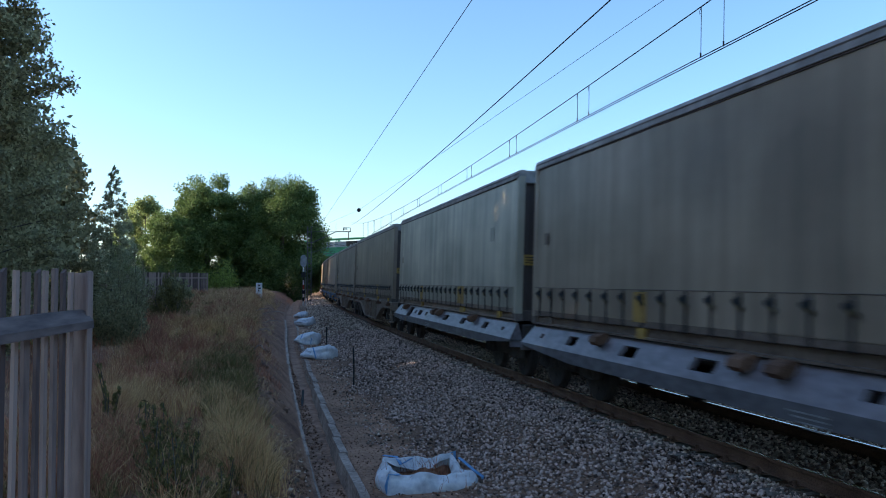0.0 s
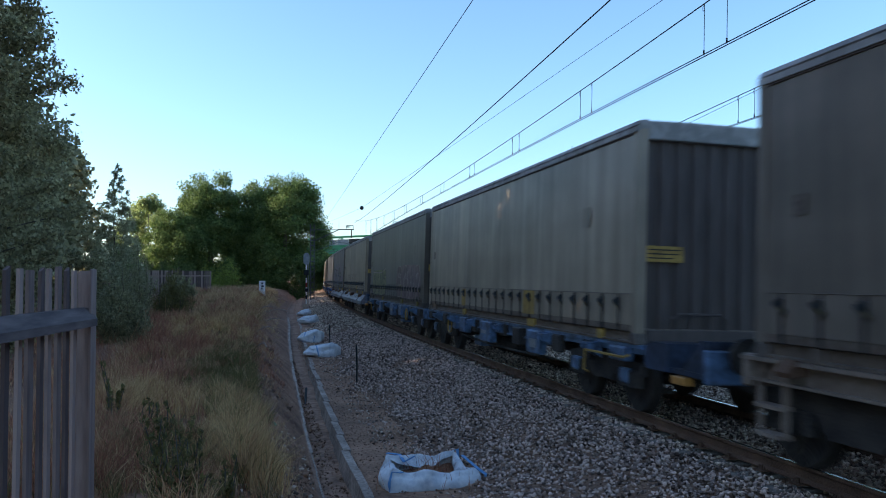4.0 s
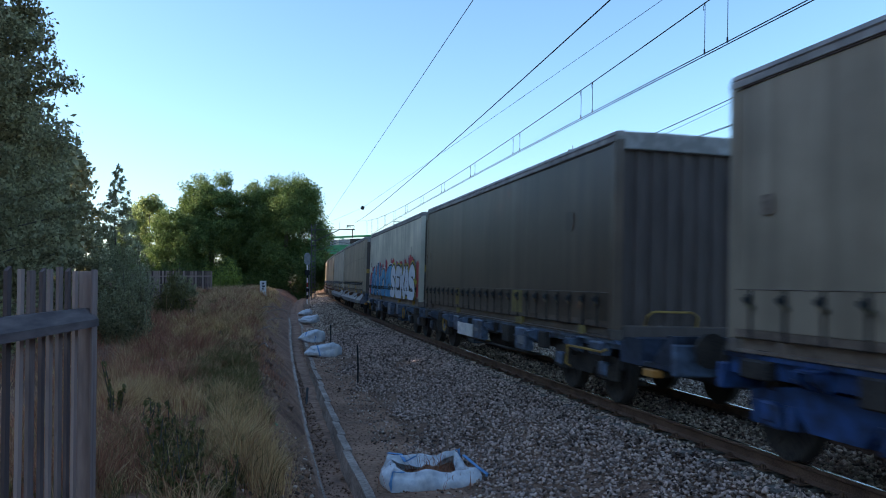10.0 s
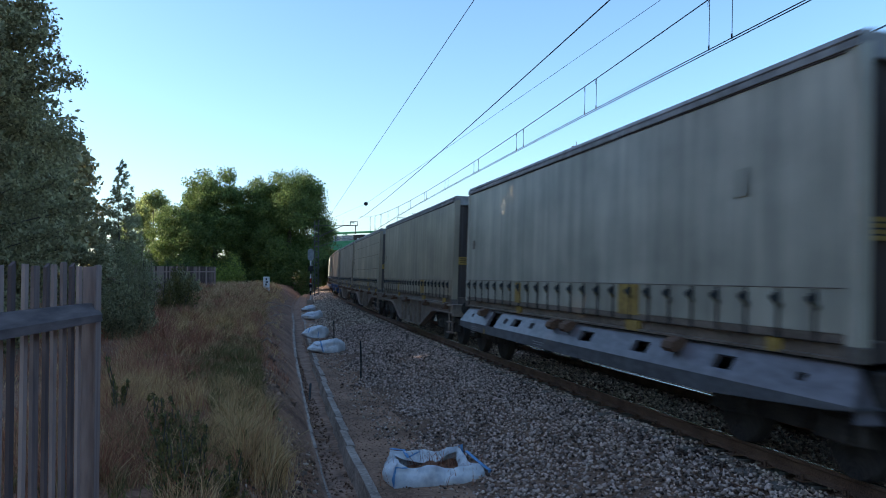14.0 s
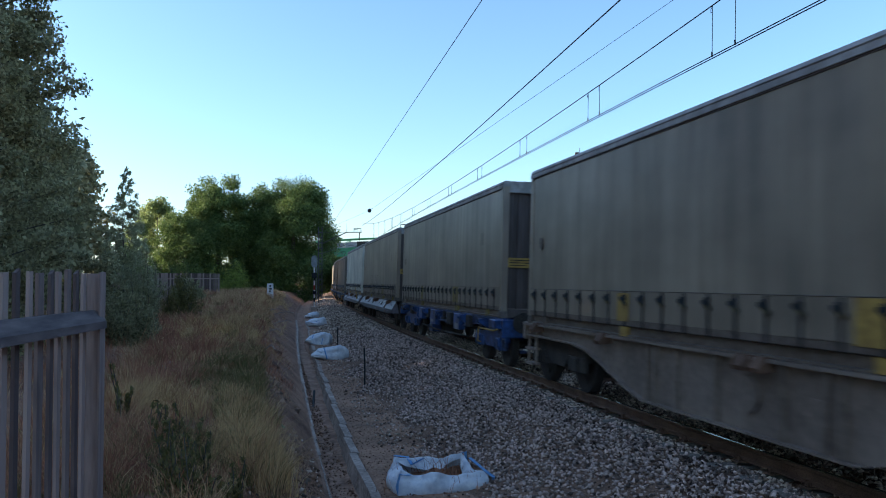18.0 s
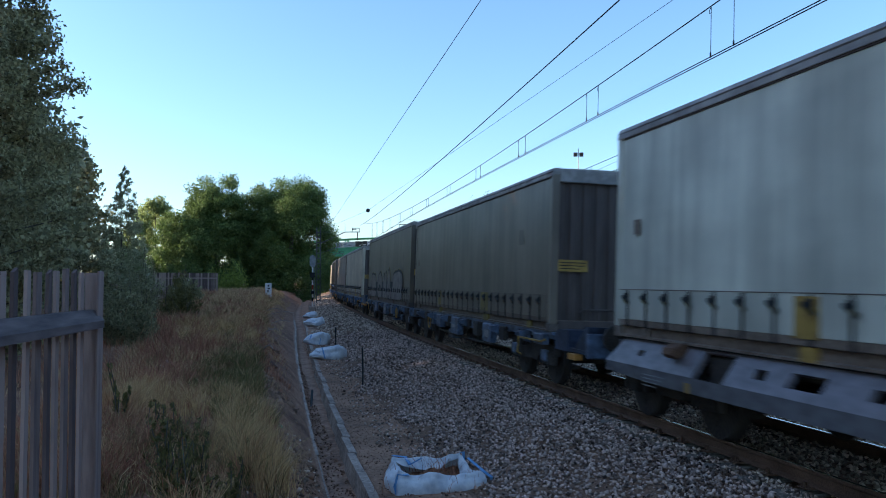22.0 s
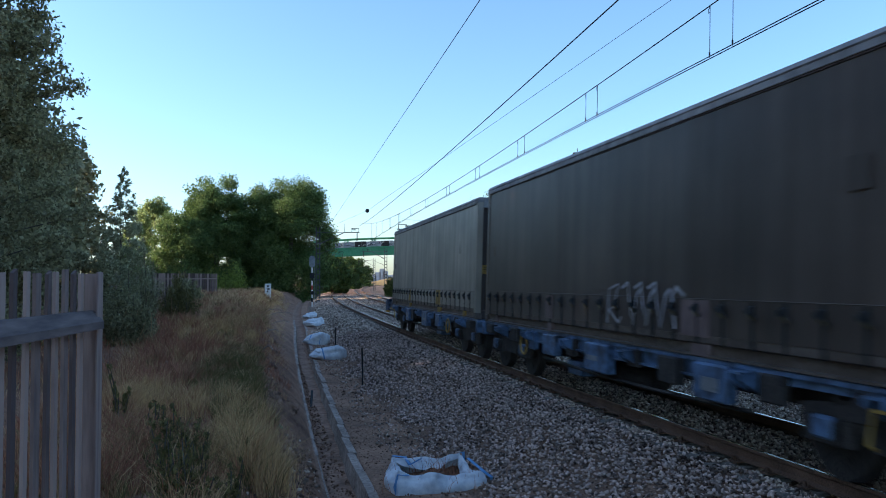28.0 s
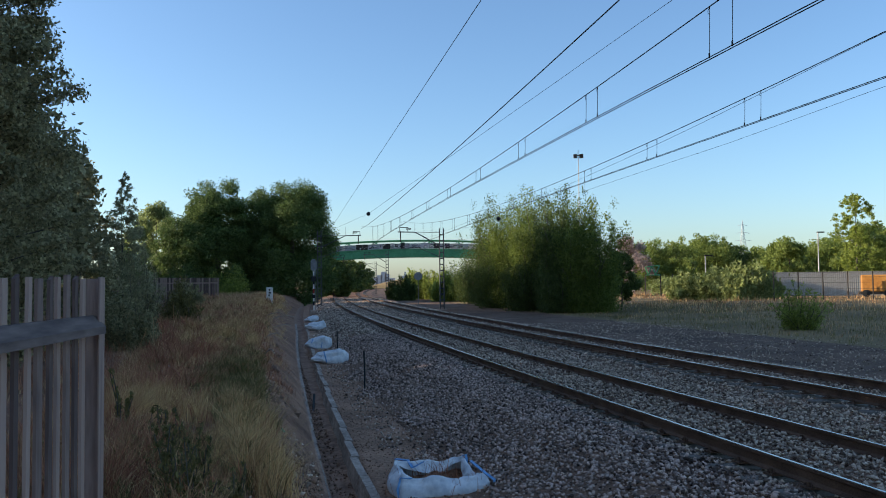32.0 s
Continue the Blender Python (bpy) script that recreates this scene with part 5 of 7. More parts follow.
def stroke(points, width, material, parent, depth, name="spray_line"):
    """A flat sprayed line through (y, z) points."""
    bm = bmesh.new()
    p = [Vector((a, b)) for a, b in points]
    rows = []
    for i, q in enumerate(p):
        d = (p[min(i + 1, len(p) - 1)] - p[max(i - 1, 0)]).normalized()
        n = Vector((-d.y, d.x)) * width / 2
        rows.append([bm.verts.new((-HALF_W - 0.012 - depth, (q + n).x, (q + n).y)), bm.verts.new((-HALF_W - 0.012 - depth, (q - n).x, (q - n).y))])
    for a, b in zip(rows, rows[1:]):
        bm.faces.new((a[0], a[1], b[1], b[0]))
    part(name, bm, material, parent)


stained(M["curtain"])
BOX = {u[0]: u[4] for u in UNITS}
# blue and white lettering over red flames on the pale container
c = BOX["M"]
for i, (a, b, lo, hi) in enumerate(((6.55, 6.1, 0.2, 0.85), (6.3, 5.75, 0.2, 1.15), (5.6, 5.15, 0.9, 1.40), (4.2, 3.8, 1.0, 1.42), (3.15, 2.7, 0.9, 1.55), (2.2, 1.75, 1.0, 1.45), (1.25, 0.75, 1.1, 1.62), (-0.35, -1.3, 0.85, 1.62), (-1.75, -2.25, 1.1, 1.50), (-2.6, -3.2, 1.1, 1.50), (-3.6, -4.15, 1.0, 1.52), (-4.5, -5.6, 1.1, 1.60), (-6.05, -6.6, 0.2, 1.42))):
    blob(a, b, lo, hi, M["spray_red"], c, 0.0, i, spiky=0.5)
    blob(a + 0.08, a - 0.12, lo + (hi - lo) * 0.4, hi + 0.04, M["spray_pink"], c, 0.002, i + 40, spiky=0.6)
sprayed([("u", 5.75, 5.35, 0.32, 0.95), ("n", 5.22, 4.25, 0.25, 1.18), ("A", 3.98, 2.98, 0.24, 1.38), ("i", 2.80, 2.30, 0.24, 1.30), ("O", 2.22, 1.10, 0.24, 1.10), ("s", 0.95, -0.68, 0.24, 1.20)],
        [("spray_white", 0.21), ("spray_black", 0.13), ("spray_blue", 0.0)], 0.34, c, 0.004, 3)
sprayed([("S", -0.72, -1.80, 0.28, 1.18), ("E", -2.02, -3.0, 0.26, 1.16), ("K", -3.12, -4.12, 0.25, 1.14), ("A", -4.02, -5.0, 0.25, 1.12), ("S", -4.92, -6.12, 0.26, 1.14)],
        [("spray_yellow", 0.22), ("spray_black", 0.12), ("spray_white", 0.0)], 0.36, c, 0.026, 5)
stroke([(-6.0, 0.75), (-6.2, 0.85), (-6.4, 0.72), (-6.6, 0.76)], 0.12, M["spray_yellow"], c, 0.052)
# grey lettering edged in black and yellow under pink flames
c = BOX["I"]
for i, (y, z, h) in enumerate(((2.25, 1.42, 0.30), (0.35, 1.36, 0.42), (-1.3, 1.40, 0.58), (-2.9, 1.36, 0.58), (-4.1, 1.20, 0.54))):
    stroke([(y + 0.16, z - 0.1), (y + 0.06, z + h * 0.5), (y - 0.02, z + h)], 0.20 + 0.02 * i, M["spray_pink"], c, 0.001)
    stroke([(y + 0.1, z - 0.1), (y - 0.22, z + 0.1), (y - 0.36, z + 0.24)], 0.13, M["spray_pink"], c, 0.0025)
    stroke([(y + 0.2, z - 0.1), (y + 0.32, z + 0.08), (y + 0.38, z + 0.18)], 0.10, M["spray_pink"], c, 0.0025)
    blob(y - 0.25, y - 0.42, z + 0.30, z + 0.40, M["spray_pink"], c, 0.001, i)
    blob(y + 0.42, y + 0.28, z + 0.26, z + 0.36, M["spray_pink"], c, 0.001, i + 9)
stroke([(4.0, 1.35), (3.75, 1.12), (3.5, 0.95)], 0.16, M["spray_pink"], c, 0.001)
stroke([(4.3, 0.85), (4.0, 0.72), (3.7, 0.55)], 0.14, M["spray_pink"], c, 0.001)
stroke([(-4.4, 0.80), (-4.8, 0.84), (-5.2, 0.90), (-5.5, 0.92)], 0.22, M["spray_pink"], c, 0.001)
stroke([(-4.4, 0.62), (-5.0, 0.66), (-5.6, 0.72)], 0.10, M["spray_pink"], c, 0.001)
blob(3.4, -4.45, 0.24, 1.15, M["spray_black"], c, 0.003, 5, spiky=0.15)
sprayed([("R", 3.40, 2.05, 0.26, 1.40), ("F", 2.02, 1.22, 0.28, 1.32), ("A", 1.26, 0.14, 0.26, 1.28), ("R", 0.08, -1.0, 0.26, 1.30), ("P", -1.12, -2.66, 0.26, 1.42)],
        [("dull_yellow", 0.15), ("spray_black", 0.11), ("faint_silver", 0.0)], 0.30, c, 0.006, 7)
sprayed([("C", -2.90, -3.40, 0.36, 1.14), ("N", -3.46, -3.92, 0.36, 1.12), ("G", -4.0, -4.50, 0.36, 1.16)],
        [("dull_yellow", 0.12), ("spray_black", 0.08), ("faint_silver", 0.0)], 0.20, c, 0.010, 8)
for y, z in ((2.78, 1.02), (2.1, 0.80), (1.55, 0.70), (0.72, 0.80), (-0.45, 0.98), (-0.40, 0.40), (-1.02, 0.62), (-1.85, 1.0), (-2.1, 0.42)):
    blob(y + 0.20, y - 0.17, z - 0.11, z + 0.13, M["dull_blue"], c, 0.0185, int(z * 9))
for y, z in ((-1.6, 0.42), (-2.6, 0.35), (0.1, 0.55)):
    blob(y + 0.3, y - 0.2, z - 0.1, z + 0.12, M["rosy"], c, 0.0185, int(z * 7))
# smoke-grey lettering with black joints and a thin yellow crest
c = BOX["W"]
bonis = [("B", 5.05, 3.25, 0.30, 0.98), ("O", 2.42, 0.98, 0.30, 1.0), ("N", 0.36, -0.46, 0.30, 0.98), ("A", -0.92, -1.72, 0.30, 1.10), ("S", -2.35, -5.2, 0.30, 0.98)]
sprayed(bonis, [("dull_yellow", 0.20)], 0.52, c, 0.0, 9)
blob(5.2, -5.2, 0.2, 0.86, M["spray_black"], c, 0.008, 6, spiky=0.08)
sprayed(bonis, [("spray_black", 0.14), ("smoke", -0.04)], 0.52, c, 0.010, 9)
blob(-1.85, -2.2, 0.22, 0.62, M["rosy"], c, 0.028, 4)
for o in list(c.children) + list(BOX["BB"].children):
    if o.name.split(".")[0] in ("grapple_mark", "lift_pad"):
        o.material_slots[0].link = "OBJECT"
        o.material_slots[0].material = M["rosy"]
for key in ("T", "S", "V", "Y", "G", "K"):
    for o in BOX[key].children:
        if o.name.split(".")[0] in ("grapple_mark", "lift_pad") and o.data.materials[0] == M["yellow"]:
            o.material_slots[0].link = "OBJECT"
            o.material_slots[0].material = M["dull_yellow"]
c = BOX["T"]
for a in (2.6, 1.9, 1.2, 0.5, -0.2):
    stroke([(a + 0.30, 0.66), (a + 0.22, 1.04), (a + 0.05, 1.10), (a - 0.06, 0.84), (a + 0.08, 0.70), (a - 0.18, 0.66), (a - 0.30, 0.98)], 0.05, M["smoke"], c, 0.001)
stroke([(2.9, 0.62), (1.2, 0.60), (-0.6, 0.63)], 0.04, M["smoke"], c, 0.0)
c = BOX["G"]
blob(5.75, 1.45, 0.2, 1.22, M["dull_green"], c, 0.0, 13, spiky=0.06)
sprayed([("S", 5.6, 4.8, 0.34, 1.10), ("E", 4.55, 3.75, 0.32, 1.06), ("N", 3.5, 2.6, 0.32, 1.08), ("E", 2.35, 1.6, 0.34, 1.14)], [("spray_black", 0.05), ("dull_green", 0.0)], 0.20, c, 0.002, 13)
stroke([(5.75, 1.16), (4.6, 1.12), (3.4, 1.10), (2.6, 1.12), (1.5, 1.26)], 0.045, M["dull_white"], c, 0.018)
blob(-1.25, -6.3, 0.2, 1.32, M["dull_pink"], c, 0.0, 14, spiky=0.06)
sprayed([("E", -1.5, -2.5, 0.34, 1.18), ("G", -2.8, -3.9, 0.34, 1.16), ("A", -4.1, -5.1, 0.34, 1.16), ("R", -5.3, -6.2, 0.34, 1.16)], [("dull_white", 0.04), ("rosy", 0.0)], 0.24, c, 0.002, 14)
c = BOX["BB"]
stroke([(0.1, 0.26), (0.06, 0.74), (-0.25, 0.82), (-0.13, 0.5), (0.06, 0.46), (-0.28, 0.28), (-0.36, 0.36)], 0.045, M["silver"], c, 0.002)
for a in (-0.57, -0.97, -1.37):
    stroke([(a + 0.2, 0.76), (a, 0.84), (a - 0.04, 0.6), (a - 0.16, 0.28), (a - 0.28, 0.68), (a - 0.4, 0.76)], 0.045, M["silver"], c, 0.002)
stroke([(-1.9, 0.28), (-1.82, 0.68), (-1.92, 0.78), (-2.12, 0.68)], 0.06, M["silver"], c, 0.002)
c = BOX["H"]
for a in (3.4, 2.5, 1.6, 0.1, -0.9, -1.7):
    stroke([(a + 0.34, 0.68), (a + 0.20, 1.08), (a - 0.02, 0.72), (a - 0.14, 1.06), (a - 0.34, 1.02), (a - 0.24, 0.70)], 0.07, M["smudge"], c, 0.002)
for o in list(BOX["K"].children):
    if o.name.split(".")[0] in ("warning_plate", "plate_lettering"):
        bpy.data.objects.remove(o)
for key in ("T", "J", "K"):
    for o in BOX[key].children:
        if o.name.split(".")[0] == "door_bar":
            o.material_slots[0].link = "OBJECT"
            o.material_slots[0].material = M["yellow"]
            tagged(o, "bent yellow grab bar")
c = BOX["N"]
stroke([(5.9, 1.62), (0.0, 1.80), (-6.5, 1.86)], 0.03, M["faint_silver"], c, 0.0)
c = BOX["Q"]
for z in (1.1, 1.75, 2.3):
    stroke([(6.5, z), (-6.5, z)], 0.012, M["endwall"], c, 0.001)


def run(t):
    """How far the train has rolled by then."""
    u = (t - 15) / 15
    return 15 * (12.5176 * u - 0.18706 * u * u - 0.04875 * u ** 3)


def wagon_pose(s, lift=0.0, back=False):
    a, b = spot(s - 5, 0), spot(s + 5, 0)
    turn = math.atan2(b.x - a.x, b.y - a.y)
    return Matrix.Translation((a + b) / 2) @ Matrix.Rotation(-turn, 4, "Z") @ Matrix.Rotation(CANT, 4, "Y") @ Matrix.Translation((0, 0, lift)) @ Matrix.Rotation(math.pi if back else 0, 4, "Z")


LIFT = {"grey": 1.105, "brown": 1.085, "blue": 1.09, "slate": 0.99}
HIGH = {"E", "G", "K", "M", "W", "BB"}
TALL = {"A": 1.022, "S": 1.028, "U": 1.028, "B": 1.022, "C": 1.03, "H": 1.022, "I": 1.03, "M": 1.05, "G": 1.064, "E": 1.055, "N": 1.024, "T": 1.02, "J": 1.034}
# the rear half of each coupled pair runs with its outer end backwards
TURNED = {"B", "D", "G", "I", "M", "O", "R", "U", "W", "Y", "CC"}
for key, centre, kind, w, b in UNITS:
    w.matrix_basis, b.matrix_basis = wagon_pose(centre - run(0), 0, key in TURNED), wagon_pose(centre - run(0), LIFT[kind])
    b.scale.z = TALL.get(key, 1.048 if key in HIGH else 1.01)


def motions():
    for key, centre, kind, w, b in UNITS:
        walk(w, [(t, wagon_pose(centre - run(t), 0, key in TURNED)) for t in range(33)])
        walk(b, [(t, wagon_pose(centre - run(t), LIFT[kind])) for t in range(33)])
        near = [t / FPS for t in range(32 * FPS + 1) if -7 < centre - run(t / FPS) < 36]
        times = ([0.0] if near[0] > 0 else []) + near + ([32.0] if near[-1] < 32 else [])
        for bog in (o for o in w.children if o.name.startswith("bogie")):
            for ws in (o for o in bog.children if o.name.startswith("wheelset")):
                y = ws.location.y
                rows = []
                for t in times:
                    q = min(max(t, near[0]), near[-1])
                    rows.append((t, Matrix.Translation((0, y, 0.46)) @ Matrix.Rotation((-1 if key in TURNED else 1) * ((run(q) - run(near[0])) / 0.46 % (2 * math.pi)), 4, "X")))
                walk(ws, rows)


# ---- foliage ----
def leaves(name, centres, radii, count, size, seed, material, parent=None, label="", shell=0.35, slim=0.55, hang=0.0):
    """Many small single leaves gathered in clumps."""
    r = np.random.RandomState(seed)
    c, k = np.asarray(centres, float), np.asarray(radii, float)
    if k.ndim == 1:
        k = np.repeat(k[:, None], 3, 1)
    w = (k[:, 0] * k[:, 1] * k[:, 2]) ** 0.6
    pick = r.choice(len(c), count, p=w / w.sum())
    d = r.normal(size=(count, 3))
    d /= np.linalg.norm(d, axis=1)[:, None]
    p = c[pick] + d * k[pick] * (r.rand(count, 1) ** shell) * r.uniform(0.75, 1.12, (count, 1))
    a = r.normal(size=(count, 3)) + np.array([0, 0, -hang])
    a /= np.linalg.norm(a, axis=1)[:, None]
    b = np.cross(a, r.normal(size=(count, 3)))
    b /= np.linalg.norm(b, axis=1)[:, None] + 1e-9
    l = size * r.uniform(0.6, 1.3, (count, 1))
    n = np.cross(a, b) * l * 0.12
    v = np.stack([p - a * l * 0.5, p + b * l * slim * 0.5 - n, p + a * l * 0.5, p - b * l * slim * 0.5 - n], 1).reshape(-1, 3)
    return sheet(name, v, np.arange(count * 4).reshape(-1, 4), material, parent, label)


def trunk_and_limbs(e, base, top, r0, r1, tips, seed, lean=0.3):
    r = random.Random(seed)
    pts = []
    for i in range(9):
        f = i / 8
        p = Vector(base).lerp(Vector(top), f)
        pts.append(p + Vector((r.uniform(-lean, lean) * f * (1 - f), r.uniform(-lean, lean) * f * (1 - f), 0)))
    part("trunk", tube(pts, r0, 9, None, r1), M["bark"], e)
    for t in tips:
        t = Vector(t)
        f = min(max((t.z - base[2]) / max(top[2] - base[2], 0.1) - r.uniform(0.12, 0.3), 0.12), 0.92)
        i = min(int(f * 8), 7)
        a = pts[i].lerp(pts[i + 1], f * 8 - i)
        mid = a.lerp(t, 0.5) + Vector((r.uniform(-0.1, 0.1), r.uniform(-0.1, 0.1), -0.08 * (t - a).length))
        part("limb", tube([a, mid, t], r0 * 0.32 * (1 - 0.6 * f), 5, None, r0 * 0.06), M["bark"], e)


def tree(name, label, base, height, spread, crown_from, clumps, count, leaf, seed, material, category="tree", shape=1.0, group="", clump=0.30, trunk_r=0.16, column=False, hang=0.0, shell=0.35, cone=False):
    """A tapered trunk with limbs and a crown of clumps with gaps between them."""
    r = random.Random(seed)
    e = empty(name, Matrix.Translation(base), label, category, group)
    cs, rs = [], []
    for i in range(clumps):
        f = (i + r.random()) / clumps
        z = crown_from + (height - crown_from) * f
        if cone:
            w = spread * (1 - f) ** 0.75 + 0.03
        elif column:
            w = spread * (0.55 + 0.6 * math.sin(math.pi * min(f * 1.25 + 0.12, 1.0))) * (1 - f ** 3 * 0.75)
        else:
            w = spread * max(0.12, math.sin(math.pi * (0.12 + 0.80 * f ** shape))) ** 0.75
        a = r.uniform(0, 2 * math.pi)
        d = w * r.random() ** 0.45
        cs.append((math.cos(a) * d, math.sin(a) * d, z))
        k = spread * clump * r.uniform(0.65, 1.25) * (1.25 - f if cone else 1)
        rs.append((k, k, k * r.uniform(0.7, 1.1)))
    trunk_and_limbs(e, (0, 0, -0.3), (r.uniform(-0.2, 0.2), r.uniform(-0.2, 0.2), height * 0.88), trunk_r, trunk_r * 0.15, cs[::max(1, clumps // 7)], seed)
    leaves("crown", cs, rs, count, leaf, seed, material, e, "", shell, 0.6, hang)
    return e


def dome_tree(name, label, base, height, spread, low, clumps, count, leaf, seed, material, group="", clump=0.24, trunk_r=0.4, ragged=0.22, category="tree"):
    """A trunk with limbs under a lobed, domed crown of leaf clumps; spread is (across, deep)."""
    r = random.Random(seed)
    e = empty(name, Matrix.Translation(base), label, category, group)
    cs, rs = [], []
    mid, half = (height + low) / 2, (height - low) / 2
    for i in range(clumps):
        a, z = r.uniform(0, 2 * math.pi), r.uniform(-0.96, 0.97)
        w = math.sqrt(1 - z * z) if z > 0 else (1 - z * z) ** 0.22
        d = Vector((math.cos(a) * w, math.sin(a) * w, z))
        k = clump * spread[0] * r.uniform(0.7, 1.3)
        q = (1 - ragged + 2 * ragged * (0.5 + 0.9 * noise.noise(d * 1.9 + Vector((seed, 0, 0))))) * (r.uniform(0.35, 0.8) if i % 4 == 3 else 1 - r.random() ** 3 * 0.35)
        cs.append((d.x * (spread[0] - k * 0.6) * q, d.y * (spread[1] - k * 0.6) * q, mid + d.z * (half - k * 0.5) * min(q, 1.06)))
        rs.append((k, k, k * r.uniform(0.6, 0.9)))
    trunk_and_limbs(e, (0, 0, -0.3), (r.uniform(-0.2, 0.2), r.uniform(-0.2, 0.2), height * 0.8), trunk_r, trunk_r * 0.15, cs[::max(1, clumps // 6)], seed)
    leaves("crown", cs, rs, count, leaf, seed, material, e, "", 0.4, 0.6)
    return e


def gz1(x, y):
    i = int(np.argmin((TX - x) ** 2 + (TY - y) ** 2))
    u = (x - TX[i]) * math.cos(TPSI[i]) - (y - TY[i]) * math.sin(TPSI[i])
    return float(ground_z(TS[i], u))


def on_ground(x, y, sink=0.0):
    return (x, y, gz1(x, y) - sink)


# the poplars behind the fence, and hidden ones added to shade the line
pop = tree("poplar_tree", "tall grey-green poplar with loose leafy outline behind a slatted fence", on_ground(-8.35, 13.0), 12.5, 1.75, 0.4, 120, 80000, 0.075, 15, M["poplar"], "tree", group="poplars", trunk_r=0.17, column=True, clump=0.26, shell=0.5)
tips, rp = [], random.Random(4)
for z in np.arange(0.3, 8.0, 0.15):
    reach = 2.0 + 0.30 * math.sin(z * 2.82 + 0.52) - 0.35 * float(smooth_step(z, 5.0, 6.5)) + rp.uniform(-0.12, 0.15)
    a = rp.uniform(-0.9, 0.5)
    tips.append((math.cos(a) * reach, math.sin(a) * reach, z))
    part("limb", tube([(0.1, 0, z - 0.9), (reach * 0.5 * math.cos(a), reach * 0.5 * math.sin(a), z - 0.35), tips[-1]], 0.022, 4, None, 0.004), M["bark"], pop)
leaves("spray_leaves", [(x * f, y * f, z - 0.45 * (1 - f)) for x, y, z in tips for f in (0.78, 0.9, 1.0)], [(0.30 * f, 0.30 * f, 0.24) for _ in tips for f in (1.25, 0.95, 0.6)], 25000, 0.07, 17, M["poplar"], pop, "", 0.8, 0.7, 0.3)
tree("poplar_tree", "tall grey-green poplar behind a slatted fence", on_ground(-10.6, 16.5), 13.0, 2.3, 0.4, 90, 20000, 0.12, 12, M["poplar"], "tree", group="poplars", trunk_r=0.18, column=True, clump=0.3, shell=0.5)
SLENDER = on_ground(-11.98, 30.0)
# hidden poplars, added only for their shade on the track
for i, (x, y, h, w) in enumerate(((-15.0, 24, 13.0, 3.2), (-18.5, 31, 13.0, 3.4), (-22.5, 39, 13.0, 3.6), (-28.0, 48, 10.5, 3.6), (-34, 58, 10.0, 3.8))):
    tree("poplar_tree", "tall grey-green hidden poplar, added to shade the line", on_ground(x, y), h, w, 0.3, 70, 10000, 0.32, 20 + i, M["poplar"], "tree", group="poplars", trunk_r=0.18, column=True, clump=0.34)

# dense unseen rows, added farther back to keep the line in shade
for i in range(34):
    y = -22 + i * 2.75
    x = (-29.5 if i % 2 else -37.0) + random.Random(i).uniform(-2, 2) - 0.5 * max(0.0, y - 38)
    tree("row_tree", "tall dense unseen tree, added to shade the line", on_ground(x, y), (23.0 if y < 58 else 21.0) + (1.5 if i % 2 == 0 else 0), 4.6, 0.3, 100, 6000, 0.80, 300 + i, M["poplar"], "tree", group="rear row", trunk_r=0.25, column=True, clump=0.36)

# second unseen row, added to shade the line farther ahead
for i in range(10):
    x, y = -43 + random.Random(i + 90).uniform(-1.5, 1.5), 59 + i * 4.0
    tree("row_tree", "tall dense unseen tree, added to shade the line", on_ground(x, y), 16.0, 4.0, 0.3, 70, 3600, 0.72, 340 + i, M["poplar"], "tree", group="rear row", trunk_r=0.25, column=True, clump=0.36)

# third unseen row, added to block the low sun on the far line
for i in range(9):
    y = 90 + i * 6.0
    tree("row_tree", "tall dense unseen tree, added to shade the line", on_ground(-70 + random.Random(i + 30).uniform(-2, 2), y), (22, 20, 13, 12, 12, 12, 12, 12, 12)[i], 5.0, 0.3, 70, 3200, 0.9, 360 + i, M["poplar"], "tree", group="rear row", trunk_r=0.3, column=True, clump=0.36)

# the great round trees ahead
for i, (x, y, h, w, n) in enumerate(((-31.6, 112, 16.6, 5.4, 60000), (-21.7, 114, 16.6, 6.7, 70000), (-26.9, 116, 16.0, 5.0, 26000), (-35.0, 108, 11.4, 4.6, 30000))):
    dome_tree("broadleaf_tree", "huge dense dark green broadleaf tree with a domed crown", on_ground(x, y), h, (w, w), -3.0, 260, int(n * 1.6), 0.27, 40 + i, M["great"], "great trees", 0.25, 0.5, (0.15, 0.07, 0.1, 0.2)[i])
for i, (x, y, h, w) in enumerate(((-46.0, 128, 14.0, 4.8), (-50.5, 137, 13.8, 5.0))):
    tree("broadleaf_tree", "pale olive-green tree beside the great dark ones", on_ground(x, y), h, w, 1.6, 70, 16000, 0.36, 50 + i, M["olive"], "tree", shape=0.7, group="left background trees", clump=0.22, trunk_r=0.2, shell=0.6)
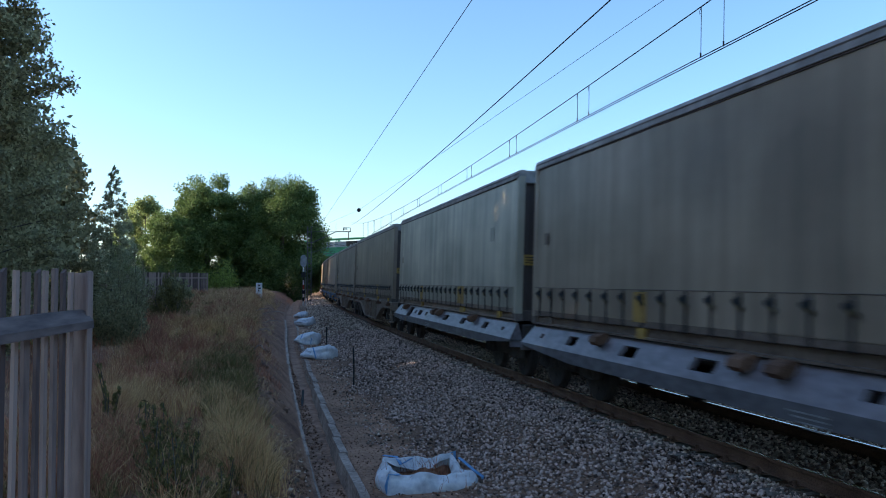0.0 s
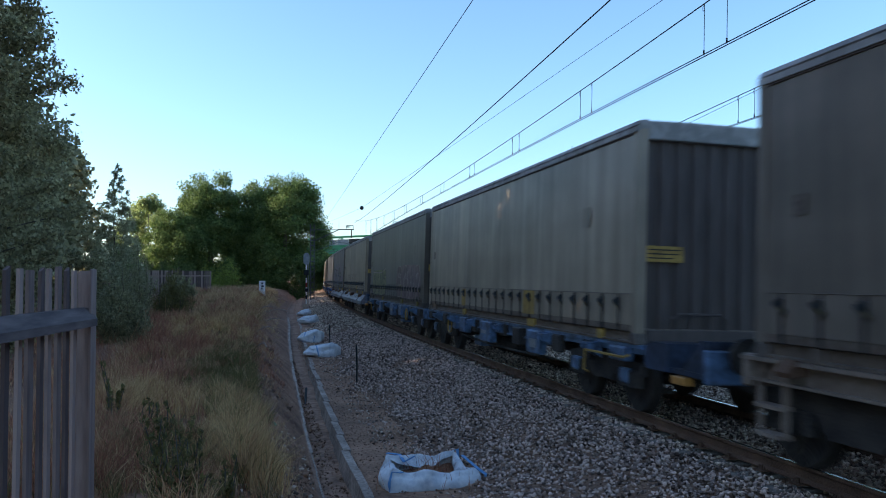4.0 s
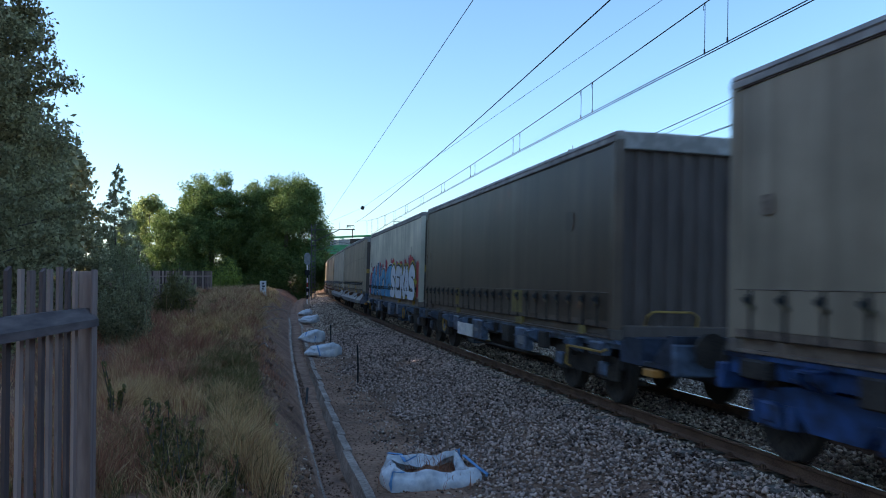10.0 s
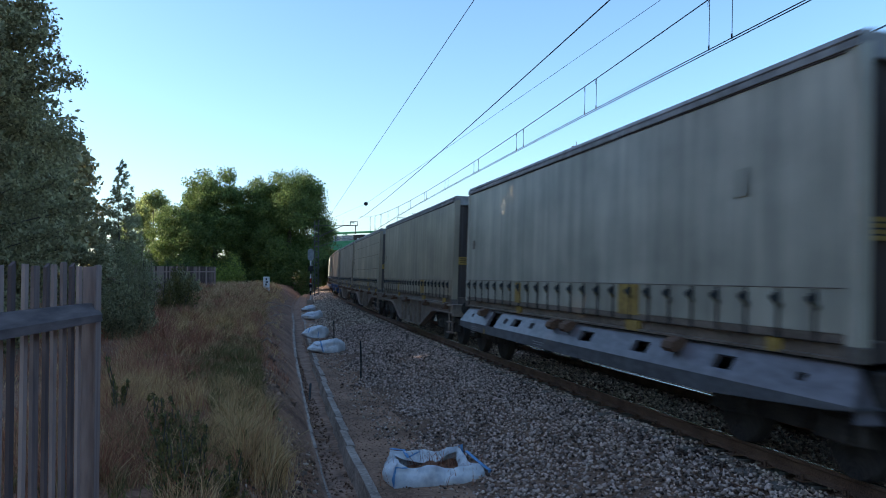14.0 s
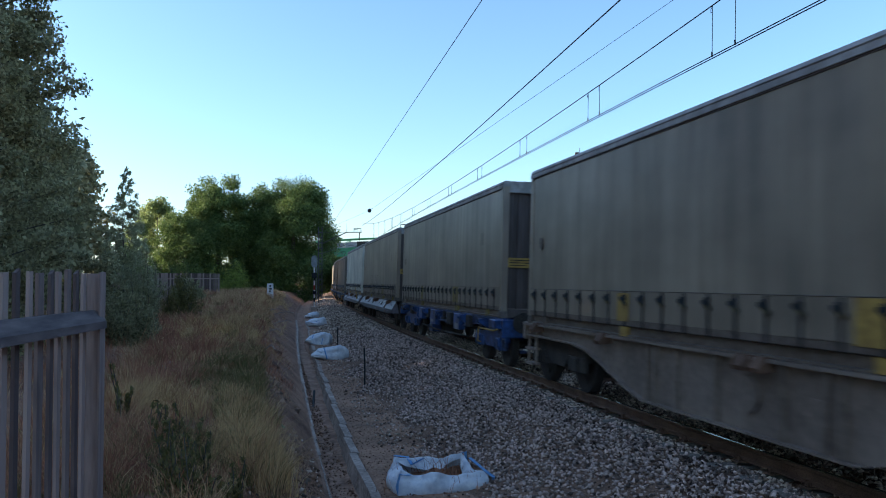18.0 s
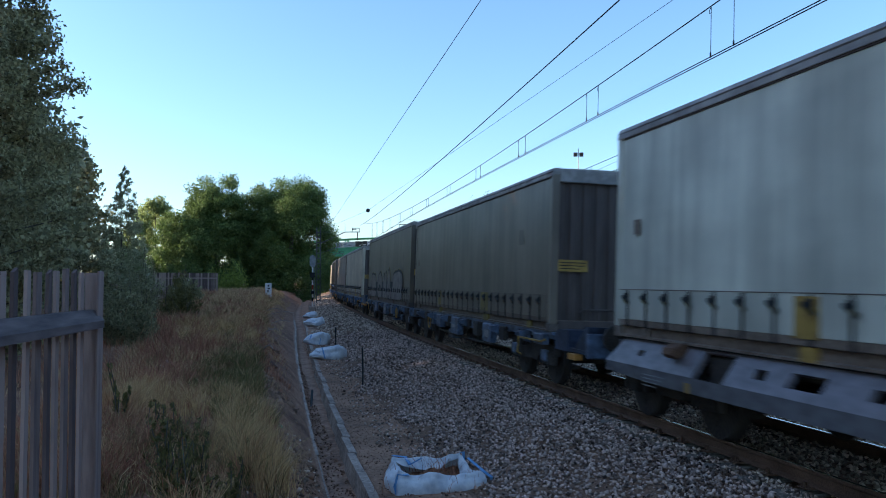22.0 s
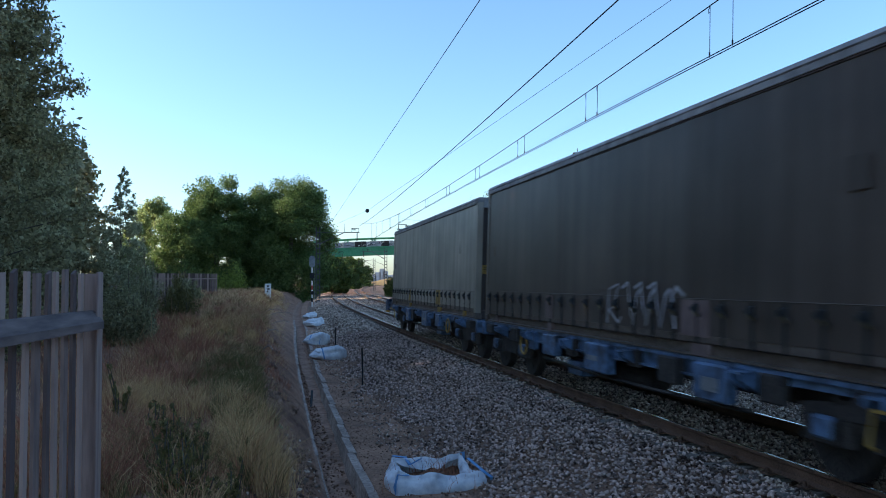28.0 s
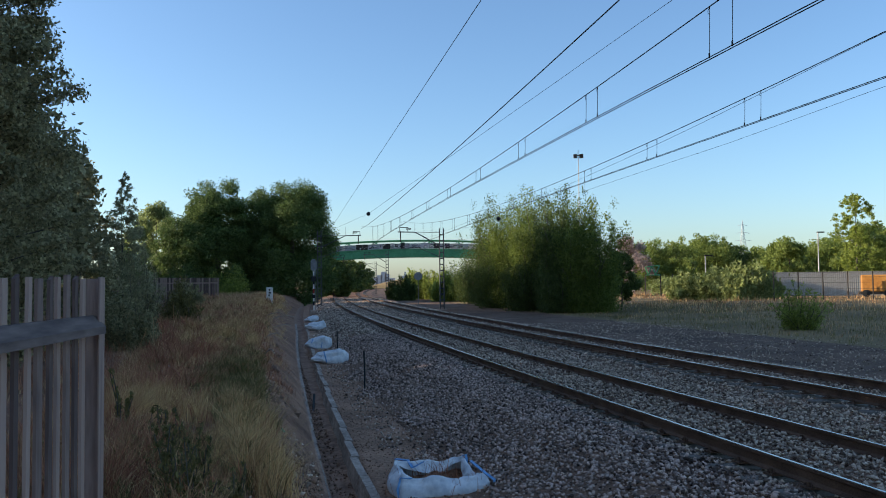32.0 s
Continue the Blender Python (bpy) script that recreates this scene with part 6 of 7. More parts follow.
# trees across the line
def plume_bush(label, base, height, spread, plumes, count, leaf, seed, material, name="willow_tree", category="tree", group="", lean=1.0, fat=0.34, full=0.62):
    """A thicket of upright feathery plumes that fan out from the ground."""
    r = random.Random(seed)
    e = empty(name, Matrix.Translation(base), label, category, group)
    cs, rs = [], []
    for i in range(plumes):
        a, d = r.uniform(0, 2 * math.pi), r.random() ** 0.5
        h = height * (1 - full * d ** 1.6) * r.uniform(0.78, 1.02)
        root = Vector((math.cos(a), math.sin(a), 0)) * spread * d * 0.62
        out = Vector((math.cos(a), math.sin(a), 0)) * spread * d * 0.5 * lean
        bow = Vector((r.uniform(-0.1, 0.1), r.uniform(-0.1, 0.1), 0)) * height
        if i < 9:
            part("limb", tube([root * 0.4, root + out * 0.4 + Vector((0, 0, h * 0.45)), root + out + bow + Vector((0, 0, h * 0.9))], 0.0055 * height + 0.01 * min(1.0, height / 3) ** 2, 5, None, 0.004), M["bark"], e)
        for k in range(7):
            f = (k + r.random() * 0.8) / 7
            p = root + out * f ** 1.5 + bow * f ** 2 + Vector((r.uniform(-1, 1), r.uniform(-1, 1), 0)) * spread * 0.10
            q = spread * fat * (1.08 - 0.62 * f) * r.uniform(0.7, 1.25)
            cs.append((p.x, p.y, h * (0.04 + 0.93 * f)))
            rs.append((q, q, max(q * 1.5, height * 0.05)))
    leaves("crown", cs, rs, count, leaf, seed, material, e, "", 0.75, 0.34, -0.9)
    return e


# shrubs at the fence
for i, (x, y, h, w, n, m, lab) in enumerate(((-7.2, 18.5, 1.5, 0.75, 12000, "poplar", "dense dark shrub at the end of the fence"), (-8.6, 26.2, 1.65, 0.72, 9000, "weed", "dark leafy shrub in dry grass"), (-10.4, 27.5, 2.6, 1.0, 9000, "poplar", "grey-green shrub below the young poplar"), (-14.9, 46.0, 1.3, 1.0, 6000, "weed", "rounded dark bush on the bank"), (-16.3, 60.0, 2.6, 2.1, 6000, "willow", "yellow-green bush catching the sun"), (-11.6, 36.0, 1.5, 0.75, 6000, "poplar", "low dark bush on the bank"), (-19, 58, 3.0, 2.0, 4000, "leaf", "bush behind the far fence"))):
    plume_bush(lab, on_ground(x, y), h * 1.15, w, 26, int(n * 0.8), 0.085 if y < 30 else 0.17, 60 + i, M[m], "shrub", "bush", "shrubs", 0.7, 0.3)
dome_tree("shrub", "tall grey-green shrub beside the poplar", on_ground(-9.0, 20.4), 2.4, (1.05, 1.0), -0.4, 60, 9000, 0.095, 66, M["poplar"], "shrubs", 0.26, 0.05, 0.2, "bush")
tree("poplar_tree", "slender young poplar ending in a thin spire", SLENDER, 5.5, 1.2, 0.2, 300, 24000, 0.08, 13, M["young"], "tree", group="poplars", trunk_r=0.05, cone=True, clump=0.22, shell=0.9)
for i, (x, y, h, w, n, m) in enumerate(((11.3, 61, 10.4, 2.3, 44000, "bush"), (9.9, 65, 11.4, 2.7, 50000, "leaf"), (8.8, 70, 12.2, 3.0, 54000, "bush"), (7.2, 76, 12.8, 3.2, 54000, "bush"), (5.6, 84, 13.0, 3.4, 46000, "leaf"), (4.6, 94, 8.4, 3.0, 22000, "leaf"), (3.4, 104, 5.8, 2.4, 14000, "leaf"), (9.2, 62.5, 5.0, 2.2, 16000, "leaf"), (7.2, 68.5, 5.2, 2.4, 16000, "leaf"), (5.2, 77, 5.6, 2.6, 14000, "leaf"))):
    plume_bush("bushy feathery green tree beside the far track", on_ground(x, y), h, w, 70, n, 0.20, 70 + i, M[m], group="trackside trees", fat=0.42, full=0.36)
for i, (x, y, h, w, m) in enumerate(((1.6, 116, 6.0, 3.0, "willow"), (-0.8, 123, 6.0, 3.0, "willow"), (-3.3, 127, 6.2, 2.8, "willow"), (-5.2, 128, 5.6, 2.2, "willow"), (-5.7, 118, 4.4, 1.9, "leaf"), (0.4, 108, 4.6, 2.2, "willow"), (-7.9, 126, 3.4, 1.2, "leaf"))):
    plume_bush("sunlit young green tree beyond the far mast", on_ground(x, y), h, w, 30, 10000, 0.34, 80 + i, M[m], "roadside_tree", group="young trees", fat=0.36)
tree("roadside_tree", "small dark round tree on a bare trunk", on_ground(15.6, 70), 4.6, 1.45, 0.9, 40, 7000, 0.2, 90, M["leaf"], "tree", shape=0.75, clump=0.3, trunk_r=0.08)
for i in range(15):
    x, y = 32 + i * 3.5 + random.Random(i).uniform(-1.2, 1.2), 122 + random.Random(i + 50).uniform(-7, 7)
    h = (8.4, 7.6, 9.6, 9.0, 8.8, 7.4, 7.8, 8.0, 9.0, 9.4)[i % 10]
    dome_tree("park_tree", "round green park tree in low sunlight", on_ground(x, y), h, (3.4, 3.2), 0.5, 90, 7500, 0.29, 100 + i, M["leaf"] if i in (4, 9, 10) else M["park"], "park trees", 0.24, 0.18, 0.24)
for i in range(15):
    x, y = 34 + i * 4.6 + random.Random(i + 7).uniform(-1.5, 1.5), 150 + random.Random(i + 60).uniform(-6, 6)
    dome_tree("park_tree", "green tree at the back of the park", on_ground(x, y), (8.6, 9.4, 8.0, 10.0, 9.0)[i % 5], (4.4, 3.6), 0.3, 70, 4600, 0.42, 180 + i, M["bush"] if i % 3 == 1 else M["park"], "park trees", 0.24, 0.2, 0.2)
for i in range(10):
    x, y = 25 + i * 5.2, 108 + random.Random(i + 70).uniform(-4, 4)
    dome_tree("park_bush", "rounded green bush under the park trees", on_ground(x, y), 2.6 + 0.9 * random.Random(i).random(), (3.4, 2.0), 0.0, 40, 3500, 0.24, 220 + i, M["olive"] if i % 2 else M["park"], "park bushes", 0.24, 0.06, 0.2)
tree("bare_tree", "leafless pinkish-grey tree among the park trees", on_ground(27.8, 119), 8.3, 3.4, 1.0, 70, 7000, 0.34, 129, M["twig"], "tree", shape=0.8, clump=0.24, trunk_r=0.16, hang=-1.0, shell=0.8)
tree("thin_tree", "tall airy tree with sparse branches above a hoarding", on_ground(46.6, 90), 11.2, 2.5, 2.6, 230, 9500, 0.22, 133, M["willow"], "tree", clump=0.15, trunk_r=0.14, shell=0.9)
for i, (x, y, h) in enumerate(((50, 94, 8.0), (54.5, 97, 7.6), (42.5, 98, 6.4))):
    tree("park_tree", "leafy green tree behind the hoarding", on_ground(x, y), h, 3.8, 0.8, 60, 9000, 0.34, 131 + i, M["park"], "tree", shape=0.7, clump=0.24, shell=0.6)
plume_bush("low feathery green bush at the gravel edge", on_ground(16.55, 37.0), 2.9, 1.2, 26, 5200, 0.13, 138, M["willow"], "shrub", "bush", "", 1.3, 0.26)
for i, (x, y, h, w) in enumerate(((-20.5, 150, 6.3, 3.4), (-23, 170, 6.6, 4.0), (-25.5, 200, 8.0, 4.6), (-28, 235, 8.6, 5.0), (-30.5, 270, 9.4, 5.4), (-34, 310, 10.4, 6.0), (-36, 350, 11.0, 6.0), (-29, 185, 7.6, 4.0))):
    tree("broadleaf_tree", "dark trees beyond the footbridge", on_ground(x, y), h, w, 0.3, 50, 5000, 0.7, 140 + i, M["leaf"], "tree", shape=0.6, group="trees beyond the bridge", clump=0.26, trunk_r=0.3)
# a sunlit tan embankment where the line bends out of sight
bm = bmesh.new()
bmesh.ops.create_grid(bm, x_segments=40, y_segments=12, size=1)
for v in bm.verts:
    f = max(0.0, 1 - abs(v.co.y) ** 1.5) * max(0.0, 1 - abs(v.co.x) ** 4)
    v.co = Vector((v.co.x * 70, v.co.y * 18, 6.6 * f + 0.7 * noise.noise(Vector((v.co.x * 9, v.co.y * 3, 0))) - 0.6))
bank = link("ground_bank", bm, M["field"], None, "", True)
bank.matrix_basis = Matrix.Translation((22, 455, 0))
tagged(bank, "sunlit tan embankment beyond the bend", "embankment", kind="structure")

# ---- grass, reeds ----
def blades(name, s, u, height, width, seed, material, label, bend_=0.5, kind="stuff"):
    r = np.random.RandomState(seed)
    n = len(s)
    x, y = spots(s, u)
    z = ground_z(s, u)
    h = height * r.uniform(0.45, 1.2, n) * (0.95 + 0.5 * np.sin(s * 2.3 + 2.2 * np.sin(u * 2.9)) * np.sin(u * 3.7 + 1.4 * np.sin(s * 1.1)))
    a = r.uniform(0, 2 * np.pi, n)
    dx, dy = np.cos(a), np.sin(a)
    q = r.uniform(0, 2 * np.pi, n)
    ox, oy = np.cos(q) * h * bend_ * r.rand(n), np.sin(q) * h * bend_ * r.rand(n)
    w = width * r.uniform(0.6, 1.4, n)
    v = np.stack([np.stack([x - dx * w, y - dy * w, z - 0.03], -1), np.stack([x + dx * w, y + dy * w, z - 0.03], -1), np.stack([x + ox * 0.35 + dx * w * 0.7, y + oy * 0.35 + dy * w * 0.7, z + h * 0.6], -1), np.stack([x + ox * 0.35 - dx * w * 0.7, y + oy * 0.35 - dy * w * 0.7, z + h * 0.6], -1), np.stack([x + ox, y + oy, z + h], -1)], 1).reshape(-1, 3)
    b = np.arange(n) * 5
    f = np.concatenate([np.stack([b, b + 1, b + 2], -1), np.stack([b, b + 2, b + 3], -1), np.stack([b + 3, b + 2, b + 4], -1)])
    return tagged(sheet(name, v, f, material), label, "grass", kind=kind)


def tufts(n, s0, s1, u0, u1, seed, clump=14, spread=0.18, power=1.0):
    r = np.random.RandomState(seed)
    cs, cu = s0 + (s1 - s0) * r.rand(n) ** power, u0 + (u1 - u0) * r.rand(n)
    s = np.repeat(cs, clump) + r.normal(0, spread, n * clump)
    u = np.repeat(cu, clump) + r.normal(0, spread, n * clump)
    keep = (u < -5.62) | (u > 7)
    return s[keep], u[keep]


def patch(s0, u0, ds, du, n, seed, clump=36, spread=0.05):
    """Tufts strewn over an oval of the bank."""
    r = np.random.RandomState(seed)
    a, d = r.uniform(0, 2 * np.pi, n), r.rand(n) ** 0.6
    s = np.repeat(s0 + np.cos(a) * d * ds, clump) + r.normal(0, spread, n * clump)
    u = np.repeat(u0 + np.sin(a) * d * du, clump) + r.normal(0, spread, n * clump)
    keep = u < -5.70
    return s[keep], u[keep]


def mixed(s0, u0, ds, du, n, seed, straw=1.0, green=0.0, red=0.0, height=0.3, dry="straw"):
    for share_, key, name, text, w in ((straw, dry, "dry_grass", "arching tufts of pale dry grass on the bank", 0.0030), (green, "weed", "weeds", "green weeds among dry grass", 0.0055), (red, "redweed", "withered_weeds", "withered red-brown weeds on the bank", 0.0034)):
        k = int(n * share_)
        if k:
            blades(name, *patch(s0, u0, ds, du, k, seed + ord(key[0])), height * (0.8 if key == "weed" else 1), w * max(1.0, (s0 + 4) / 12), seed, M[key], text, 1.25)


mixed(2.0, -6.75, 1.3, 0.75, 80, 15, 0.5, 0.35, 0.15, 0.30)
mixed(1.6, -7.9, 1.5, 0.7, 70, 16, 0.4, 0.15, 0.45, 0.26)
mixed(3.7, -6.47, 1.5, 0.42, 150, 1, 0.86, 0.12, 0.02, 0.36, "gold")
mixed(6.2, -6.50, 1.4, 0.40, 100, 2, 0.6, 0.36, 0.04, 0.28, "gold")
mixed(12.6, -6.75, 3.0, 0.45, 220, 20, 0.16, 0.78, 0.06, 0.24)
mixed(8.8, -7.55, 1.2, 0.5, 110, 21, 0.15, 0.0, 0.85, 0.24)
mixed(2.5, -7.65, 1.2, 0.5, 90, 22, 0.2, 0.0, 0.8, 0.28)
mixed(3.3, -7.35, 1.0, 0.6, 60, 3, 0.25, 0.45, 0.3, 0.34)
mixed(4.0, -8.0, 1.4, 0.7, 80, 4, 0.3, 0.05, 0.65, 0.32)
mixed(5.8, -7.6, 1.4, 0.6, 130, 5, 0.88, 0.0, 0.12, 0.30, "gold")
mixed(8.0, -8.3, 2.2, 1.0, 130, 6, 0.45, 0.05, 0.5, 0.30)
mixed(9.4, -6.85, 2.4, 0.6, 280, 7, 0.12, 0.84, 0.04, 0.27)
mixed(13.0, -8.1, 3.0, 0.9, 150, 8, 0.25, 0.05, 0.7, 0.33)
mixed(14.0, -6.9, 2.5, 0.5, 90, 9, 0.55, 0.35, 0.1, 0.24)
mixed(18.5, -7.5, 4.5, 1.1, 230, 10, 0.75, 0.1, 0.15, 0.34, "gold")
mixed(20.0, -9.6, 5.0, 1.6, 200, 11, 0.4, 0.05, 0.55, 0.36)
mixed(26.0, -7.4, 5.0, 1.1, 200, 12, 0.6, 0.15, 0.25, 0.34)
mixed(34.0, -8.0, 7.0, 1.6, 300, 13, 0.65, 0.1, 0.25, 0.36)
mixed(42.0, -6.7, 9.0, 0.9, 170, 17, 0.8, 0.05, 0.15, 0.30, "gold")
mixed(60.0, -7.0, 9.0, 1.2, 200, 18, 0.8, 0.05, 0.15, 0.40, "gold")
mixed(29.0, -6.5, 6.0, 0.6, 90, 19, 0.4, 0.2, 0.4, 0.22)
mixed(48.0, -8.8, 10.0, 2.4, 420, 14, 0.6, 0.1, 0.3, 0.4)
blades("dry_grass", *tufts(900, 0.5, 40, -16, -6.3, 1, 16, 0.10, 1.3), 0.24, 0.0036, 1, M["straw"], "dry straw-coloured grass on the bank", 1.3)
blades("withered_weeds", *tufts(700, 2.0, 34, -13, -6.6, 5, 20, 0.10, 1.3), 0.26, 0.004, 5, M["redweed"], "withered red-brown weeds by the fence", 1.2)
blades("withered_weeds", *tufts(800, 12, 60, -6.9, -5.65, 22, 16, 0.10), 0.20, 0.006, 22, M["redweed"], "short brown weeds above the drain", 1.3)
blades("dry_grass", *tufts(1100, 26, 80, -7.2, -5.62, 24, 14, 0.14), 0.30, 0.010, 24, M["gold"], "pale dry grass on the far bank", 1.2)
blades("dry_grass", *tufts(600, 14, 60, -6.9, -5.7, 23, 14, 0.10), 0.20, 0.007, 23, M["straw"], "dry grass above the drain", 1.3)
blades("dry_grass", *tufts(260, 3, 30, -6.2, -5.85, 21, 10, 0.06), 0.10, 0.003, 21, M["straw"], "short dry grass on the crumbling edge", 1.4)
blades("dry_grass", *tufts(500, 10, 70, 14.3, 34, 6, 14, 0.35), 0.20, 0.007, 6, M["straw"], "tall parched grass beyond the gravel", 0.8)
blades("weeds", *tufts(1500, 12, 70, 14.3, 34, 16, 12, 0.35), 0.20, 0.009, 16, M["weed"], "dull green weeds in the parched grass", 0.8)
blades("dry_grass", *tufts(700, 40, 110, 22, 60, 7, 12, 0.6), 0.4, 0.02, 7, M["straw"], "parched grass of the far field", 0.8)
blades("withered_weeds", *tufts(500, 10, 48, -6.5, -5.75, 32, 9, 0.05), 0.10, 0.004, 32, M["redweed"], "withered low weeds on the slope of the drain", 1.4)
# upright weeds and dead stalks by the fence
for i, (s, u, h, w, m) in enumerate(((3.1, -7.15, 0.62, 0.16, "weed"), (3.45, -7.3, 0.5, 0.17, "weed"), (2.95, -6.85, 0.45, 0.15, "weed"), (3.7, -6.95, 0.36, 0.14, "weed"), (4.3, -7.75, 0.75, 0.09, "weed"), (3.3, -6.45, 0.34, 0.13, "weed"), (1.6, -7.0, 0.62, 0.18, "weed"), (1.9, -6.85, 0.58, 0.16, "weed"), (2.2, -7.05, 0.55, 0.17, "weed"), (1.3, -6.8, 0.60, 0.16, "weed"), (1.5, -6.5, 0.46, 0.12, "weed"))):
    p = spot(s, u, float(ground_z(s, u)) - 0.03)
    plume_bush("upright green weed in dry grass", p, h * 1.25, w * 1.2, 9, 1000, 0.055, 200 + i, M[m], "weed_plant", "weed", "tall weeds", 1.0, 0.22)
rw = random.Random(77)
for i in range(16):
    s, u = rw.uniform(11, 17), rw.uniform(-9.6, -8.2)
    p = spot(s, u, float(ground_z(s, u)) - 0.03)
    h = rw.uniform(0.5, 1.1)
    q = Vector((rw.uniform(-0.3, 0.3), rw.uniform(-0.3, 0.3), h))
    bm = tube([p, p + q * 0.5 + Vector((rw.uniform(-0.08, 0.08), 0, 0)), p + q], 0.008, 4, None, 0.003)
    tube([p + q * 0.5, p + q * 0.8 + Vector((rw.uniform(-0.2, 0.2), 0.1, 0))], 0.005, 4, bm, 0.002)
    tagged(link("dead_stalk", bm, M["straw"]), "pale dead weed stalk by the fence", "stalk", "dead stalks")
for i, (x, y, h, w) in enumerate(((26.0, 86, 3.6, 2.2), (28.4, 84, 4.0, 2.5), (30.6, 82, 4.6, 2.6), (32.4, 82, 4.2, 1.9), (29.5, 81, 3.0, 2.0), (33.6, 83, 3.4, 1.6))):
    plume_bush("tall pale green cane thicket in dry grass", on_ground(x, y), h, w, 60, 9000, 0.42, 150 + i, M["reed"], "reed_clump", "reeds", "cane thicket", 0.8, 0.26)

# ---- ballast stones ----
def stones(name, n, s_lo, s_hi, u_lo, u_hi, size, seed, material, label, lift=0.0, beds=True):
    r = np.random.RandomState(seed)
    s, u = r.uniform(s_lo, s_hi, n), r.uniform(u_lo, u_hi, n)
    ok = np.ones(n, bool)
    for c in (0, GAP2):
        for side in (-0.87, 0.87):
            ok &= np.abs(u - c - side) > 0.085
        on = (np.abs(u - c) < 1.3) & (np.abs((s + 9) % 0.6 - 0.3) > 0.19)
        ok &= ~(on & (r.rand(n) < 0.30))
    toe = -3.85 + 0.25 * np.sin(s * 1.7) + 0.2 * np.sin(s * 0.63 + 1)
    if beds:
        ok &= (u > toe + 0.15 * r.rand(n)) | (r.rand(n) < 0.10)
    s, u = s[ok], u[ok]
    n = len(s)
    x, y = spots(s, u)
    z = ground_z(s, u) + lift + r.uniform(-0.012, 0.028, n) - np.where((np.abs(u) < 0.8) | (np.abs(u - GAP2) < 0.8), 0.005, 0) + 0.02 * (np.abs(u) < 2.2) * beds
    base = np.array([(1, 0, 0), (-1, 0, 0), (0, 1, 0), (0, -1, 0), (0, 0, 1), (0, 0, -1)], float)
    k = size * r.uniform(0.55, 1.5, (n, 1, 1)) * r.uniform(0.65, 1.3, (n, 6, 1))
    v = base[None] * k + r.normal(0, size * 0.28, (n, 6, 3))
    a = r.uniform(0, 2 * np.pi, n)
    ca, sa_ = np.cos(a)[:, None], np.sin(a)[:, None]
    t = r.uniform(-0.9, 0.9, n)
    ct, st = np.cos(t)[:, None], np.sin(t)[:, None]
    vy, vz = v[:, :, 1] * ct - v[:, :, 2] * st, v[:, :, 1] * st + v[:, :, 2] * ct
    vx = v[:, :, 0] * ca - vy * sa_
    vy = v[:, :, 0] * sa_ + vy * ca
    v = np.stack([vx + x[:, None], vy + y[:, None], vz * 0.8 + z[:, None]], -1).reshape(-1, 3)
    tri = np.array([(0, 2, 4), (2, 1, 4), (1, 3, 4), (3, 0, 4), (2, 0, 5), (1, 2, 5), (3, 1, 5), (0, 3, 5)])
    f = (np.arange(n)[:, None, None] * 6 + tri[None]).reshape(-1, 3)
    return tagged(sheet(name, v, f, material), label, "ballast", kind="stuff")


stones("ballast_stones", 30000, -5, 13, -4.4, -1.0, 0.023, 1, M["slope"], "loose dark grey ballast stones on the slope")
stones("ballast_stones", 52000, -5, 13, -1.2, 7.0, 0.025, 41, M["stone"], "loose angular grey ballast stones")
stones("ballast_stones", 14000, -14, -5, -4.4, 7.0, 0.03, 11, M["stone"], "loose angular grey ballast stones")
stones("ballast_stones", 15000, 13, 30, -4.4, -1.0, 0.028, 2, M["slope"], "loose dark grey ballast stones on the slope")
stones("ballast_stones", 24000, 13, 30, -1.2, 7.2, 0.031, 42, M["stone"], "loose angular grey ballast stones")
stones("ballast_stones", 20000, 30, 62, -4.2, 7.2, 0.045, 3, M["stone"], "loose angular grey ballast stones")
stones("ballast_stones", 12000, 62, 125, -3.2, 7.2, 0.075, 31, M["stone"], "loose angular grey ballast stones")
stones("gravel_stones", 7000, 4, 40, 7.0, 15, 0.026, 4, M["stone"], "scattered stones on dark gravel")
# small stones and clods on the path, the crumbling edge and the drain
stones("path_pebbles", 7000, 0, 30, -4.9, -3.6, 0.011, 5, M["clod"], "pebbles and clods on the sandy path", 0.0, False)
stones("path_pebbles", 900, 0, 30, -4.5, -3.6, 0.024, 6, M["stone"], "loose stones strayed onto the path", 0.0, False)
stones("earth_clods", 15000, 1, 40, -6.9, -5.62, 0.015, 7, M["clod"], "clods and roots on the crumbling earth edge", 0.0, False)
stones("earth_clods", 9000, 5, 55, -6.5, -5.6, 0.036, 8, M["clod"], "clods and roots on the crumbling earth edge", 0.0, False)
stones("earth_clods", 3500, 12, 75, -8.4, -5.7, 0.06, 21, M["clod"], "clods and rubble on the bare earth bank", 0.0, False)
stones("earth_clods", 1400, 9, 60, -6.5, -5.62, 0.07, 23, M["clod"], "lumps of earth and broken rubble above the drain", 0.0, False)
stones("earth_clods", 420, 14, 80, -8.5, -5.7, 0.13, 22, M["clod"], "larger lumps of earth and rubble on the bank", 0.0, False)
stones("bank_rubble", 1600, 1, 34, -6.45, -5.62, 0.028, 33, M["stone"], "pale stones and rubble on the crumbling bank", 0.0, False)
stones("drain_silt", 2500, 2, 40, -5.4, -5.1, 0.018, 9, M["clod"], "silt and rubble lying in the drain", 0.0, False)


# ---- fence ----
def slat_bm(h, w, seed, thick=0.0105):
    r = random.Random(seed)
    return prism([(-w, 0), (w, 0), (w * 0.96, h * 0.5), (w * 0.9, h + r.uniform(-0.01, 0.01)), (-w * 0.9, h + r.uniform(-0.01, 0.012)), (-w * 0.97, h * 0.45)], -thick, thick, "x")


fence = empty("slatted_fence", None, "weathered grey-brown slatted fence with a steel rail and end post", "fence")
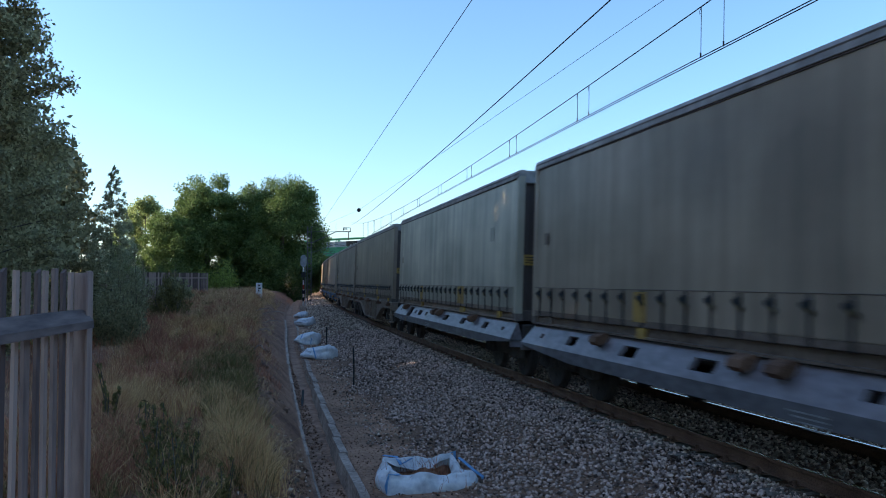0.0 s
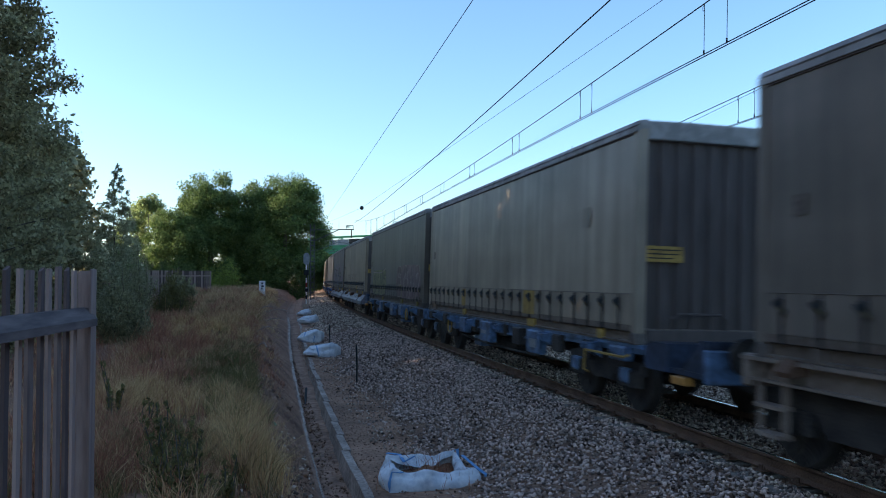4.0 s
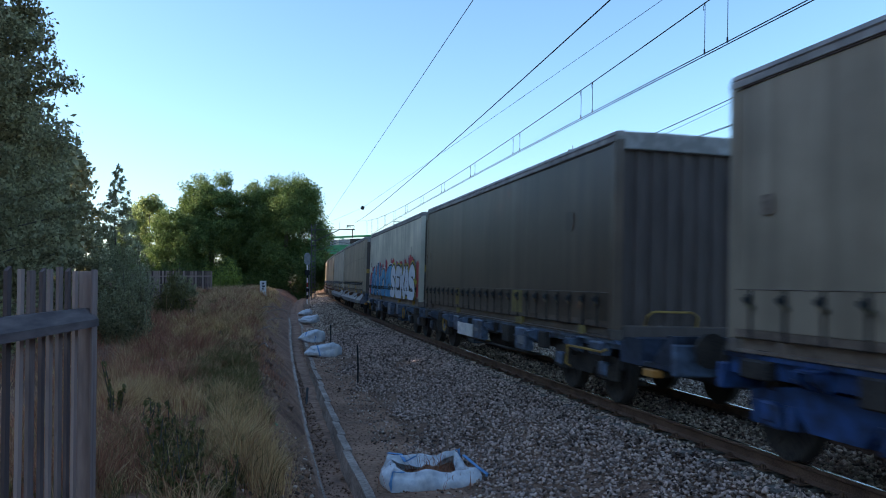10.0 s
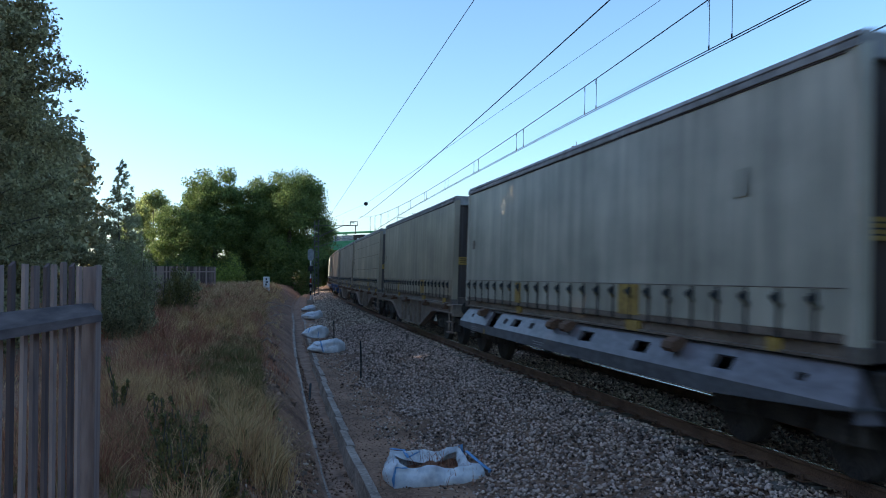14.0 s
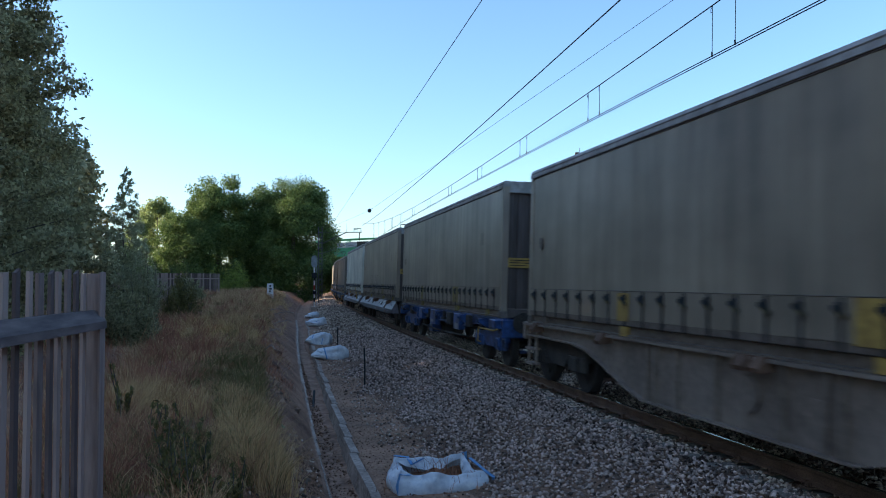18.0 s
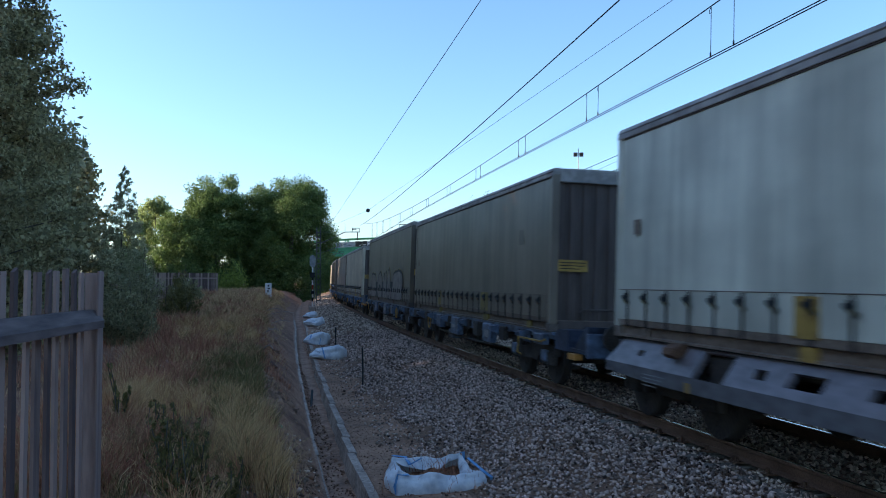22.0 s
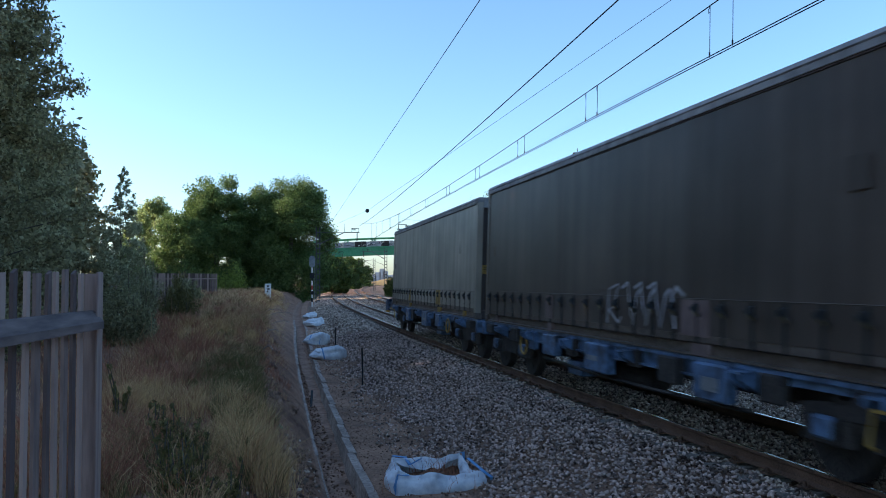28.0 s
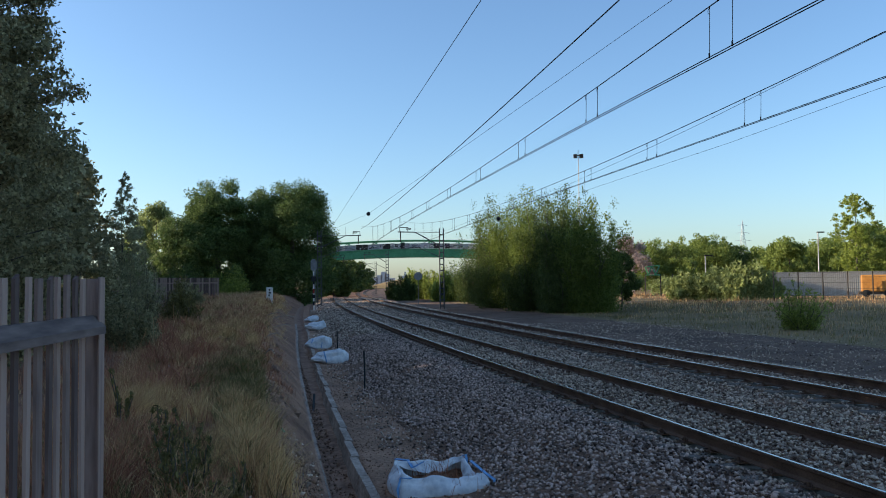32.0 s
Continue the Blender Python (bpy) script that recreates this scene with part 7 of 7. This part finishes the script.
F0, F1 = Vector((-1.592, 3.6, 0)), Vector((-1.30, 1.0, 0))
fd = (F1 - F0).normalized()
fturn = Matrix.Rotation(math.atan2(-fd.x, fd.y), 4, "Z")
fz = 0.26
pm = Matrix.Translation((F0.x, F0.y, fz)) @ fturn
o = part("post", box(-0.042, 0.014, -0.012, 0.012, -0.3, 1.715, None, 0.002), M["fence"], fence, "dark weathered end post")
o.matrix_basis = pm
o = part("post_flange", box(-0.056, -0.047, -0.03, 0.045, -0.3, 1.722, None, 0.002), M["fence"], fence)
o.matrix_basis = pm
rng = random.Random(9)
slats = [slat_bm(1.71, w, i, 0.0065) for i, w in enumerate((0.019, 0.022, 0.026))]
slat_obs = []
for k, d in enumerate([0.095, 0.178, 0.28, 0.385, 0.475, 0.583, 0.697, 0.797] + [0.895 + 0.1 * j for j in range(16)]):
    m = Matrix.Translation((F0 + fd * d).to_tuple()[:2] + (fz + rng.uniform(-0.012, 0.012),)) @ fturn @ Matrix.Rotation(radians(rng.uniform(-0.5, 0.5)), 4, "X") @ Matrix.Rotation(radians(rng.uniform(-4, 4)), 4, "Z")
    j = k % 3
    if len(slat_obs) <= j:
        o = part("slat", slats[j], M["fence"], fence)
        slat_obs.append(o)
        o.matrix_basis = m
    else:
        share(slat_obs[j], m, fence)
for z in (1.50, 0.25):
    o = part("rail", prism([(-0.012, z - 0.03), (-0.075, z - 0.03), (-0.075, z + 0.002), (-0.03, z + 0.05), (-0.012, z + 0.052)], 0.016, 2.6, "y"), M["rail_wood"], fence, "sloping dark timber rail")
    o.matrix_basis = pm

far_fence = empty("slatted_fence", None, "distant grey slatted fence along the top of the bank", "fence")
fa, fb = Vector((-14.1, 50, 0)), Vector((-20.5, 49, 0))
fdir = (fb - fa).normalized()
turn = Matrix.Rotation(math.atan2(-fdir.x, fdir.y), 4, "Z")
base_slat = part("slat", slat_bm(1.55, 0.05, 3), M["fence"], far_fence)
for k in range(62):
    p = fa + fdir * (k * 0.104)
    m = Matrix.Translation((p.x, p.y, gz1(p.x, p.y) - 0.08)) @ turn
    if k == 0:
        base_slat.matrix_basis = m
    else:
        share(base_slat, m, far_fence)
o = part("rail", box(-0.02, 0.03, 0, 6.4, 1.2, 1.27), M["fence"], far_fence)
o.matrix_basis = Matrix.Translation((fa.x, fa.y, gz1(fa.x, fa.y) - 0.08)) @ turn


# ---- small things along the line ----
for s, u, h in ((14.85, -3.89, 0.97), (24.3, -3.80, 0.95)):
    p = spot(s, u, -0.65)
    b = tube([p, p + Vector((0.005, 0, h * 0.5)), p + Vector((-0.01, 0, h))], 0.022, 6)
    tagged(link("marker_stake", b, M["black"]), "thin black stake at the foot of the ballast", "stake", "stakes")

# signal
sp = spot(66.0, -3.45, 0.0)
sig = empty("railway_signal", Matrix.Translation((sp.x, sp.y, -0.25)) @ Matrix.Rotation(radians(8), 4, "Z"), "slim railway signal on a red and white post", "signal")
for k, (z0, z1, m) in enumerate(((0, 0.45, "white"), (0.45, 0.8, "black"), (0.8, 1.5, "white"), (1.5, 1.9, "red"), (1.9, 2.3, "white"), (2.3, 2.8, "black"), (2.8, 3.5, "white"))):
    part("post_band", disc(0.07, z0, z1, "z", 10), M[m], sig)
hd = disc(0.26, -0.09, 0.09, "y", 18, (0, 0, 4.25))
disc(0.26, -0.09, 0.09, "y", 18, (0, 0, 3.72), hd)
box(-0.26, 0.26, -0.09, 0.09, 3.72, 4.25, hd)
part("signal_head", hd, M["galv"], sig, "pale grey back of the lamp housing")
part("lamp_box", box(-0.2, 0.2, -0.2, 0.05, 2.55, 3.0, None, 0.03), M["black"], sig)
part("lamp_box", box(-0.14, 0.14, -0.2, 0.05, 1.1, 1.4, None, 0.03), M["black"], sig)
part("ladder", box(0.16, 0.2, 0.1, 0.14, 0, 3.7), M["galv"], sig)
part("base", box(-0.3, 0.3, -0.3, 0.3, -0.4, 0.04, None, 0.03), M["concrete"], sig)

mk = Vector((-11.75, 54.0, 0))
mz = 1.12
mark = empty("kilometre_post", Matrix.Translation((mk.x, mk.y, mz)) @ Matrix.Rotation(radians(10), 4, "Z"), "white concrete line-side marker post with dark strokes", "marker post")
part("slab", box(-0.21, 0.21, -0.05, 0.05, -0.4, 0.72, None, 0.02), M["white"], mark)
for i, (x, z, w, h) in enumerate(((0.0, 0.55, 0.05, 0.12), (0.03, 0.36, 0.08, 0.10), (-0.02, 0.2, 0.05, 0.10))):
    part("stroke", box(x - w, x + w, -0.056, -0.05, z - h / 2, z + h / 2), M["black"], mark)
for p in (Vector((-2.93, 93, -0.35)), ):
    e = empty("round_sign", Matrix.Translation(p), "back of a round grey sign on a thin pole", "sign")
    part("pole", tube([(0, 0, 0), (0, 0, 3.3)], 0.035, 6), M["galv"], e)
    part("disc", disc(0.47, -0.015, 0.015, "y", 24, (0, 0, 3.25)), M["galv"], e)


# ---- bags ----
def crumpled(name, size, m, seed, label):
    e = empty(name, m, label, "bag", "woven bags")
    r = random.Random(seed)
    bm = bmesh.new()
    bmesh.ops.create_icosphere(bm, subdivisions=4, radius=1)
    for v in bm.verts:
        p = v.co.copy()
        q = Vector((math.copysign(abs(p.x) ** 0.7, p.x), math.copysign(abs(p.y) ** 0.7, p.y), math.copysign(abs(p.z) ** 0.75, p.z)))
        f = 1 + 0.34 * noise.noise(p * 1.3 + Vector((seed, 0, 0))) + 0.20 * (0.5 - abs(noise.noise(p * 2.6 + Vector((0, seed, 0))))) + 0.10 * (0.4 - abs(noise.noise(p * 6.0 + Vector((0, 0, seed))))) + 0.03 * noise.noise(p * 13)
        q = q * f
        q.z *= 1 + 0.45 * q.x - 0.25 * q.y * q.x
        v.co = Vector((q.x * size[0], q.y * size[1], (q.z + 0.78) * size[2]))
        if v.co.z < -0.02:
            v.co.z = -0.02
    part("sack", bm, M["bag"], e, "dirty white woven plastic", True)
    for k in range(2):
        b2 = bmesh.new()
        x = size[0] * (0.45 - 0.9 * k)
        tube([(x + r.uniform(-0.05, 0.05), -size[1] * 1.02, size[2] * 0.3), (x, -size[1] * 0.9, size[2] * 1.1), (x * 0.9, -size[1] * 0.3, size[2] * 1.62), (x * 0.9 + 0.04, size[1] * 0.3, size[2] * 1.60)], 0.022, 5, b2)
        part("strap", b2, M["bag_blue"], e, "blue lifting strap")
    return e


crumpled("big_bag", (0.50, 0.36, 0.24), along(21.9, -4.25, -0.64, 12), 2, "half-buried white sack with blue print beside the drain")
crumpled("big_bag", (0.46, 0.34, 0.25), along(28.2, -4.30, -0.64, -10), 4, "slumped pale sack with blue print")
crumpled("big_bag", (0.52, 0.40, 0.26), along(41.5, -3.85, -0.64, 35), 6, "slumped pale sack farther along the drain")
crumpled("big_bag", (0.40, 0.30, 0.2), along(52.0, -3.85, -0.6, 35), 8, "slumped pale sack farther along the drain")


# the open big bag nearest to the path
def open_bag(m):
    e = empty("open_big_bag", m, "torn white big bag with blue loops, full of dirt", "bag", "woven bags")
    w, d = 0.55, 0.31
    corner = ((-w, -d, 0.31), (w * 1.0, -d * 1.0, 0.23), (w * 0.78, d, 0.34), (-w * 0.97, d * 0.9, 0.37))
    bm = bmesh.new()
    per, rows, g = 22, 14, []
    for j in range(rows + 1):
        f = j / rows
        ring = []
        for c in range(4):
            a, b = Vector(corner[c]), Vector(corner[(c + 1) % 4])
            for i in range(per):
                e_ = i / per
                p = a.lerp(b, e_)
                edge = math.sin(math.pi * e_)
                out = Vector((p.x / w, p.y / d, 0)).normalized()
                top = p.z - 0.05 * edge + 0.05 * noise.noise(Vector((c * 3.1, e_ * 3.5, 2)))
                up = min(f / 0.72, 1.0)
                fold = max(0.0, (f - 0.72) / 0.28)
                q = Vector((p.x, p.y, top * up))
                q += out * (0.07 * edge * math.sin(math.pi * up) + 0.05 * (1 - up) - 0.05 * up)
                q += out * (-0.06 * fold) + Vector((0, 0, 0.02 * math.sin(math.pi * fold) - (0.05 + 0.08 * edge) * fold))
                n1 = noise.noise(Vector((q.x * 4, q.y * 4, q.z * 5 + 7)))
                n2 = abs(noise.noise(Vector((q.x * 9 + 4, q.y * 9, q.z * 7))))
                n3 = abs(noise.noise(Vector((q.x * 21, q.y * 21 + 3, q.z * 16))))
                q += out * (0.06 * n1 + 0.06 * (0.3 - n2) + 0.022 * (0.3 - n3)) * (0.3 + up) + Vector((0, 0, 0.04 * n1 * up))
                ring.append(bm.verts.new(q))
        g.append(ring)
    n = per * 4
    for j in range(rows):
        for i in range(n):
            bm.faces.new((g[j][i], g[j][(i + 1) % n], g[j + 1][(i + 1) % n], g[j + 1][i]))
    part("bag_wall", bm, M["bag"], e, "crumpled white woven plastic wall", True)
    f = bmesh.new()
    bmesh.ops.create_grid(f, x_segments=18, y_segments=12, size=1)
    for v in f.verts:
        v.co = Vector((v.co.x * w * 0.9, v.co.y * d * 0.9, 0.13 + 0.12 * noise.noise(v.co * 2.2)))
    part("filling", f, M["earth"], e, "brown earth filling")
    for pts in ([(-w * 1.0, -d * 1.0, 0.02), (-w * 1.07, -d * 1.1, 0.14), (-w * 0.97, -d * 0.95, 0.27), (-w * 0.75, -d * 0.95, 0.25)], [(w * 1.08, -d * 1.1, 0.05), (w * 1.16, -d * 1.1, 0.16), (w * 1.0, -d * 0.9, 0.23), (w * 0.95, -d * 0.5, 0.26), (w * 0.88, d * 0.4, 0.31)], [(-w * 0.85, d * 0.9, 0.37), (-w * 0.55, d * 0.9, 0.34), (-w * 0.5, d * 0.5, 0.27), (-w * 0.2, d * 0.85, 0.31)], [(w * 0.9, d * 1.0, 0.2), (w * 0.88, d, 0.35), (w * 0.7, d * 0.95, 0.33)]):
        part("loop", sweep([Vector(p) for p in pts], [(-0.026, -0.004), (0.026, -0.004), (0.026, 0.004), (-0.026, 0.004)], right=[(0.85, 0.5, 0)] * len(pts)), M["bag_blue"], e, "blue webbing loop")
    return e


open_bag(along(5.15, -4.17, -0.64, 4))
rb = np.random.RandomState(3)
blades("dry_weed_in_bag", 5.15 + rb.normal(0, 0.18, 240), -4.17 + rb.normal(0, 0.26, 240), 0.42, 0.004, 31, M["redweed"], "dry brown weed stems in the torn bag", 0.9)


# litter
def scrap(s, u, size, seed, material, label):
    p = spot(s, u, float(ground_z(s, u)))
    bm = bmesh.new()
    bmesh.ops.create_icosphere(bm, subdivisions=2, radius=size)
    for v in bm.verts:
        v.co = v.co * (1 + 0.5 * noise.noise(v.co * 9 / size * 0.1 + Vector((seed, 2, 1))))
        v.co.z = max(v.co.z * 0.6, -size * 0.2) + size * 0.2
    o = link("litter_scrap", bm, material)
    o.matrix_basis = Matrix.Translation(p)
    return tagged(o, label, "litter", "litter")


scrap(6.6, -6.05, 0.06, 1, M["green"], "crumpled green plastic scrap beside the drain")
scrap(6.4, -6.2, 0.07, 2, M["bag"], "crumpled pale plastic scrap")
for i in range(18):
    scrap(10.7 + rng.uniform(-0.9, 0.9), -7.75 + rng.uniform(-0.35, 0.35), rng.uniform(0.03, 0.08), 10 + i, M["bag"] if i % 2 else M["galv"], "pale litter caught in dry grass")
for i in range(9):
    scrap(26 + rng.uniform(-6, 14), -6.4 + rng.uniform(-0.5, 0.3), rng.uniform(0.04, 0.09), 30 + i, M["bag"], "pale litter along the drain")


# sticks, a hose in the drain
for i, (s, u, a, ln) in enumerate(((31, -6.2, 0.4, 0.9), (33.5, -6.5, -0.5, 1.1), (22, -6.35, 0.7, 0.6), (37, -6.3, 0.2, 1.2), (16.5, -6.3, -0.8, 0.5))):
    p = spot(s, u, float(ground_z(s, u)) + 0.05)
    q = Vector((math.cos(a) * ln, math.sin(a) * ln, 0.08))
    tagged(link("pale_stick", tube([p, p + q * 0.4 + Vector((0, 0, 0.10)), p + q * 0.75 + Vector((0, 0.05, 0.10)), p + q], 0.02, 5, None, 0.012), M["concrete"]), "pale dry stick lying above the drain", "stick", "sticks")
tagged(link("hose", tube([spot(14.6, -5.12, -0.66), spot(13.6, -5.2, -0.86), spot(12.8, -5.3, -0.93), spot(12.9, -5.42, -0.9), spot(13.8, -5.45, -0.85), spot(16, -5.4, -0.8), spot(20, -5.3, -0.72)], 0.028, 6), M["black"]), "black hose looped in the drain", "hose")

# ---- footbridge ----
bridge = empty("footbridge", None, "green steel girder footbridge with railings over the tracks", "bridge")
bx0, bx1, by = -40.0, 16.0, 150.0


def bz(x):
    return 7.09 - 0.0022 * (x + 6) ** 2


for y in (by, by + 2.6):
    xs = np.linspace(bx0, bx1, 30)
    part("girder", prism([(x, bz(x)) for x in xs] + [(x, bz(x) + 1.45) for x in xs[::-1]], y, y + 0.25), M["green"], bridge, "dark green plate girder")
    part("top_flange", prism([(x, bz(x) + 1.45) for x in xs] + [(x, bz(x) + 1.6) for x in xs[::-1]], y - 0.12, y + 0.37), M["green"], bridge)
    part("top_rail", tube([(x, y + 0.1, bz(x) + 3.15) for x in xs], 0.13, 6), M["green"], bridge)
    for i, x in enumerate(np.arange(bx0, bx1, 5.2)):
        part("brace", tube([(x, y + 0.1, bz(x) + 1.5), (x + 1.2, y + 0.1, bz(x) + 3.1)], 0.09, 5), M["green"], bridge)
        part("brace", tube([(x + 2.4, y + 0.1, bz(x) + 1.5), (x + 1.2, y + 0.1, bz(x) + 3.1)], 0.09, 5), M["green"], bridge)
    bm = bmesh.new()
    for x in np.arange(bx0, bx1, 0.35):
        box(x, x + 0.06, y + 0.05, y + 0.09, bz(x) + 1.5, bz(x) + 2.7, bm)
    part("railing", bm, M["galv"], bridge, "grey vertical railing bars")
part("deck", prism([(x, bz(x) + 0.8) for x in xs] + [(x, bz(x) + 0.95) for x in xs[::-1]], by + 0.26, by + 2.59), M["concrete"], bridge)
for x in (-36, 13):
    part("pier", box(x - 0.6, x + 0.6, by + 0.6, by + 2.2, -0.5, bz(x) + 0.1), M["concrete"], bridge)
rb = random.Random(12)
x = -22.5
while x < 14:
    wd = rb.uniform(0.4, 1.5)
    m = rb.choice(("galv", "wallgrey", "galv", "dark_steel", "silver")) if -17 < x < 3 else rb.choice(("galv", "wallgrey"))
    part("mesh_panel", box(x, x + wd - 0.03, by - 0.02, by + 0.03, bz(x) + 1.62, bz(x) + 2.62 + rb.uniform(-0.06, 0.06)), M[m], bridge)
    if -17 < x < 3:
        for k in range(3):
            a = x + rb.uniform(0, wd * 0.6)
            z = bz(x) + rb.uniform(1.7, 2.3)
            part("scrawl", tube([(a, by - 0.05, z), (a + rb.uniform(-0.3, 0.4), by - 0.05, z + rb.uniform(0.1, 0.35)), (a + rb.uniform(0.1, 0.6), by - 0.05, z + rb.uniform(-0.1, 0.3))], 0.06, 4), M[rb.choice(("spray_black", "white", "spray_pink", "spray_black"))], bridge, "scrawled paint")
    x += wd

# ---- across the line: hoarding, machine, swing frame, lamps ----
hoard = empty("hoarding", None, "grey corrugated hoarding behind a wire fence", "fence")
ha, hb = Vector((31.0, 84.0, 0)), Vector((62.0, 79.0, 0))
hd_ = (hb - ha).normalized()
ht = Matrix.Rotation(math.atan2(-hd_.x, hd_.y), 4, "Z")
panel = None
for k in range(24):
    p = ha + hd_ * (k * 1.205)
    m = Matrix.Translation((p.x, p.y, 0.3)) @ ht
    if panel is None:
        prof = [(0.02 * (i % 2), i * 0.1) for i in range(13)]
        bm = prism([(a, b) for a, b in prof] + [(-0.02, 1.2), (-0.02, 0)], 0.0, 2.5, "z")
        panel = part("panel", bm, M["wallgrey"], hoard)
        panel.matrix_basis = m
    else:
        share(panel, m, hoard)
wf = empty("wire_fence", None, "dark wire fence with tall steel posts", "fence")
wa, wb = Vector((31.5, 76.2, 0)), Vector((58.0, 72.7, 0))
for k in range(13):
    p = wa.lerp(wb, k / 12)
    part("post", tube([(p.x, p.y, -0.3), (p.x, p.y, 2.75)], 0.06, 6), M["dark_steel"], wf)
for z in (0.5, 1.1, 1.7, 2.2, 2.65):
    part("wire", tube([(wa.x, wa.y, z), (wb.x, wb.y, z)], 0.012, 4), M["dark_steel"], wf)
mach = empty("site_machine", Matrix.Translation((40.2, 76.5, 0.3)) @ Matrix.Rotation(radians(-25), 4, "Z"), "orange construction machine parked by the hoarding", "machine")
part("body", box(-0.2, 2.4, -0.7, 0.7, 0.5, 2.1, None, 0.08), M["orange"], mach)
part("chassis", box(-0.4, 2.8, -0.6, 0.6, 0.25, 0.5), M["dark_steel"], mach)
for x in (0.2, 2.0):
    part("wheel", disc(0.35, -0.85, -0.65, "y", 16, (x, 0, 0.35)), M["black"], mach)
part("canopy", box(2.4, 4.6, -0.6, 0.6, 1.2, 1.3), M["orange"], mach)
part("frame_bar", tube([(2.5, -0.6, 0.4), (4.4, -0.6, 1.25), (4.5, -0.6, 0.3)], 0.05, 5), M["orange"], mach)
sw = empty("swing_frame", Matrix.Translation((26.2, 100, 0.5)), "green metal play frame on pale posts", "play frame")
for a, b in (((-0.9, 0, 3.3), (0.9, 0, 3.5)), ((-0.9, 0, 3.3), (-0.5, 0, 2.3)), ((-0.1, 0, 3.4), (-0.5, 0, 2.3)), ((-0.1, 0, 3.4), (0.4, 0, 2.3)), ((0.9, 0, 3.5), (0.4, 0, 2.3)), ((-0.9, 0, 2.3), (1.0, 0, 2.3))):
    part("green_bar", tube([a, b], 0.08, 6), M["green"], sw)
for x in (-0.9, 1.0, 2.5):
    part("post", tube([(x, 0, -0.5), (x, 0, 2.4)], 0.07, 6), M["dark_steel"], sw)


def lamp_post(x, y, z, h, label, flood=False):
    e = empty("street_lamp", Matrix.Translation((x, y, z)), label, "street lamp")
    part("pole", tube([(0, 0, -0.5), (0, 0, h)], 0.09, 7, None, 0.06), M["galv"], e)
    if flood:
        part("crossbar", box(-0.7, 0.7, -0.06, 0.06, h - 0.2, h - 0.08), M["dark_steel"], e)
        for xx in (-0.45, 0.45):
            part("floodlight", box(xx - 0.28, xx + 0.28, -0.3, 0.1, h - 0.55, h + 0.05, None, 0.04), M["dark_steel"], e)
        part("spike", tube([(0, 0, h), (0, 0, h + 0.7)], 0.05, 5), M["dark_steel"], e)
    else:
        part("lamp_head", box(-0.1, 0.75, -0.16, 0.16, h - 0.02, h + 0.12, None, 0.03), M["dark_steel"], e)


lamp_post(20.6, 120, 0.3, 21.0, "very tall floodlight mast above the trees", True)
lamp_post(44.7, 95, 0.4, 7.2, "slim grey street lamp behind the hoarding")
lamp_post(27.6, 84, 0.2, 4.4, "plain thin lamp column in the park")
# pylon in the haze-pale colour so that it stands fainter
py_ = empty("transmission_tower", Matrix.Translation((158, 420, 8)), "far lattice power pylon on the skyline", "pylon")
for sx in (-1, 1):
    for sy in (-1, 1):
        part("tower_leg", tube([(sx * 2.6, sy * 2.6, -8), (sx * 0.5, sy * 0.5, 20), (0, 0, 26)], 0.11, 4), M["far"], py_)
for k in range(9):
    z = k * 2.6
    w = 2.6 - 2.1 * z / 22
    part("brace", tube([(-w, -w, z), (w, -w, z + 2.4)], 0.07, 4), M["far"], py_)
    part("brace", tube([(w, -w, z), (-w, -w, z + 2.4)], 0.07, 4), M["far"], py_)
for z, w in ((15, 4.5), (19, 3.6), (23, 2.6)):
    part("crossarm", tube([(-w, 0, z), (0, 0, z + 0.7), (w, 0, z)], 0.09, 4), M["far"], py_)
# far town below the bridge
far = empty("distant_towers", None, "distant tower blocks with haze painted into their pale colour", "building")
for i, (px, w, h) in enumerate(((-120, 5, 19), (-112, 5, 27), (-106, 4, 22), (-128, 5, 13), (-98, 7, 12), (-74, 3, 17), (-72, 1, 26))):
    part("tower", box(px - w, px + w, 1500, 1515, 0, h * 0.8 + 5), M["far"], far)

motions()
